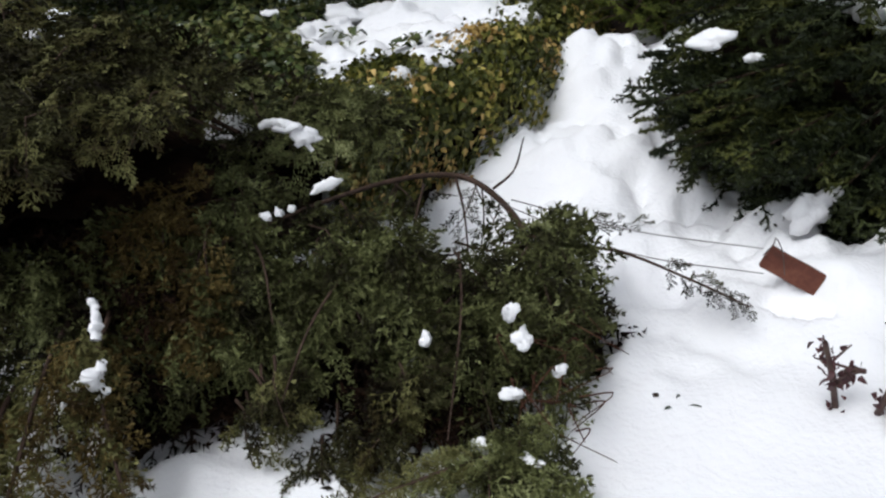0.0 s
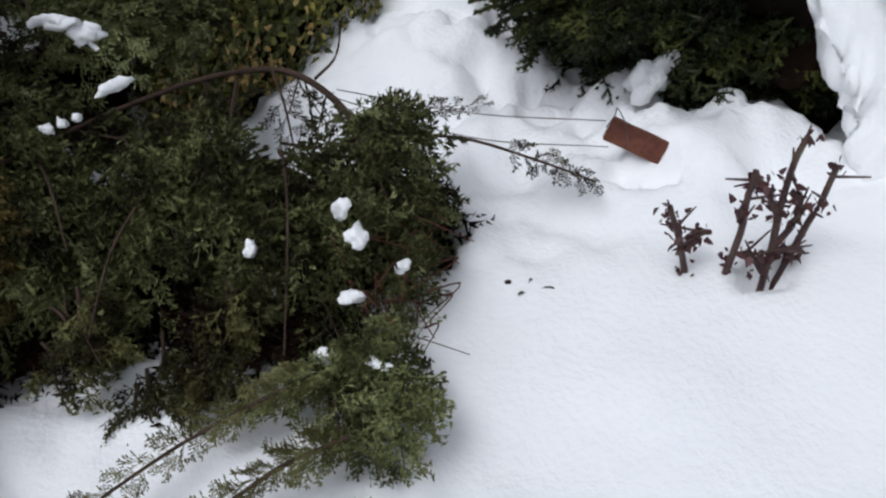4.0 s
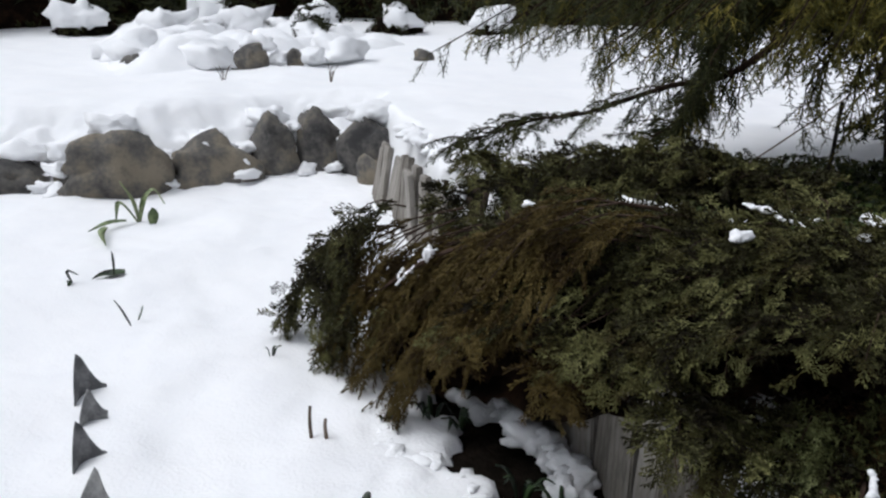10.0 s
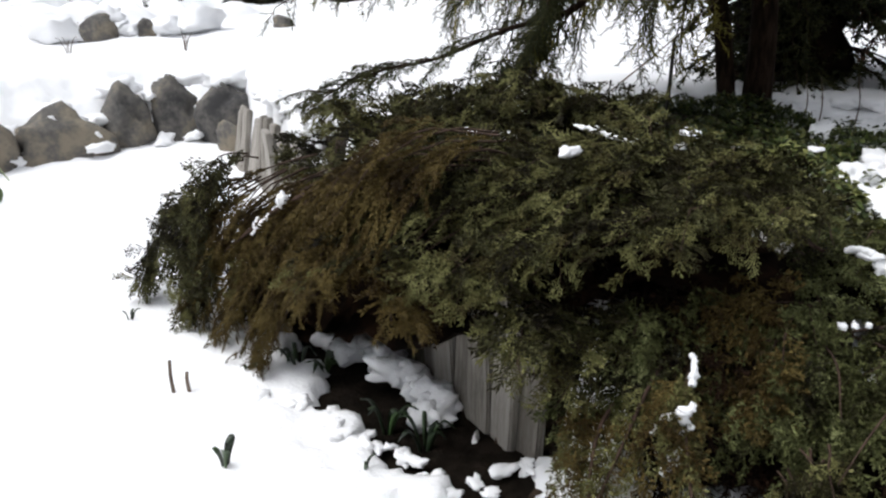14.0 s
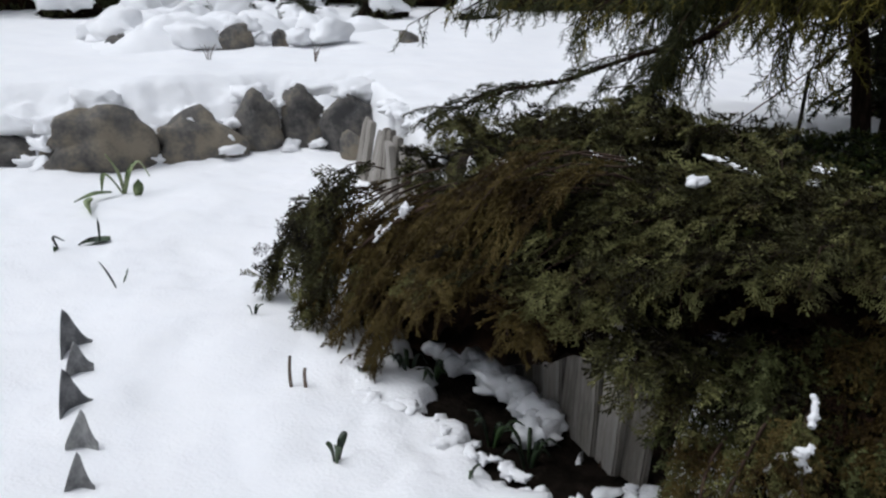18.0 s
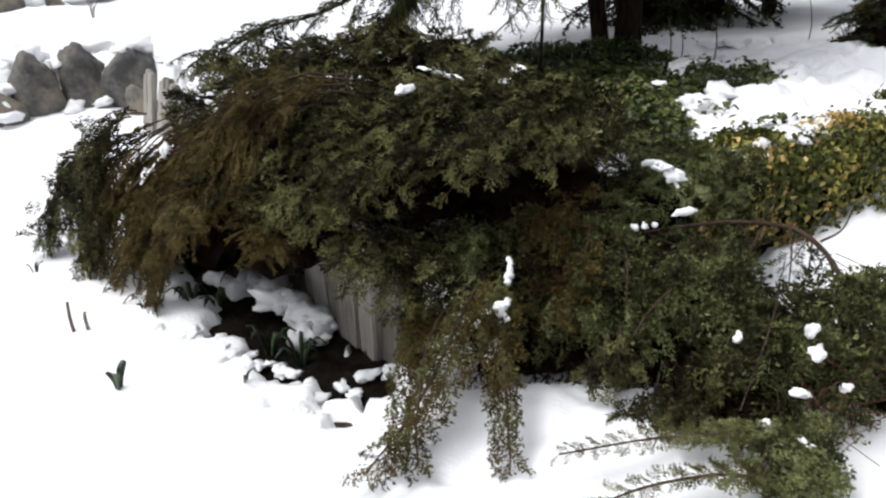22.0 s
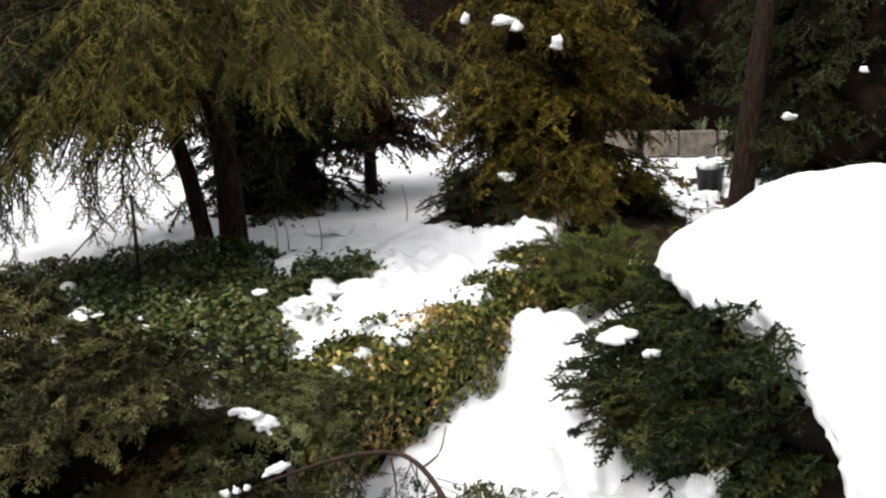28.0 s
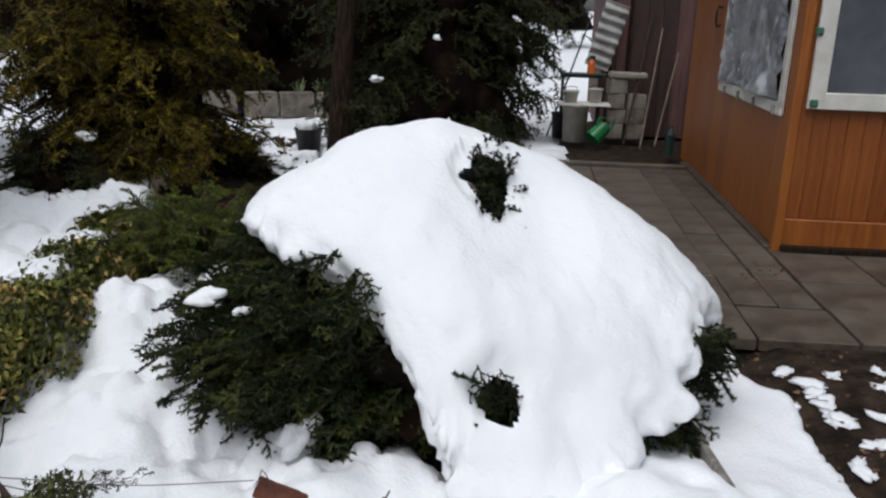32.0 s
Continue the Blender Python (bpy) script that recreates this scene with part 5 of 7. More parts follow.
# ---- trees behind ----
def conifer(name, at, height, radius, mat, templates, size, count, label, seed, low=0.05, droop=0.35, trunk_r=0.07, power=0.8, spacing=0.11, rise=0.1, core=0.58):
    ob = thing(name, at, label, "tree")
    branch("trunk", [(0, 0, 0), (0.02, 0, height * 0.5), (0, 0, height)], [trunk_r, 0.012], BARK, ob)
    rng = np.random.default_rng(seed)
    paths = []
    for _ in range(count):
        h, th = rng.uniform(low, 0.97), rng.uniform(0, 2 * np.pi)
        r = radius * (1 - h) ** power * rng.uniform(0.7, 1.1) * (1 + 0.2 * math.sin(3 * th + 8 * h))
        t = np.linspace(0.1, 1, 7)
        paths.append(np.stack([r * np.cos(th) * t, r * np.sin(th) * t, h * height + rise * t - droop * r * t * t], -1))
    twigs("branchwork", paths, 0.014, 0.003, BARK, ob, 4)
    P, D, S, U = along_boughs(paths, spacing, size, 45, rng, 0.15, 0.25, 0.25)
    foliage("crown", templates, P, D, S, mat, ob, roll=0.5, up=U, seed=seed)
    # Added dark core: blocks light and stands for shade inside the crown.
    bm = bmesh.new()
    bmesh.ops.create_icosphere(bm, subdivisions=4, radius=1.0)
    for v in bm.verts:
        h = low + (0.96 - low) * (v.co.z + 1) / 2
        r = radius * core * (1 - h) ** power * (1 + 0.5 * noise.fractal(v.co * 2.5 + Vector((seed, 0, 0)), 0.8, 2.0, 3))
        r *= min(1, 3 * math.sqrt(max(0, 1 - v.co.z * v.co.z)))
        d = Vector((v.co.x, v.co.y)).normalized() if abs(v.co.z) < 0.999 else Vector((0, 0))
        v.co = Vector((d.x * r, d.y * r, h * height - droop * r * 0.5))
    part("shade_core", bm, DEAD_SHADE, ob, smooth=True)
    return ob


conifer("golden_cypress", (0.98, 6.6, 0.35), 3.8, 1.05, GOLDEN, THUJA_T, 0.24, 340, "golden-green cypress with russet inner foliage", 71, power=0.42, spacing=0.07, core=0.32)
conifer("dark_yew", (4.85, 9.45, 0.05), 4.4, 1.6, DARK_FOLIAGE, THUJA_T, 0.36, 400, "dense dark evergreen beside the paved path", 72, power=0.3, spacing=0.1, core=0.68)
conifer("dark_yew", (-1.4, 6.75, 0.42), 2.8, 1.0, DARK_FOLIAGE, THUJA_T, 0.28, 200, "dark evergreen shrub behind the trunks", 73, power=0.3, low=0.02, core=0.4)
conifer("dark_yew", (2.2, 13.6, 0.2), 5, 1.6, DARK_FOLIAGE, THUJA_T, 0.42, 200, "dark evergreen at the back of the garden", 74, power=0.4, low=0.03, spacing=0.16, core=0.8)
conifer("dark_yew", (5.2, 14.2, 0.2), 5, 1.6, DARK_FOLIAGE, THUJA_T, 0.42, 200, "dark evergreen at the back of the garden", 75, power=0.4, low=0.03, spacing=0.16, core=0.8)
conifer("dark_yew", (3.5, 16, 0.2), 6, 2.2, DARK_FOLIAGE, THUJA_T, 0.55, 200, "dark evergreen at the back of the garden", 76, power=0.4, spacing=0.22, core=0.8)
conifer("small_conifer", (1.9, 7.2, 0.1), 0.5, 0.55, DARK_FOLIAGE, THUJA_T, 0.16, 50, "low dark conifer half buried in patchy snow", 77, power=0.5, spacing=0.06)
conifer("small_conifer", (0.35, 5.75, 0.4), 0.5, 0.5, DARK_FOLIAGE, THUJA_T, 0.16, 50, "low dark conifer below the golden cypress", 78, power=0.5, spacing=0.06)
for i, (at, size) in enumerate((((.6, 5.72, 1.98), (.09, .06, .06)), ((.68, 5.7, 1.93), (.05, .05, .05)), ((.97, 5.68, 1.8), (.06, .05, .07)), ((.6, 5.72, .84), (.08, .06, .05)), ((.32, 5.8, 2.0), (.035, .03, .05)), ((4.3, 8.0, 1.42), (.05, .05, .04)), ((3.7, 8.3, .95), (.09, .08, .06)))):
    clump(at, size, 260 + i, "small clump of snow caught in evergreen foliage", "snow in the evergreens", turn=50 * i)
RUSSET = material("russet_foliage", [(0.0212, 0.0124, 0.0083), (0.053, 0.0283, 0.0183), (0.1238, 0.0637, 0.0399)], 3.0, 0.7, island=0.4, spec=0.1)
conifer("russet_shrub", (-0.62, 7.35, 0.42), 2.9, 0.72, RUSSET, THUJA_T, 0.24, 230, "browned winter foliage beside the dark evergreen", 79, power=0.3, low=0.17, core=0.3)
litter = thing("leaf_litter", (2.4, 7.4, 0.2), "dead leaves, needles and twigs scattered over half-melted snow", "leaf litter")
tagged(litter, kind="stuff")
rng = np.random.default_rng(90)
Q = np.stack([rng.uniform(1.5, 3.7, 900), rng.uniform(5.9, 10.0, 900)], -1)
Q = Q[fbm(Q[:, 0] * 3, Q[:, 1] * 3, 91, 2) > -0.15]
H = np.maximum(snow_z(Q[:, 0], Q[:, 1]), soil_z(Q[:, 0], Q[:, 1])) + 0.012
P = np.concatenate([Q, H[:, None]], 1)
n = len(P)
ang = rng.uniform(0, 2 * np.pi, n)
d = np.stack([np.cos(ang), np.sin(ang), rng.normal(size=n) * 0.15], -1) * rng.uniform(0.03, 0.09, n)[:, None]
w = np.stack([-np.sin(ang), np.cos(ang), rng.normal(size=n) * 0.4], -1) * rng.uniform(0.008, 0.03, n)[:, None]
v = np.stack([P - d, P + w + [0, 0, 0.008], P + d, P - w], 1).reshape(-1, 3) - np.array(litter.location)
put("dead_leaves", mesh_from("dead_leaves", v, [np.arange(4 * n).reshape(n, 4)]), RUSSET, litter, kind="stuff")
stick = []
for a, b in zip(P[:70], rng.uniform(0, 2 * np.pi, 70)):
    e = np.array([math.cos(b), math.sin(b), 0]) * rng.uniform(0.08, 0.3)
    stick.append(bend(local([a - e, a + [0, 0, 0.015], a + e], litter), 6))
twigs("fallen_twigs", stick, 0.006, 0.003, TWIG, litter, 4)
pole = thing("bare_trunk", (3.27, 8.4, 0.0), "bare dark tree trunk leaning slightly", "tree")
branch("trunk", [(0, 0, 0), (.1, .05, 1.2), (.3, .1, 3), (.45, .1, 5)], [0.14, 0.1, 0.08], BARK, pole)

cypress = thing("weeping_cypress", (-1.43, 5.2, 0.42), "old cypress with two trunks and hanging green fronds", "tree")
branch("trunk", [(0.06, 0, -.05), (0.04, 0.05, 0.7), (-0.06, 0.1, 1.5), (-0.1, 0.1, 3.4)], [0.105, 0.075, 0.045], BARK, cypress, 10)
branch("trunk", [(-0.1, -0.05, -.05), (-0.2, 0, 0.55), (-0.3, 0, 1.2), (-0.3, 0.1, 3.0)], [0.065, 0.055, 0.025], BARK, cypress, 10)
rng = np.random.default_rng(81)
low_limb = bend(local([(-1.5, 5.1, 2.0), (-1.75, 4.2, 1.75), (-1.9, 3.65, 1.42), (-2.1, 3.5, 1.24), (-2.4, 3.5, 1.16), (-2.85, 3.45, .98), (-3.2, 3.45, .9), (-3.6, 3.4, .74)], cypress), 40)
side_limb = bend(local([(-2.05, 3.52, 1.27), (-2.15, 3.45, 1.08), (-2.3, 3.35, .86)], cypress), 12)
branch("low_limb", low_limb, [.028, .02, .012, .005], BARK, cypress, 7, "long bare low limb", n=40)
limbs = [bend(local(p, cypress), 20) for p in ([(-1.6, 4.8, 2.0), (-2.05, 3.8, 1.75), (-2.2, 3.5, 1.35), (-2.28, 3.38, .92)], [(-1.5, 5.1, 2.2), (-2.4, 4.8, 1.9), (-2.6, 4.6, 1.3), (-2.65, 4.55, .85)], [(-1.5, 5.1, 2.2), (-2.6, 5.0, 2.0), (-2.95, 4.9, 1.3), (-3.0, 4.85, .78)], [(-1.5, 5.1, 2.2), (-2.1, 4.6, 1.9), (-2.3, 4.35, 1.3), (-2.35, 4.3, .88)], [(-1.5, 5.1, 2.2), (-3.0, 5.0, 2.1), (-3.4, 4.9, 1.5), (-3.5, 4.85, .95)], [(-1.5, 5.1, 2.0), (-1.58, 4.4, 1.7), (-1.6, 4.05, 1.3), (-1.6, 4.0, .95)], [(-1.5, 5.1, 2.0), (-1.7, 4.5, 1.7), (-1.78, 4.15, 1.3), (-1.8, 4.1, .95)])]
for p in list(limbs):
    for k in range(3):
        limbs.append(p + rng.normal(size=p.shape) * 0.02 + rng.normal(size=(1, 3)) * [0.1, 0.1, 0.08] * np.linspace(0, 1, len(p))[:, None])
thick = [limbs[0]] + limbs[7:10]
for _ in range(60):
    end = np.array([rng.uniform(-3.9, -1.3), rng.uniform(3.1, 4.3), rng.uniform(1.22, 1.65)])
    mid = np.array([-1.5, 5.1, 2.2]) * 0.45 + end * 0.55 + [0, 0, 0.25]
    limbs.append(bend(local([(-1.5, 5.1, rng.uniform(1.9, 2.5)), mid, end], cypress), 14))
for _ in range(150):
    th = rng.uniform(0, 2 * np.pi) if _ % 2 else rng.uniform(2.2, 4.6)
    z0, r = rng.uniform(0.95 + 0.25 * math.cos(th), 2.4), rng.uniform(0.7, 2.1)
    t = np.linspace(0.05, 1, 10)
    limbs.append(np.stack([-.12 + r * np.cos(th) * t, r * np.sin(th) * t, z0 + 0.35 * np.sin(t * 2.6) - 0.35 * t * t], -1))
for _ in range(46):
    th, z0, r = rng.uniform(2.5, 4.5), rng.uniform(0.95, 1.35), rng.uniform(1.2, 2.2)
    t = np.linspace(0.05, 1, 10)
    limbs.append(np.stack([-.12 + r * np.cos(th) * t, r * np.sin(th) * t, z0 + 0.3 * np.sin(t * 2.6) - 0.3 * t * t], -1))
for _ in range(30):
    th, z0, r = rng.uniform(4.5, 5.9), rng.uniform(1.2, 1.8), rng.uniform(1.0, 1.9)
    t = np.linspace(0.05, 1, 10)
    limbs.append(np.stack([-.12 + r * np.cos(th) * t, r * np.sin(th) * t, z0 + 0.3 * np.sin(t * 2.6) - 0.3 * t * t], -1))
for _ in range(34):
    end = np.array([rng.uniform(-1.3, .3), rng.uniform(3.8, 4.9), rng.uniform(1.55, 1.95)])
    mid = np.array([-1.45, 5.1, 2.4]) * 0.45 + end * 0.55 + [0, 0, 0.25]
    limbs.append(bend(local([(-1.45, 5.15, rng.uniform(2.1, 2.6)), mid, end], cypress), 14))
twigs("branchwork", limbs, 0.012, 0.003, BARK, cypress, 5)
P, D, S, U = along_boughs(limbs, 0.07, 0.27, 60, rng, 0.2, 1.0, 0.3)
# Shade put into the colour: a darker green for most left-hand fronds.
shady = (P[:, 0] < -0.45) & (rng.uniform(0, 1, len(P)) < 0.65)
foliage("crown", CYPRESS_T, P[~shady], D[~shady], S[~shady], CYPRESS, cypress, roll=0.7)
foliage("crown", CYPRESS_T, P[shady], D[shady], S[shady], CYPRESS_LOW, cypress, "hanging fronds in a darker green for the shaded side", roll=0.7)

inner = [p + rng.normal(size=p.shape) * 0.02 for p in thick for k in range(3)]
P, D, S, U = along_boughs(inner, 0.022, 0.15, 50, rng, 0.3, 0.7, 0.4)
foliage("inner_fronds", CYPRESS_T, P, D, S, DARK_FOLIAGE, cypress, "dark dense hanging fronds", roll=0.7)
sprigs = []
for a in list(low_limb[20:40:2]) + list(low_limb[32:40]) + list(side_limb[3:]):
    for k in range(2):
        d = np.array([-.22 + rng.normal() * .12, rng.normal() * .12, -.02 - rng.uniform(0, .2)])
        sprigs.append(bend([a, a + d * .5 + [0, 0, .03], a + d], 8))
twigs("branchwork", sprigs + [side_limb], .005, .002, BARK, cypress, 4)
P, D, S, U = along_boughs(sprigs + [side_limb], 0.03, 0.1, 50, rng, 0.3, 0.35, 0.2)
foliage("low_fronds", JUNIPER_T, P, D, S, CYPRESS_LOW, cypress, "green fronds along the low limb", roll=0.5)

# ---- far hedge of the garden, and an unseen one added behind the camera ----
def hedge_run(name, pts, at, h, label, seed, n, depth=0.5):
    rng = np.random.default_rng(seed)
    ob = thing(name, at, label, "hedge")
    line = bend(pts, 200)
    t = norm(np.gradient(line, axis=0))
    side = np.stack([t[:, 1], -t[:, 0], 0 * t[:, 0]], -1) * depth * 0.5
    up = np.array([0, 0, 1.0])
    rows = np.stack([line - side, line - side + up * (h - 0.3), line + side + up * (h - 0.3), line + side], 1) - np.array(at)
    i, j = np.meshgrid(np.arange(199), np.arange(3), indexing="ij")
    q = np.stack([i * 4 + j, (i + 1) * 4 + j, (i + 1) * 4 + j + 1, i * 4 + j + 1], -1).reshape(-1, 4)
    # Solid near-black core, added inside to keep light from passing through.
    put("core", mesh_from("core", rows.reshape(-1, 3), [q]), DEAD_SHADE, ob)
    u = rng.uniform(0, 199, n).astype(int)
    P = line[u] + rng.normal(size=(n, 3)) * [0.5, 0.5, 0] + np.stack([0 * u, 0 * u, rng.uniform(0.2, h, n)], -1)
    D = rng.normal(size=(n, 3)) + [0, 0, -0.3]
    foliage("foliage", THUJA_T, local(P, ob), D, 0.9 * rng.uniform(0.6, 1.3, n), DARK_FOLIAGE, ob, seed=seed)


hedge_run("far_hedge", [(-26, -4, 0), (-20.5, 2, 0), (-17.6, 6.6, 0), (-17.6, 10.5, 0), (-15, 13.8, 0), (-10.6, 14.8, 0), (-6, 18, 0), (2, 23, 0), (6.5, 34, 0), (16, 36, 0)], (-15, 12, 0.5), 4.5, "dark evergreen hedge at the end of the garden", 91, 2000)
# Added out of view to cut the low sky light on the plants.
hedge_run("unseen_hedge", [(-26, -4, 0), (-16, -9, 0), (-6, -8, 0), (2, -7.5, 0), (9, -6, 0), (12, -1, 0)], (0, -8, 0), 5.0, "unseen tall hedge added to block low sky light", 92, 1000)

# ---- house and path ----
def box(bm, c, s, rz=0.0, m=None):
    mat = (m or Matrix.Identity(4)) @ pose(*c, 0, 0, rz) @ Matrix.Diagonal((*s, 1))
    return bmesh.ops.create_cube(bm, size=1, matrix=mat)


def box_mesh(name, s, mat, bevel=0.004):
    bm = bmesh.new()
    box(bm, (0, 0, 0), s)
    if bevel:
        bmesh.ops.bevel(bm, geom=bm.edges[:], offset=bevel, segments=1, affect="EDGES")
    me = bpy.data.meshes.new(name)
    bm.to_mesh(me)
    bm.free()
    me.materials.append(mat)
    return me


HEAD = -math.degrees(math.atan2(ALONG[0], ALONG[1]))


def pa(along, across, z=0.0):
    return (J1[0] + along * ALONG[0] + across * ACROSS[0], J1[1] + along * ALONG[1] + across * ACROSS[1], z)


def on_path(ob, along, across, z, rx=0.0, ry=0.0, rz=0.0, base=None):
    """Place ob in the path's own directions: x across, y along."""
    m = pose(*pa(along, across, z), 0, 0, HEAD) @ pose(0, 0, 0, rx, ry, rz)
    ob.matrix_basis = (base.matrix_basis.inverted() @ m) if base else m
    return ob


house = thing("wooden_house", pa(1.78, 0.58, 0.1), "garden house clad in varnished orange-brown boards", "house")
END = 5.42
core = put("wall_core", box_mesh("wall_core", (3.4, END - 1.82, 2.9), SHED), None, house)
on_path(core, (1.82 + END) / 2, 0.62 + 1.7, 1.55, base=house)
wide = 0.345
board = box_mesh("board", (0.022, wide - 0.003, 2.75), PLANK, 0.003)
k = 0
while 1.8 + k * wide < END:
    on_path(put("board", board, None, house), 1.8 + (k + 0.5) * wide, 0.595, 1.5, base=house)
    k += 1
wide = 0.118
front = box_mesh("board", (wide - 0.003, 0.022, 2.5), PLANK, 0.003)
for k in range(26):
    on_path(put("board", front, None, house), 1.795, 0.6 + (k + 0.5) * wide, 1.62, base=house)
on_path(put("corner_post", box_mesh("corner_post", (0.07, 0.07, 2.8), PLANK, 0.008), None, house), 1.785, 0.585, 1.5, base=house)
on_path(put("base_board", box_mesh("base_board", (3.1, 0.04, 0.2), PLANK, 0.008), None, house), 1.765, 2.16, 0.27, base=house)
on_path(put("base_rail", box_mesh("base_rail", (3.1, 0.06, 0.05), BARK, 0.008), None, house), 1.745, 2.16, 0.15, base=house)
on_path(put("roof", box_mesh("roof", (4.2, END - 1.2, 0.12), SHED), None, house), 3.4, 2.3, 3.06, base=house)


def film_sheet(name, w, h, parent, seed):
    """A crinkled plastic sheet, w wide and h high, in the local xz plane."""
    nx, nz = 60, 60
    x, z = np.meshgrid(np.linspace(-w / 2, w / 2, nx), np.linspace(0, h, nz), indexing="ij")
    rim = np.maximum(step(0.25, 0.5, np.abs(x) / w), step(0.3, 0.05, z / h))
    y = 0.014 * fbm(x * 2.5, z * 1.5, seed, 3) + rim * (0.05 * fbm(x * 6, z * 4, seed + 2, 4) + 0.02 * vnoise(x * 19, z * 12, seed + 5))
    y = -0.012 - np.abs(y)
    v = np.stack([x, y, z], -1).reshape(-1, 3)
    i, j = np.meshgrid(np.arange(nx - 1), np.arange(nz - 1), indexing="ij")
    q = np.stack([i * nz + j, (i + 1) * nz + j, (i + 1) * nz + j + 1, i * nz + j + 1], -1).reshape(-1, 4)
    return put(name, mesh_from(name, v, [q]), FILM, parent, "crinkled clear plastic sheet", True)


# Pale greys in the colour stand for snow and sky mirrored in the film.
FILM = material("plastic_film", [(0.16, 0.16, 0.17), (0.27, 0.275, 0.285), (0.5, 0.51, 0.52)], 3.0, 0.12, 0.15, 9.0, spec=0.9)
CLIP = material("green_clip", [(0.03, 0.09, 0.05), (0.06, 0.16, 0.09)], 9.0, 0.4)
IRON = material("dark_iron", [(0.015, 0.013, 0.012), (0.04, 0.035, 0.03)], 9.0, 0.5, metal=0.6)
# window with a plastic sheet, on the long wall
win = new("window")
win.parent = house
on_path(win, 3.0, 0.565, 1.08, rz=-90, base=house)
tagged(win, label="white-framed window covered with crinkled plastic")
for s, at in (((1.98, 0.03, 0.1), (0, 0, 0.04)), ((0.09, 0.03, 1.3), (-0.945, 0, 0.7)), ((0.09, 0.03, 1.3), (0.945, 0, 0.7)), ((1.98, 0.03, 0.09), (0, 0, 1.36))):
    ob = put("frame", box_mesh("frame", s, WHITE, 0.006), None, win)
    ob.location = at
sheet_ob = film_sheet("sheet", 1.8, 1.22, win, 3)
sheet_ob.location = (0, 0.0, 0.1)
for x in (-0.7, -0.2, 0.3, 0.85):
    ob = put("clip", box_mesh("clip", (0.03, 0.025, 0.07), STAKE, 0.005), None, win)
    ob.location = (x, -0.025, 0.02)
# window on the short wall
win = new("window")
win.parent = house
on_path(win, 1.75, 0.645, 1.16, base=house)
tagged(win, label="large window in a broad white frame")
for s, at in (((1.9, 0.04, 0.115), (0.95, 0, 0.055)), ((0.115, 0.04, 1.4), (0.057, -0.003, 0.75)), ((0.115, 0.04, 1.4), (1.84, -0.003, 0.75)), ((1.9, 0.04, 0.115), (0.95, 0, 1.45))):
    ob = put("frame", box_mesh("frame", s, WHITE, 0.006), None, win)
    ob.location = at
ob = put("pane", box_mesh("pane", (1.7, 0.012, 1.3), PANE, 0), None, win)
ob.location = (0.95, 0.012, 0.75)
for x, z in ((0.0, 0.52), (0.035, 0.04)):
    ob = put("clip", box_mesh("clip", (0.05, 0.04, 0.05), CLIP, 0.008), None, win)
    ob.location = (x, -0.03, z)
handle = put("handle", mesh_from("handle", *(lambda t: (t[0], [t[1]]))(tube(bend([(0, 0, 0), (-.05, 0, .0), (-.05, 0, .16), (0, 0, .16)], 14), [0.009, 0.009], 8))), IRON, house, "black iron door handle", True)
on_path(handle, 4.3, 0.58, 1.66, base=house)

# the recessed shed behind the house
shed = thing("shed", pa(7.6, 0.4, 0.05), "weathered brown-pink plank shed behind the house", "shed")
on_path(put("wall_core", box_mesh("wall_core", (3.2, 3.0, 2.7), SHED), None, shed), 9.15, 1.45, 1.4, base=shed)
# Maroon planks, coloured darker still to stand for a shaded recess.
RECESS_MAROON = material("maroon_recess_planks", [(0.02, 0.009, 0.008), (0.045, 0.02, 0.017), (0.07, 0.034, 0.028)], 3.0, 0.7, 0.2, 30.0, stretch=(5, 5, 0.5))
for k in range(16):
    on_path(put("plank", box_mesh("plank", (0.19, 0.025, 2.7), RECESS_MAROON if k in (2, 3, 4) else SHED, 0.004), None, shed), 7.64, -0.14 + 0.2 * k, 1.4, base=shed)
for x in (-0.12, 0.12):
    on_path(put("batten", box_mesh("batten", (0.05, 0.04, 2.7), BARK, 0.004), None, shed), 7.61, x, 1.4, base=shed)

# paving
strip = put("foot_strip", box_mesh("foot_strip", (0.07, 3.4, 0.06), SLAB, 0.006), None)
tagged(on_path(strip, 3.5, 0.548, 0.12), "narrow concrete strip along the foot of the wall", "strip", kind="structure")
kinds = [box_mesh("paving_slab", (w, 0.518, 0.07), SLAB, 0.006) for w in (0.518, 0.25)]
path = tagged(new("paved_path"), "path of worn grey-brown concrete slabs", "path", kind="structure")
path.matrix_basis = pose(*pa(2, 0, 0.0))
R3 = random.Random(4)
for i in range(9):
    for j in range(-3, 7):
        if j >= 1 and i > 3 or i * 0.53 > 4.7:
            continue
        if i > 0 and j == 0:
            for c, o in ((-0.14, 0), (0.12, 1)):
                on_path(put("slab", kinds[1], None, path), 0.265 + 0.53 * i, -0.265 + 0.53 * 1 + c - 0.0, SLAB_Z - 0.035 + R3.uniform(-.006, .006), R3.uniform(-.6, .6), R3.uniform(-.6, .6), base=path)
            on_path(put("slab", kinds[0], None, path), 0.265 + 0.53 * i, -0.265, SLAB_Z - 0.035 + R3.uniform(-.006, .006), R3.uniform(-.6, .6), R3.uniform(-.6, .6), base=path)
            continue
        if i > 0 and j == 1:
            continue
        on_path(put("slab", kinds[0], None, path), 0.265 + 0.53 * i, -0.265 + 0.53 * j, SLAB_Z - 0.035 + R3.uniform(-.006, .006), R3.uniform(-.6, .6), R3.uniform(-.6, .6), base=path)
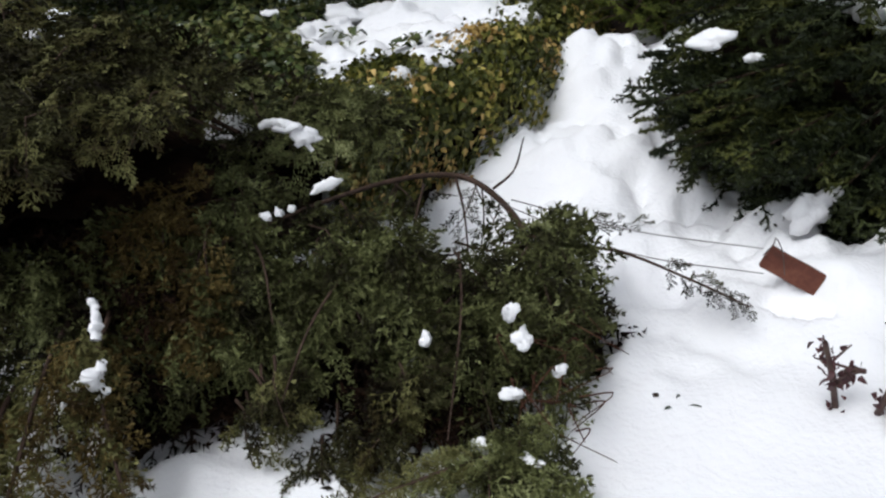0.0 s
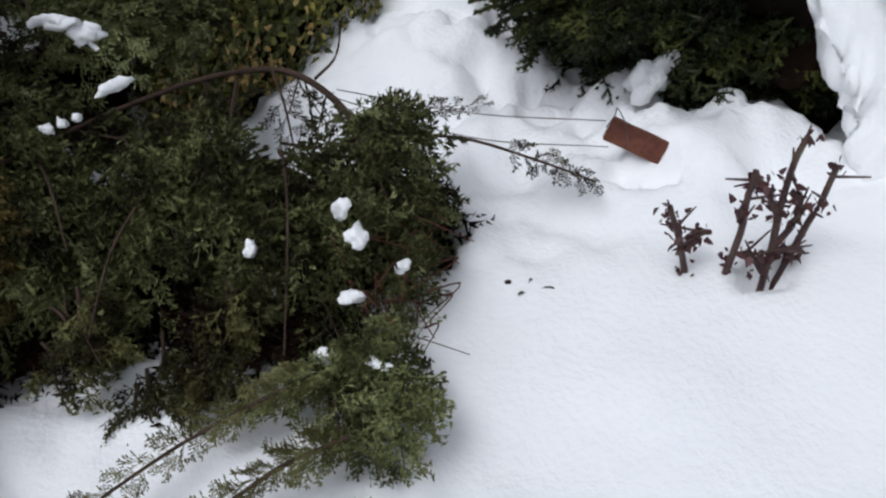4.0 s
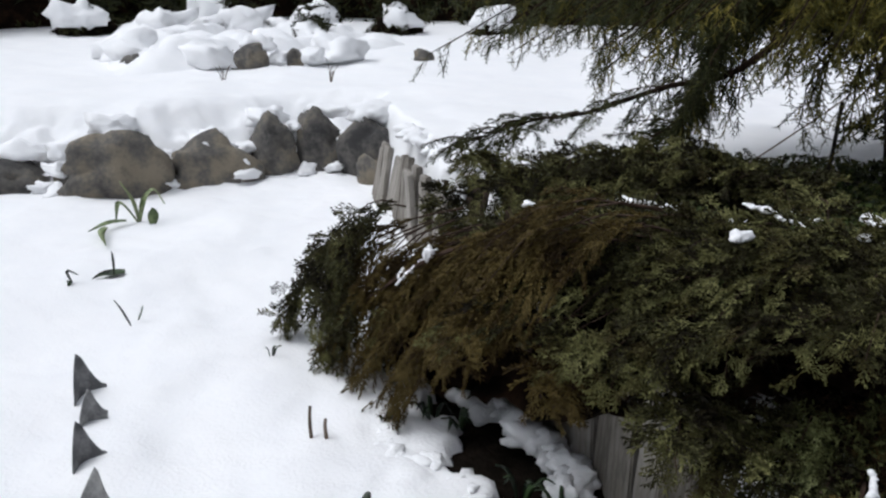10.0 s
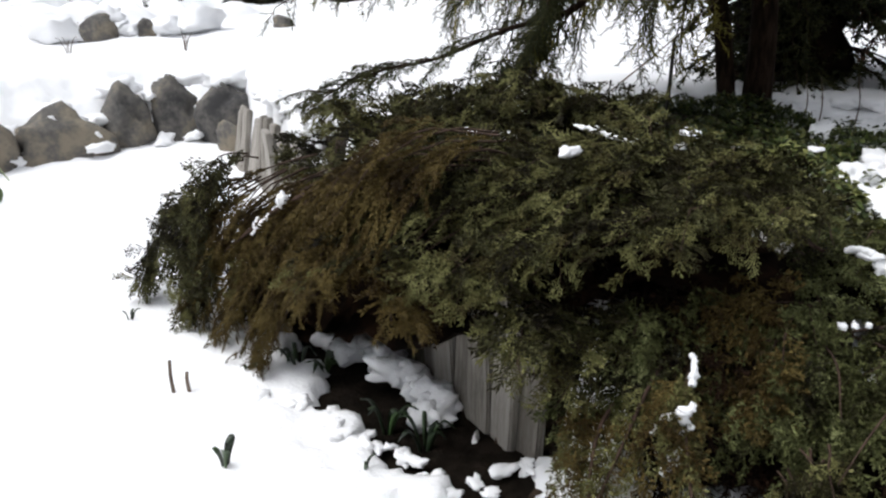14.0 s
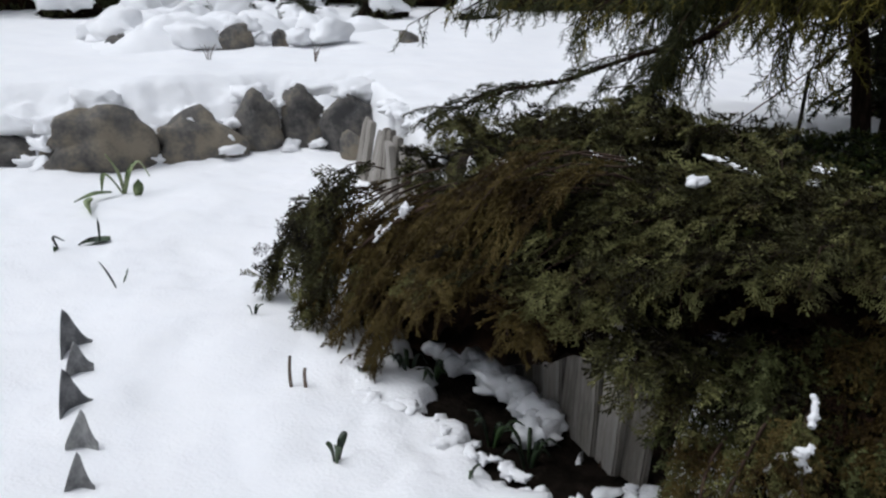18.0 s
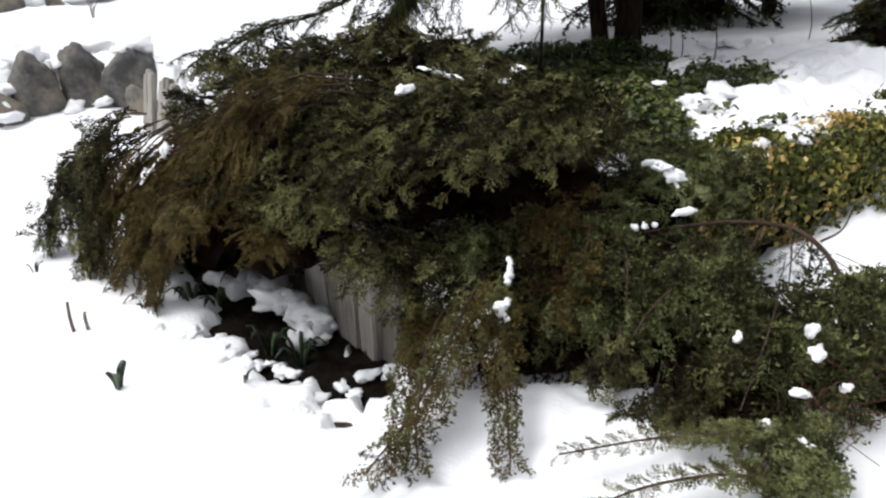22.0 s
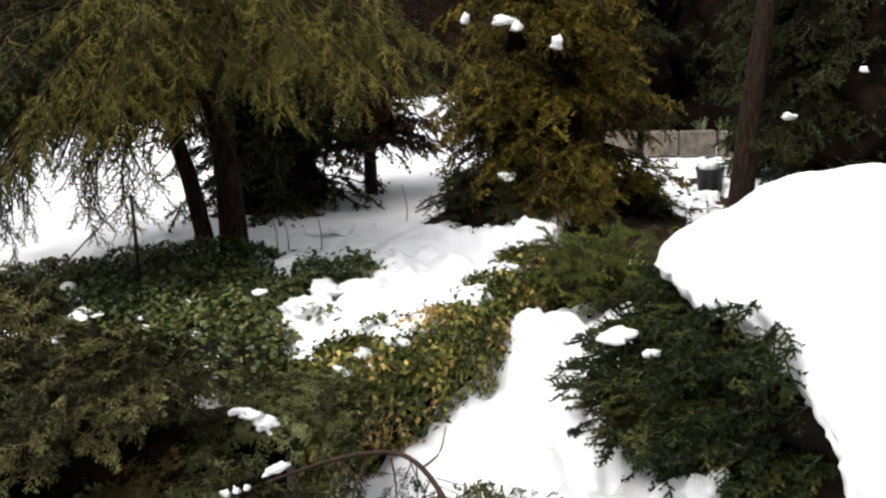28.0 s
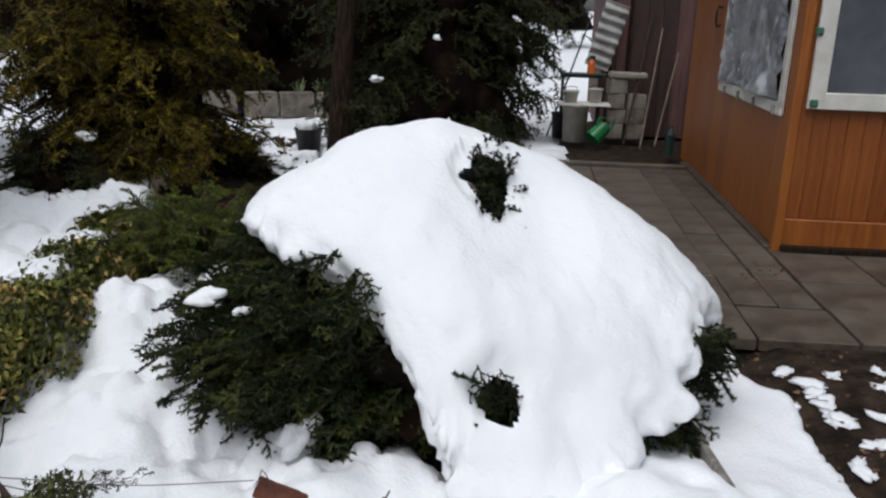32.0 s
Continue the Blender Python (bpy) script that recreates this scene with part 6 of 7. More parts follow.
for j in range(2, 7):
    on_path(put("slab", kinds[0], None, path), 1.325, -0.265 + 0.53 * j, SLAB_Z - 0.035, base=path)
kerb = put("kerb_beam", box_mesh("kerb_beam", (1.5, 0.09, 0.1), SLAB, 0.015), None)
tagged(on_path(kerb, 4.95, -0.15, 0.1), "weathered kerb at the end of the slabs", "kerb")

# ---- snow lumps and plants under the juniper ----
# A much darker soil sheet, laid over the ground under the juniper.
BLACK_SOIL = material("near_black_soil", [(0.004, 0.003, 0.002), (0.009, 0.007, 0.005), (0.018, 0.013, 0.01)], 14.0, 0.95, 1.0, 45.0, spec=0.05)
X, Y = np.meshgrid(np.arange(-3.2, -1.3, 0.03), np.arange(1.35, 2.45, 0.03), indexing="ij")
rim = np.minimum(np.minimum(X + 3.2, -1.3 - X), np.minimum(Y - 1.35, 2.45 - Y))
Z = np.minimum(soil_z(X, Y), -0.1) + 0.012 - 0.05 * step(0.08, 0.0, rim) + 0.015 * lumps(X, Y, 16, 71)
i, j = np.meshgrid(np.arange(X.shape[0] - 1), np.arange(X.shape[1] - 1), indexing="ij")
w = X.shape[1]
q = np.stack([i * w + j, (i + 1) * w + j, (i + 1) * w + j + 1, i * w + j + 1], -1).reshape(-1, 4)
tagged(put("black_soil_bed", mesh_from("black_soil_bed", np.stack([X, Y, Z], -1).reshape(-1, 3), [q]), BLACK_SOIL, None, "", True), "crumbly near-black soil under the juniper", "soil", kind="structure")
R4 = random.Random(17)
ridge = bend([(-2.75, 2.2, 0), (-2.62, 2.25, 0), (-2.51, 2.0, 0), (-2.43, 2.06, 0), (-2.27, 2.02, 0), (-2.12, 1.9, 0), (-1.95, 1.84, 0), (-1.84, 1.76, 0), (-1.9, 1.66, 0)], 30)
for i, (x, y, z) in enumerate(ridge):
    r = R4.uniform(.045, .085)
    clump((x + R4.uniform(-.03, .03), y + R4.uniform(-.03, .03), -.14 + R4.uniform(0, .05)), (r * 1.25, r, r * 1.05), i + 70, "crumbling lump of snow beside bare soil under the juniper", "snow lumps under the juniper", turn=30 * i, rough=.42)

rim_line = bend([(-2.95, 1.85, 0), (-2.73, 1.6, 0), (-2.52, 1.5, 0), (-2.42, 1.54, 0), (-2.3, 1.5, 0), (-2.13, 1.5, 0), (-1.95, 1.46, 0), (-1.8, 1.47, 0), (-1.68, 1.38, 0), (-1.6, 1.35, 0), (-1.48, 1.44, 0), (-1.39, 1.6, 0), (-1.25, 1.6, 0)], 38)
for i, (x, y, z) in enumerate(rim_line):
    r = R4.uniform(.018, .04)
    clump((x + R4.uniform(-.03, .03), y + R4.uniform(-.05, .03), -.135 + R4.uniform(0, .015)), (r * 1.5, r * 1.1, r * .75), i + 400, "crumb of snow at the ragged edge of the snow cover", "snow crumbs by the bare soil", turn=47 * i, rough=.42)

BLADE = material("strap_leaf", [(0.09, 0.13, 0.05), (0.18, 0.24, 0.1), (0.32, 0.37, 0.19)], 12.0, 0.5, random_object=0.4)
DARK_LEAF = material("dark_leaf", [(0.012, 0.02, 0.012), (0.03, 0.05, 0.022), (0.05, 0.09, 0.03)], 12.0, 0.4, random_object=0.4)
DRY = material("dry_stalk", [(0.1, 0.07, 0.05), (0.2, 0.15, 0.11)], 15.0, 0.8, random_object=0.4)
GREY_PLASTIC = material("grey_edging", [(0.1, 0.1, 0.1038), (0.2125, 0.2125, 0.2125), (0.3625, 0.3625, 0.35)], 10.0, 0.5, 0.3, 40.0, random_object=0.3)


def blade(points, w, mat, parent, name="leaf"):
    """A strap leaf with a folded middle along points, thick enough to see edge on."""
    p = bend(points, 10)
    t = norm(np.gradient(p, axis=0))
    s = norm(np.cross(t, [0.3, 0.2, 1.0]))
    up = np.cross(s, t)
    wide = w * np.sin(np.linspace(0.5, np.pi, 10))[:, None] + 0.001
    rows = [p + s * wide / 2, p - up * w * 0.15, p - s * wide / 2, p - up * (w * 0.15 + 0.003)]
    v = np.stack(rows, 1).reshape(-1, 3)
    i, j = np.meshgrid(np.arange(9), np.arange(4), indexing="ij")
    k = (j + 1) % 4
    q = np.stack([i * 4 + j, (i + 1) * 4 + j, (i + 1) * 4 + k, i * 4 + k], -1).reshape(-1, 4)
    return put(name, mesh_from(name, v, [q]), mat, parent, "", True)


def tuft(name, at, label, category, count, height, spread, w, mat, seed, group="", arch=0.0):
    ob = thing(name, at, label, category, group)
    r = random.Random(seed)
    for _ in range(count):
        a, l, sp = r.uniform(0, 6.28), height * r.uniform(0.6, 1.1), spread * r.uniform(0.4, 1.1)
        dx, dy = math.cos(a) * sp, math.sin(a) * sp
        blade([(dx * .1, dy * .1, -.03), (dx * .4, dy * .4, l * .6), (dx * .8, dy * .8, l), (dx * (1 + arch), dy * (1 + arch), l * (1 - arch * .7))], w * r.uniform(.7, 1.1), mat, ob)
    return ob


daffodil = thing("daffodil_clump", (-6.24, 2.59, -.1), "pale green bent daffodil leaves coming through the snow", "plant")
for pts, w in (([(0, 0, -.03), (-.03, -.01, .14), (-.12, -.05, .3)], .05), ([(0, 0, -.03), (.02, .05, .16), (.05, .13, .23), (.07, .2, .1)], .045), ([(0, 0, -.03), (-.02, -.08, .12), (-.03, -.14, .16), (.02, -.2, .02)], .05), ([(0, -.1, .02), (.0, -.24, .04), (.06, -.44, .03)], .05), ([(.06, -.3, .03), (.2, -.42, .04), (.44, -.52, .02)], .05), ([(.14, .03, -.02), (.13, .05, .06), (.12, .06, .11)], .09)):
    blade(pts, w, BLADE, daffodil)
for at, leaves_, text in (((-5.3, 1.8, -.11), (([(.06, .08, .03), (0, 0, .02), (-.02, -.1, .01)], .1), ([(.02, .03, 0), (.01, .04, .1), (-.01, .05, .16)], .02)), "dark wilted leaf lying in a hollow of the snow"), ((-5.32, 1.56, -.11), (([(.0, .02, 0), (-.02, 0, .1), (.02, .05, .07)], .03), ([(0, 0, 0), (.02, -.01, .05), (.03, -.03, .0)], .03)), "dark bent leaf tip in the snow"), ((-4.52, 1.48, -.12), (([(0, .01, 0), (-.03, -.01, .08), (-.07, -.03, .15)], .02), ([(-.04, .08, 0), (-.02, .09, .05), (-.01, .1, .09)], .014)), "two thin dark shoots in the snow")):
    ob = thing("wilted_leaf", at, text, "plant", "shoots in the snow")
    for pts, w in leaves_:
        blade(pts, w, DARK_LEAF, ob)
for i, (x, y, h) in enumerate(((-2.6, 1.79, .15), (-2.0, 1.6, .11), (-1.8, 1.56, .13), (-2.5, 1.85, .1))):
    tuft("dark_sprout", (x, y, -.17), "dark green pointed shoots growing from bare soil", "plant", 7, h, .12, .03, DARK_LEAF, 10 + i, "shoots in the bare soil", .3)
for i, (x, y, h, z) in enumerate(((-2.34, 1.08, .09, -.13), (-2.72, 1.61, .06, -.14), (-1.89, 1.3, .04, -.12), (.54, 1.66, .025, -.02), (-3.6, 1.72, .05, -.12))):
    tuft("green_shoot", (x, y, z + .02), "small dark shoot poking through the snow", "plant", 3, h, .06, .03 if h > .05 else .012, DARK_LEAF, 20 + i, "shoots in the snow")
for i, (x, y) in enumerate(((-2.88, 1.34), (-2.82, 1.37))):
    ob = thing("cut_stalk", (x, y, -.14), "short cut brown stalk standing in the snow", "stalk", "cut stalks")
    branch("stalk", [(0, 0, 0), (-.008, 0, .09), (-.012, .01, .17 - .05 * i)], [.009, .007], DRY, ob, 6, n=6)
for i, (x, y) in enumerate(((-7.59, 5.94), (-9.96, 6.33), (-8.6, 5.2), (-10.4, 8.5))):
    tuft("dry_grass", (x, y, .5), "dry grass sprig sticking out of deep snow", "plant", 7, .2, .12, .012, DRY, 40 + i, "dry sprigs in the snow")
rng = np.random.default_rng(7)
for i, (x, y, r) in enumerate(((-13.4, 7.6, .6), (-12.4, 8.4, .65), (-14.6, 9.4, .8), (-11.4, 9.2, .55), (-12.9, 10.6, .7), (-11.3, 11.2, .6), (-9.9, 12.3, .55), (-15.4, 7.2, .7), (-10.6, 8.4, .45))):
    conifer("snowy_conifer", (x, y, .45), 1.25 * r, .95 * r, DARK_FOLIAGE, THUJA_T, .24, 60, "low evergreen weighed down by snow", 300 + i, power=.4, spacing=.09, core=.75)
    clump((x + .25 * r, y - .2 * r, .5 + .5 * r), (r * .75, r * .6, .62 * r), 90 + i, "thick snow lying on a low evergreen", "snow on far evergreens", turn=35 * i, rough=.4)

# ---- grey edging pieces ----
for i, (x, y, base, high, turn) in enumerate(((-3.97, .95, .17, .19, 98), (-3.76, .85, .12, .12, 78), (-3.44, .66, .15, .17, 95), (-3.17, .53, .12, .13, 48), (-2.91, .38, .1, .13, 55))):
    bm = bmesh.new()
    n, m = 10, 6
    grid = {}
    for face, off in ((0, 0.0), (1, .009)):
        for k in range(n + 1):
            u = k / n
            h = high * ((u / .55) ** .9 if u < .55 else (1 - (u - .55) / .45) ** 1.9)
            for l in range(m + 1):
                v = l / m
                z = -.06 + (h + .06) * v
                grid[face, k, l] = bm.verts.new(((u - .5) * base + .05 * base * v, .3 * base * math.sin(u * math.pi) * (1 - .5 * v) + .25 * max(0, z) + off, z))
    for face in (0, 1):
        for k in range(n):
            for l in range(m):
                bm.faces.new((grid[face, k, l], grid[face, k + 1, l], grid[face, k + 1, l + 1], grid[face, k, l + 1]))
    for k in range(n):
        bm.faces.new((grid[0, k, m], grid[0, k + 1, m], grid[1, k + 1, m], grid[1, k, m]))
    for k in (0, n):
        for l in range(m):
            bm.faces.new((grid[0, k, l], grid[0, k, l + 1], grid[1, k, l + 1], grid[1, k, l]))
    bmesh.ops.recalc_face_normals(bm, faces=bm.faces[:])
    ob = part("edging_tile", bm, GREY_PLASTIC, smooth=True)
    ob.matrix_basis = pose(x, y, -.11, 0, 0, turn)
    tagged(ob, "curved pointed grey edging tile standing out of the snow", "edging tile", "row of edging tiles")

# ---- brick, wires and rose stalks ----
def wire(name, pts, r, label):
    v, f = tube(bend(pts, 24), [r, r], 5)
    return tagged(put(name, mesh_from(name, v, [f]), WIRE, None, "", True), label, "wire")


WIRE = material("rusty_wire", [(0.06, 0.045, 0.04), (0.14, 0.11, 0.1)], 30.0, 0.6, metal=0.5)
bm = bmesh.new()
bmesh.ops.create_cube(bm, size=1, matrix=Matrix.Diagonal((.18, .02, .072, 1)))
bmesh.ops.bevel(bm, geom=bm.edges[:], offset=.003, segments=1, affect="EDGES")
bmesh.ops.subdivide_edges(bm, edges=bm.edges[:], cuts=2, use_grid_fill=True)
for v in bm.verts:
    v.co += Vector(noise.noise_vector(v.co * 30)) * .003
ob = part("brick", bm, RUST)
ob.matrix_basis = pose(.965, 2.06, .16, -14, 26, -20)
tagged(ob, "thin red-brown brick slip tied to wires over the snow", "brick")
wire("wire", [(.14, 2.07, .43), (.5, 2.09, .3), (.885, 2.1, .215)], .0016, "thin slack wire strung from the arched branch to the brick")
wire("wire", [(.1, 2.08, .42), (.48, 2.05, .25), (.89, 2.08, .14)], .0016, "thin slack wire strung from the arched branch to the brick")
wire("wire_tie", [(.88, 2.08, .205), (.9, 2.07, .245), (.91, 2.08, .26), (.93, 2.07, .22), (.94, 2.05, .15)], .0018, "twisted wire end round the brick")

THORN = material("rose_stem", [(0.03, 0.012, 0.013), (0.065, 0.03, 0.026), (0.09, 0.065, 0.04)], 20.0, 0.6)
RED_LEAF = material("frosted_rose_leaf", [(0.035, 0.01, 0.012), (0.08, 0.022, 0.022)], 20.0, 0.6, island=0.4)


def rose(at, stems, label, seed):
    ob = thing("rose_bush", at, label, "shrub", "cut back roses")
    r = np.random.default_rng(seed)
    for pts in stems:
        branch("stem", pts, [.009, .007], THORN, ob, 6, n=10)
        p = bend(pts, 12)
        spots = r.integers(2, 12, 5)
        c = 34
        q = p[r.choice(spots, c)] + r.normal(size=(c, 3)) * .015
        leaves("leaves", q, r.normal(size=(c, 3)), r.uniform(.012, .026, c), RED_LEAF, ob, seed)
        for k in (5, 8, 10):
            d = r.normal(size=3) * [.05, .05, .02] + [0, 0, .03]
            branch("shoot", [p[k], p[k] + d * .6, p[k] + d], [.004, .002], THORN, ob, 5, n=5)
    return ob


rose((.93, 1.6, .0), [[(0, 0, 0), (-.03, 0, .12), (-.07, 0, .24)], [(-.01, 0, .1), (.0, 0, .15), (.045, 0, .145)]], "short cut rose stem with withered red leaves in the snow", 5)
rose((1.09, 1.53, -.05), [[(0, 0, 0), (.01, 0, .18), (.01, 0, .3), (.02, 0, .41), (.04, 0, .47)], [(-.1, .03, 0), (-.08, 0, .23), (-.08, 0, .31), (-.07, 0, .4)], [(.01, 0, .2), (.0, 0, .28), (-.07, 0, .39)], [(.05, .03, 0), (.09, 0, .23), (.11, 0, .28), (.13, 0, .38)], [(.01, 0, .17), (.06, 0, .25), (.05, 0, .32)], [(0, 0, .1), (-.04, -.01, .16), (-.07, -.01, .18)], [(0, 0, .12), (.03, -.01, .17), (.06, -.01, .165)]], "cut back rose bush with dark red stems in the snow", 6)
clod = put("clod", clump_mesh("clod", (.012, .012, .012), 111), SOIL, None, "", True)
clod.matrix_basis = pose(.49, 1.7, .01)
tagged(clod, "tiny dark clod lying on the snow", "clod")

# ---- rod and stalks on the raised bed ----
ob = thing("metal_rod", (-1.8, 4.5, .4), "thin dark rod with a stick leaning on its top", "rod")
branch("rod", [(0, 0, 0), (.02, 0, .3), (.03, 0, .62)], [.012, .012], IRON, ob, 8, n=6)
branch("stick", [(-.55, -.05, .1), (0, 0, .6), (.4, .1, 1.0)], [.006, .004], DRY, ob, 6, n=10)
for i, (x, y) in enumerate(((-.95, 5.0), (-.75, 5.15), (-1.05, 5.1), (-.2, 6.0), (.2, 5.9))):
    ob = thing("dry_stalk", (x, y, .45), "dry brown stalk standing in the snow", "stalk", "dry stalks by the trunks")
    branch("stalk", [(0, 0, 0), (.01, 0, .15), (-.02, 0, .32)], [.005, .003], DRY, ob, 5, n=6)

# ---- at the back: blocks, bucket, heaps ----
BLOCK = material("old_block", [(0.1, 0.085, 0.07), (0.2, 0.17, 0.14), (0.27, 0.24, 0.2)], 6.0, 0.85, 0.6, 30.0, random_object=0.3)
for i, (x, y, w, t) in enumerate(((3.25, 11.9, .45, 4), (3.75, 11.75, .5, -5), (4.3, 11.6, .52, 3), (2.7, 12.2, .45, 10))):
    ob = put("concrete_block", box_mesh("concrete_block", (w, .25, .36), BLOCK, .015), None)
    ob.matrix_basis = pose(x, y, .28, 0, 0, t)
    tagged(ob, "old grey-brown building block at the edge of a bed", "block", "blocks edging the bed")
for i, (x, y) in enumerate(((3.9, 12.1), (4.2, 12.0))):
    tuft("green_tuft", (x, y, .3), "fresh green grass tuft behind the blocks", "plant", 14, .3, .15, .02, BLADE, 60 + i)


def vessel(name, at, r0, r1, h, mat, label, category, seed=0, rim=True):
    """An open bucket or pot with a wall of its own thickness."""
    ob = thing(name, at, label, category)
    prof = [(0.0, .0), (r0, .0), (r1, h), (r1 + .012, h), (r1 + .012, h + .015), (r1 - .008, h + .015), (r0 - .01, .02), (0.0, .02)]
    n = 24
    v = np.array([(r * math.cos(a), r * math.sin(a), z) for r, z in prof for a in np.arange(n) * 2 * math.pi / n])
    i, j = np.meshgrid(np.arange(len(prof) - 1), np.arange(n), indexing="ij")
    k = (j + 1) % n
    q = np.stack([i * n + j, i * n + k, (i + 1) * n + k, (i + 1) * n + j], -1).reshape(-1, 4)
    put("body", mesh_from("body", v, [q]), mat, ob, "", True)
    v, f = tube(bend([(-r1, 0, h), (-r1 * .7, 0, h + r1 * .6), (r1 * .7, 0, h + r1 * .6), (r1, 0, h)], 14), [.004, .004], 5)
    if rim:
        put("bail", mesh_from("bail", v, [f]), IRON, ob, "", True)
    return ob


BLACK_PLASTIC = material("black_plastic", [(0.008, 0.008, 0.009), (0.02, 0.02, 0.022)], 9.0, 0.45)
PALE_PLASTIC = material("pale_plastic", [(0.36, 0.34, 0.3), (0.5, 0.48, 0.44)], 7.0, 0.5)
vessel("bucket", (3.15, 9.1, 0.05), .13, .16, .26, BLACK_PLASTIC, "black bucket filled with snow", "bucket")
clump((3.15, 9.1, .33), (.15, .15, .09), 120, "snow heaped in the black bucket")

# ---- clutter by the shed ----
def at_path(along, across, z):
    return pa(along, across, z)


GREEN_PLASTIC = material("green_plastic", [(0.01, 0.12, 0.03), (0.02, 0.22, 0.06)], 6.0, 0.35)
DARK_GREEN = material("dark_green_paint", [(0.01, 0.03, 0.022), (0.02, 0.05, 0.04)], 6.0, 0.5)
ORANGE = material("orange_plastic", [(0.5, 0.1, 0.015), (0.65, 0.17, 0.03)], 8.0, 0.35)
vessel("tub", at_path(6.7, -.6, .1), .15, .17, .46, PALE_PLASTIC, "tall pale plastic tub under a board", "tub", rim=False)
vessel("bucket", at_path(6.95, -.78, .1), .1, .12, .32, BLACK_PLASTIC, "dark bucket beside the pale tub", "bucket")
top = put("board", box_mesh("board", (.66, .36, .025), WHITE, .004), None)
tagged(on_path(top, 6.7, -.5, .588), "white board laid over the tub as a table", "board")
vessel("pail", at_path(6.68, -.68, .601), .08, .1, .14, PALE_PLASTIC, "small pale pail on the board", "pail")
vessel("pail", at_path(6.72, -.36, .601), .075, .09, .17, PALE_PLASTIC, "small pale pail on the board", "pail")
crate = thing("crate_frame", at_path(6.98, -.5, .1), "dark green frame behind the tub", "frame")
for s, at in (((.04, .04, .82), (-.28, 0, .41)), ((.04, .04, .82), (.2, 0, .41)), ((.56, .05, .04), (-.04, 0, .82)), ((.56, .2, .03), (-.04, 0, .45))):
    on_path(put("bar", box_mesh("bar", s, DARK_GREEN, .004), None, crate), 6.98, -.5 + at[0], .1 + at[2], base=crate)
spray = thing("spray_bottle", at_path(6.95, -.42, .96), "orange spray bottle with a black head", "bottle")
bm = bmesh.new()
bmesh.ops.create_cone(bm, cap_ends=True, segments=20, radius1=.055, radius2=.05, depth=.13, matrix=pose(0, 0, .065))
bmesh.ops.create_cone(bm, cap_ends=True, segments=20, radius1=.05, radius2=.02, depth=.05, matrix=pose(0, 0, .155))
part("body", bm, ORANGE, spray, smooth=False)
bm = bmesh.new()
box(bm, (0.01, 0, .21), (.07, .025, .035))
box(bm, (0.035, 0, .185), (.012, .015, .04))
part("head", bm, BLACK_PLASTIC, spray, "black spray head")
shelf = put("ledge", box_mesh("ledge", (.6, .22, .02), DARK_GREEN, .003), None, crate)
on_path(shelf, 6.96, -.52, .95, base=crate)
can = thing("watering_can", at_path(6.55, -.3, .1), "green plastic watering can lying tilted", "watering can")
bm = bmesh.new()
bmesh.ops.create_cone(bm, cap_ends=True, segments=24, radius1=.11, radius2=.09, depth=.24, matrix=pose(0, 0, .14, 0, 50, 0))
part("body", bm, GREEN_PLASTIC, can)
v, f = tube(bend([(.1, 0, .1), (.2, 0, .2), (.24, 0, .3)], 12), [.022, .016], 10)
put("spout", mesh_from("spout", v, [f]), GREEN_PLASTIC, can, "", True)
v, f = tube(bend([(-.05, 0, .2), (0, 0, .33), (.12, 0, .3), (.14, 0, .2)], 14), [.012, .012], 8)
put("handle", mesh_from("handle", v, [f]), GREEN_PLASTIC, can, "", True)
bottle = thing("plastic_bottle", at_path(5.9, .5, .1), "green plastic bottle standing by the wall", "bottle")
bm = bmesh.new()
bmesh.ops.create_cone(bm, cap_ends=True, segments=20, radius1=.055, radius2=.055, depth=.25, matrix=pose(0, 0, .125))
bmesh.ops.create_cone(bm, cap_ends=True, segments=20, radius1=.055, radius2=.016, depth=.08, matrix=pose(0, 0, .29))
bmesh.ops.create_cone(bm, cap_ends=True, segments=12, radius1=.018, radius2=.018, depth=.03, matrix=pose(0, 0, .345))
part("body", bm, DARK_GREEN, bottle)
for k, (al, ac, z) in enumerate(((7.1, -.05, .2), (7.12, -.03, .4), (7.1, -.06, .6), (7.1, .22, .2), (7.1, .2, .4), (7.12, .21, .6), (7.1, -.05, .8))):
    ob = put("grey_block", box_mesh("grey_block", (.24, .2, .2), BLOCK, .012), None)
    tagged(on_path(ob, al, ac, z, rz=4 * k - 6), "grey concrete block stacked against the shed", "block", "blocks stacked by the shed")
ob = put("tray", box_mesh("tray", (.5, .25, .08), BLOCK, .02), None)
tagged(on_path(ob, 7.1, .08, .94), "old grey tray on the stacked blocks", "tray")
for k, (a0, c0, a1, c1, z1, r, mat) in enumerate(((6.6, .04, 7.5, .39, 1.66, .015, TWIG), (6.25, .2, 7.5, .54, 1.45, .014, DRY), (6.5, .42, 7.5, .78, 1.13, .014, DRY), (7.0, -.95, 7.5, -.43, 1.57, .012, IRON))):
    v, f = tube(np.array([pa(a0, c0, .1), pa((a0 + a1) / 2, (c0 + c1) / 2, .1 + z1 / 2), pa(a1, c1, .1 + z1)]), [r, r], 8)
    tagged(put("tool_handle", mesh_from("tool_handle", v, [f]), mat, None, "", True), "long wooden tool handle leaning on the shed", "handle", "tool handles by the shed")
FIBRE = material("weathered_fibre_cement", [(0.24, 0.23, 0.21), (0.36, 0.35, 0.33), (0.44, 0.43, 0.4)], 6.0, 0.85, 0.4, 40.0)
nx = 8
u, w = np.meshgrid(np.linspace(-.17, .17, nx), np.linspace(0, 1.1, 60), indexing="ij")
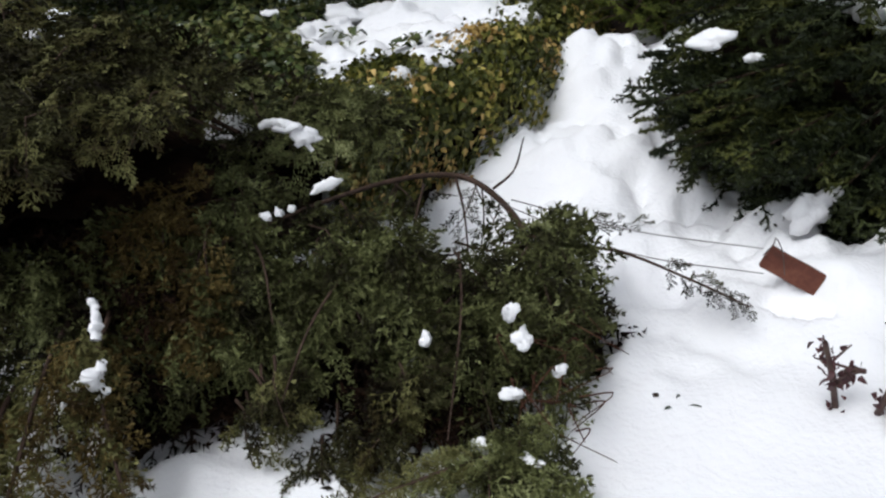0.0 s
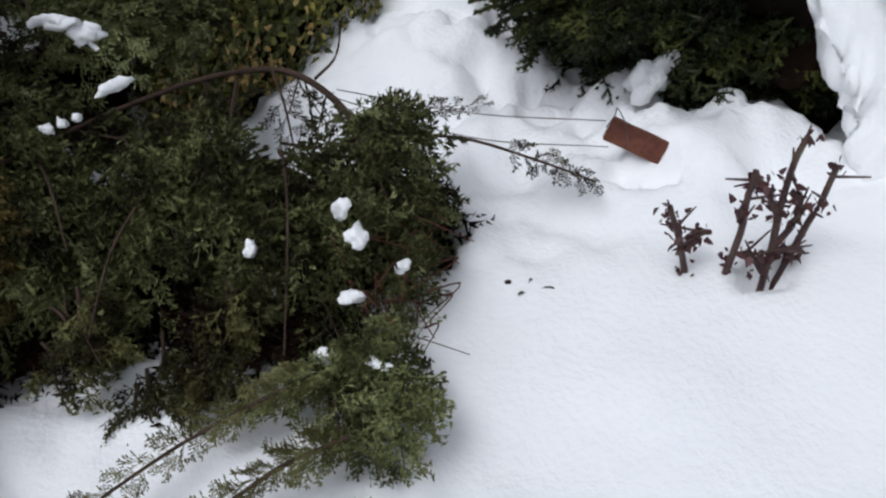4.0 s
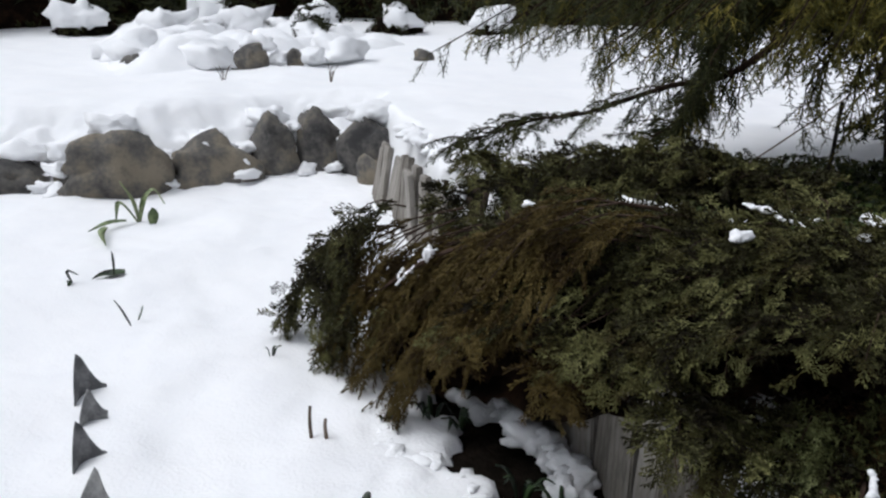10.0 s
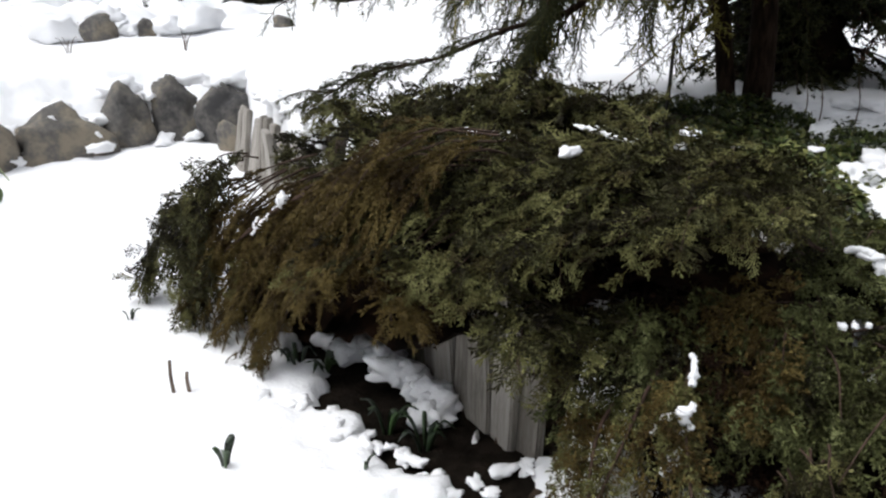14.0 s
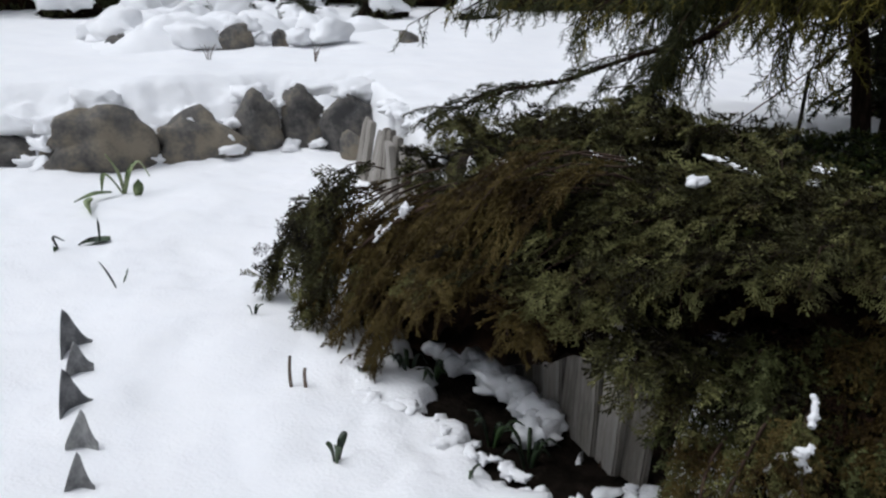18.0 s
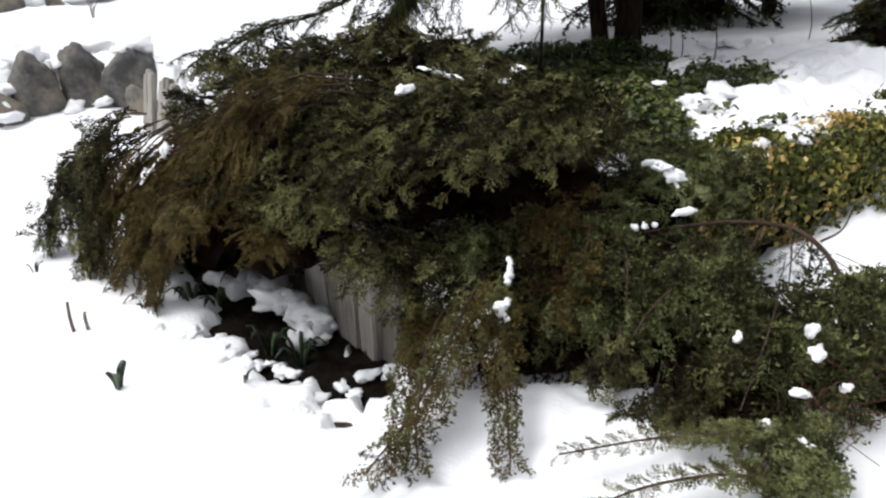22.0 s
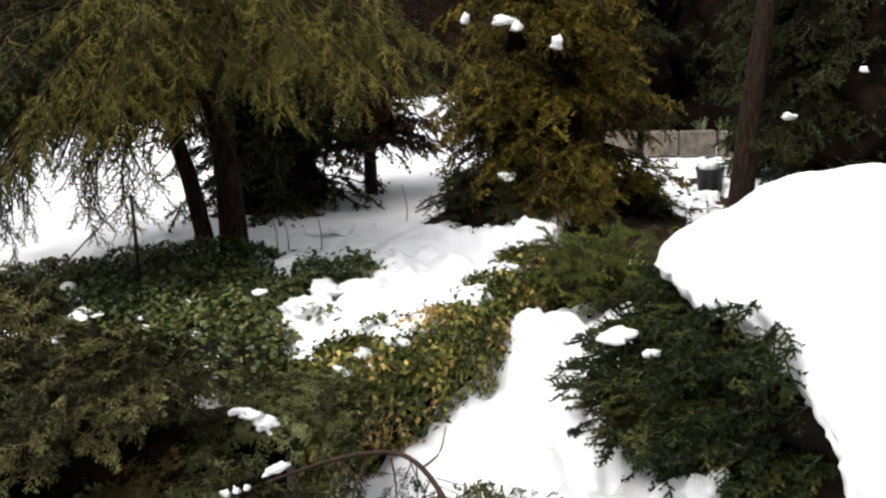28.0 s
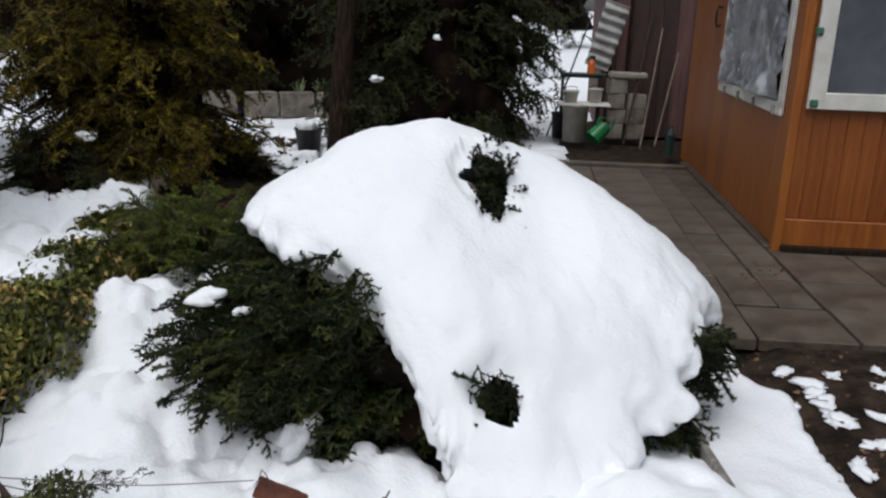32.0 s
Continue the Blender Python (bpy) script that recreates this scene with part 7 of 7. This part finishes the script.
v = np.stack([u, .026 * np.sin(w * 2 * np.pi / .17), w * .8], -1).reshape(-1, 3)
i, j = np.meshgrid(np.arange(nx - 1), np.arange(59), indexing="ij")
q = np.stack([i * 60 + j, (i + 1) * 60 + j, (i + 1) * 60 + j + 1, i * 60 + j + 1], -1).reshape(-1, 4)
ob = put("corrugated_sheet", mesh_from("corrugated_sheet", v, [q]), FIBRE, None, "", True)
ob.modifiers.new("thickness", "SOLIDIFY").thickness = .006
tagged(on_path(ob, 7.22, -.33, 1.02, -6, 17, 8), "grey corrugated roofing sheet leaning on the shed", "sheet")

# ---- edging board, litter and the mud before the slabs ----
ob = put("edging_board", box_mesh("edging_board", (.03, .75, .16), STAKE, .005), None)
ob.matrix_basis = pose(2.6, 1.82, .08, 0, 4, -24)
tagged(ob, "grey edging board beside the spruce bed", "board")
R5 = random.Random(23)
for i in range(46):
    al, ac = ((R5.gauss(-.55, .18), R5.gauss(.55, .3)) if i % 2 else (R5.gauss(-.75, .22), R5.gauss(.12, .06))) if i < 34 else (R5.uniform(.5, 3.4), R5.gauss(-.62, .08))
    r = R5.uniform(.02, .055)
    x, y, z = pa(al, ac)
    z = SLAB_Z if al > 0 else float(soil_z(np.array(x), np.array(y)))
    clump((x, y, z + .004), (r * 1.5, r, r * .35), 500 + i, "thin melting scrap of snow on wet ground", "scraps of melting snow", turn=67 * i, rough=.5)
LITTER = material("leaf_litter", [(0.04, 0.016, 0.008), (0.1, 0.04, 0.02), (0.16, 0.085, 0.035)], 9.0, 0.7, island=0.6)
rng = np.random.default_rng(33)
Q = []
while len(Q) < 220:
    al, ac = rng.uniform(-1.3, .05), rng.uniform(-.6, 1.2)
    Q.append(pa(al, ac, float(soil_z(*[np.array(k) for k in pa(al, ac)[:2]])) + .012))
for _ in range(60):
    Q.append(pa(1.1 + rng.normal() * .2, .3 + rng.normal() * .12, SLAB_Z + .006))
litter = tagged(new("leaf_litter"), "wet brown leaves and crumbs on bare ground", "litter")
leaves("fallen_leaves", np.array(Q), np.tile([0, 0, 1.0], (len(Q), 1)), rng.uniform(.012, .032, len(Q)), LITTER, litter, 34, 0.0)

# ---- the slope beyond the path ----
for i, (x, y, r) in enumerate(((10.3, 15.8, .3), (9.2, 14.6, .28), (10.2, 17.2, .34), (11.3, 18.6, .3), (9.6, 16.2, .22), (12.6, 18.9, .45), (11.5, 17.6, .4), (11.9, 19.6, .4), (13.5, 20.4, .5), (13.9, 23.2, .5), (16.0, 25, .7), (17.5, 28.5, .9))):
    conifer("snowy_conifer", (x, y, .2 + .02 * y), .9 * r, r, DARK_FOLIAGE, THUJA_T, .22, 40, "low evergreen weighed down by snow", 320 + i, power=.5, spacing=.1)
    clump((x + .1, y - .1, .2 + .012 * np.hypot(x, y) + .5 * r), (r * .75, r * .7, .6 * r), 190 + i, "thick snow lying on a low evergreen", "snow on far evergreens")
for i, (x, y, h) in enumerate(((6.5, 31, 7), (9.5, 29, 6.5), (18.5, 30, 8), (21.5, 32, 7.5))):
    conifer("dark_yew", (x, y, .5), h, 2.4, DARK_FOLIAGE, THUJA_T, .6, 90, "tall dark evergreen closing the view", 340 + i, power=.4, spacing=.25)
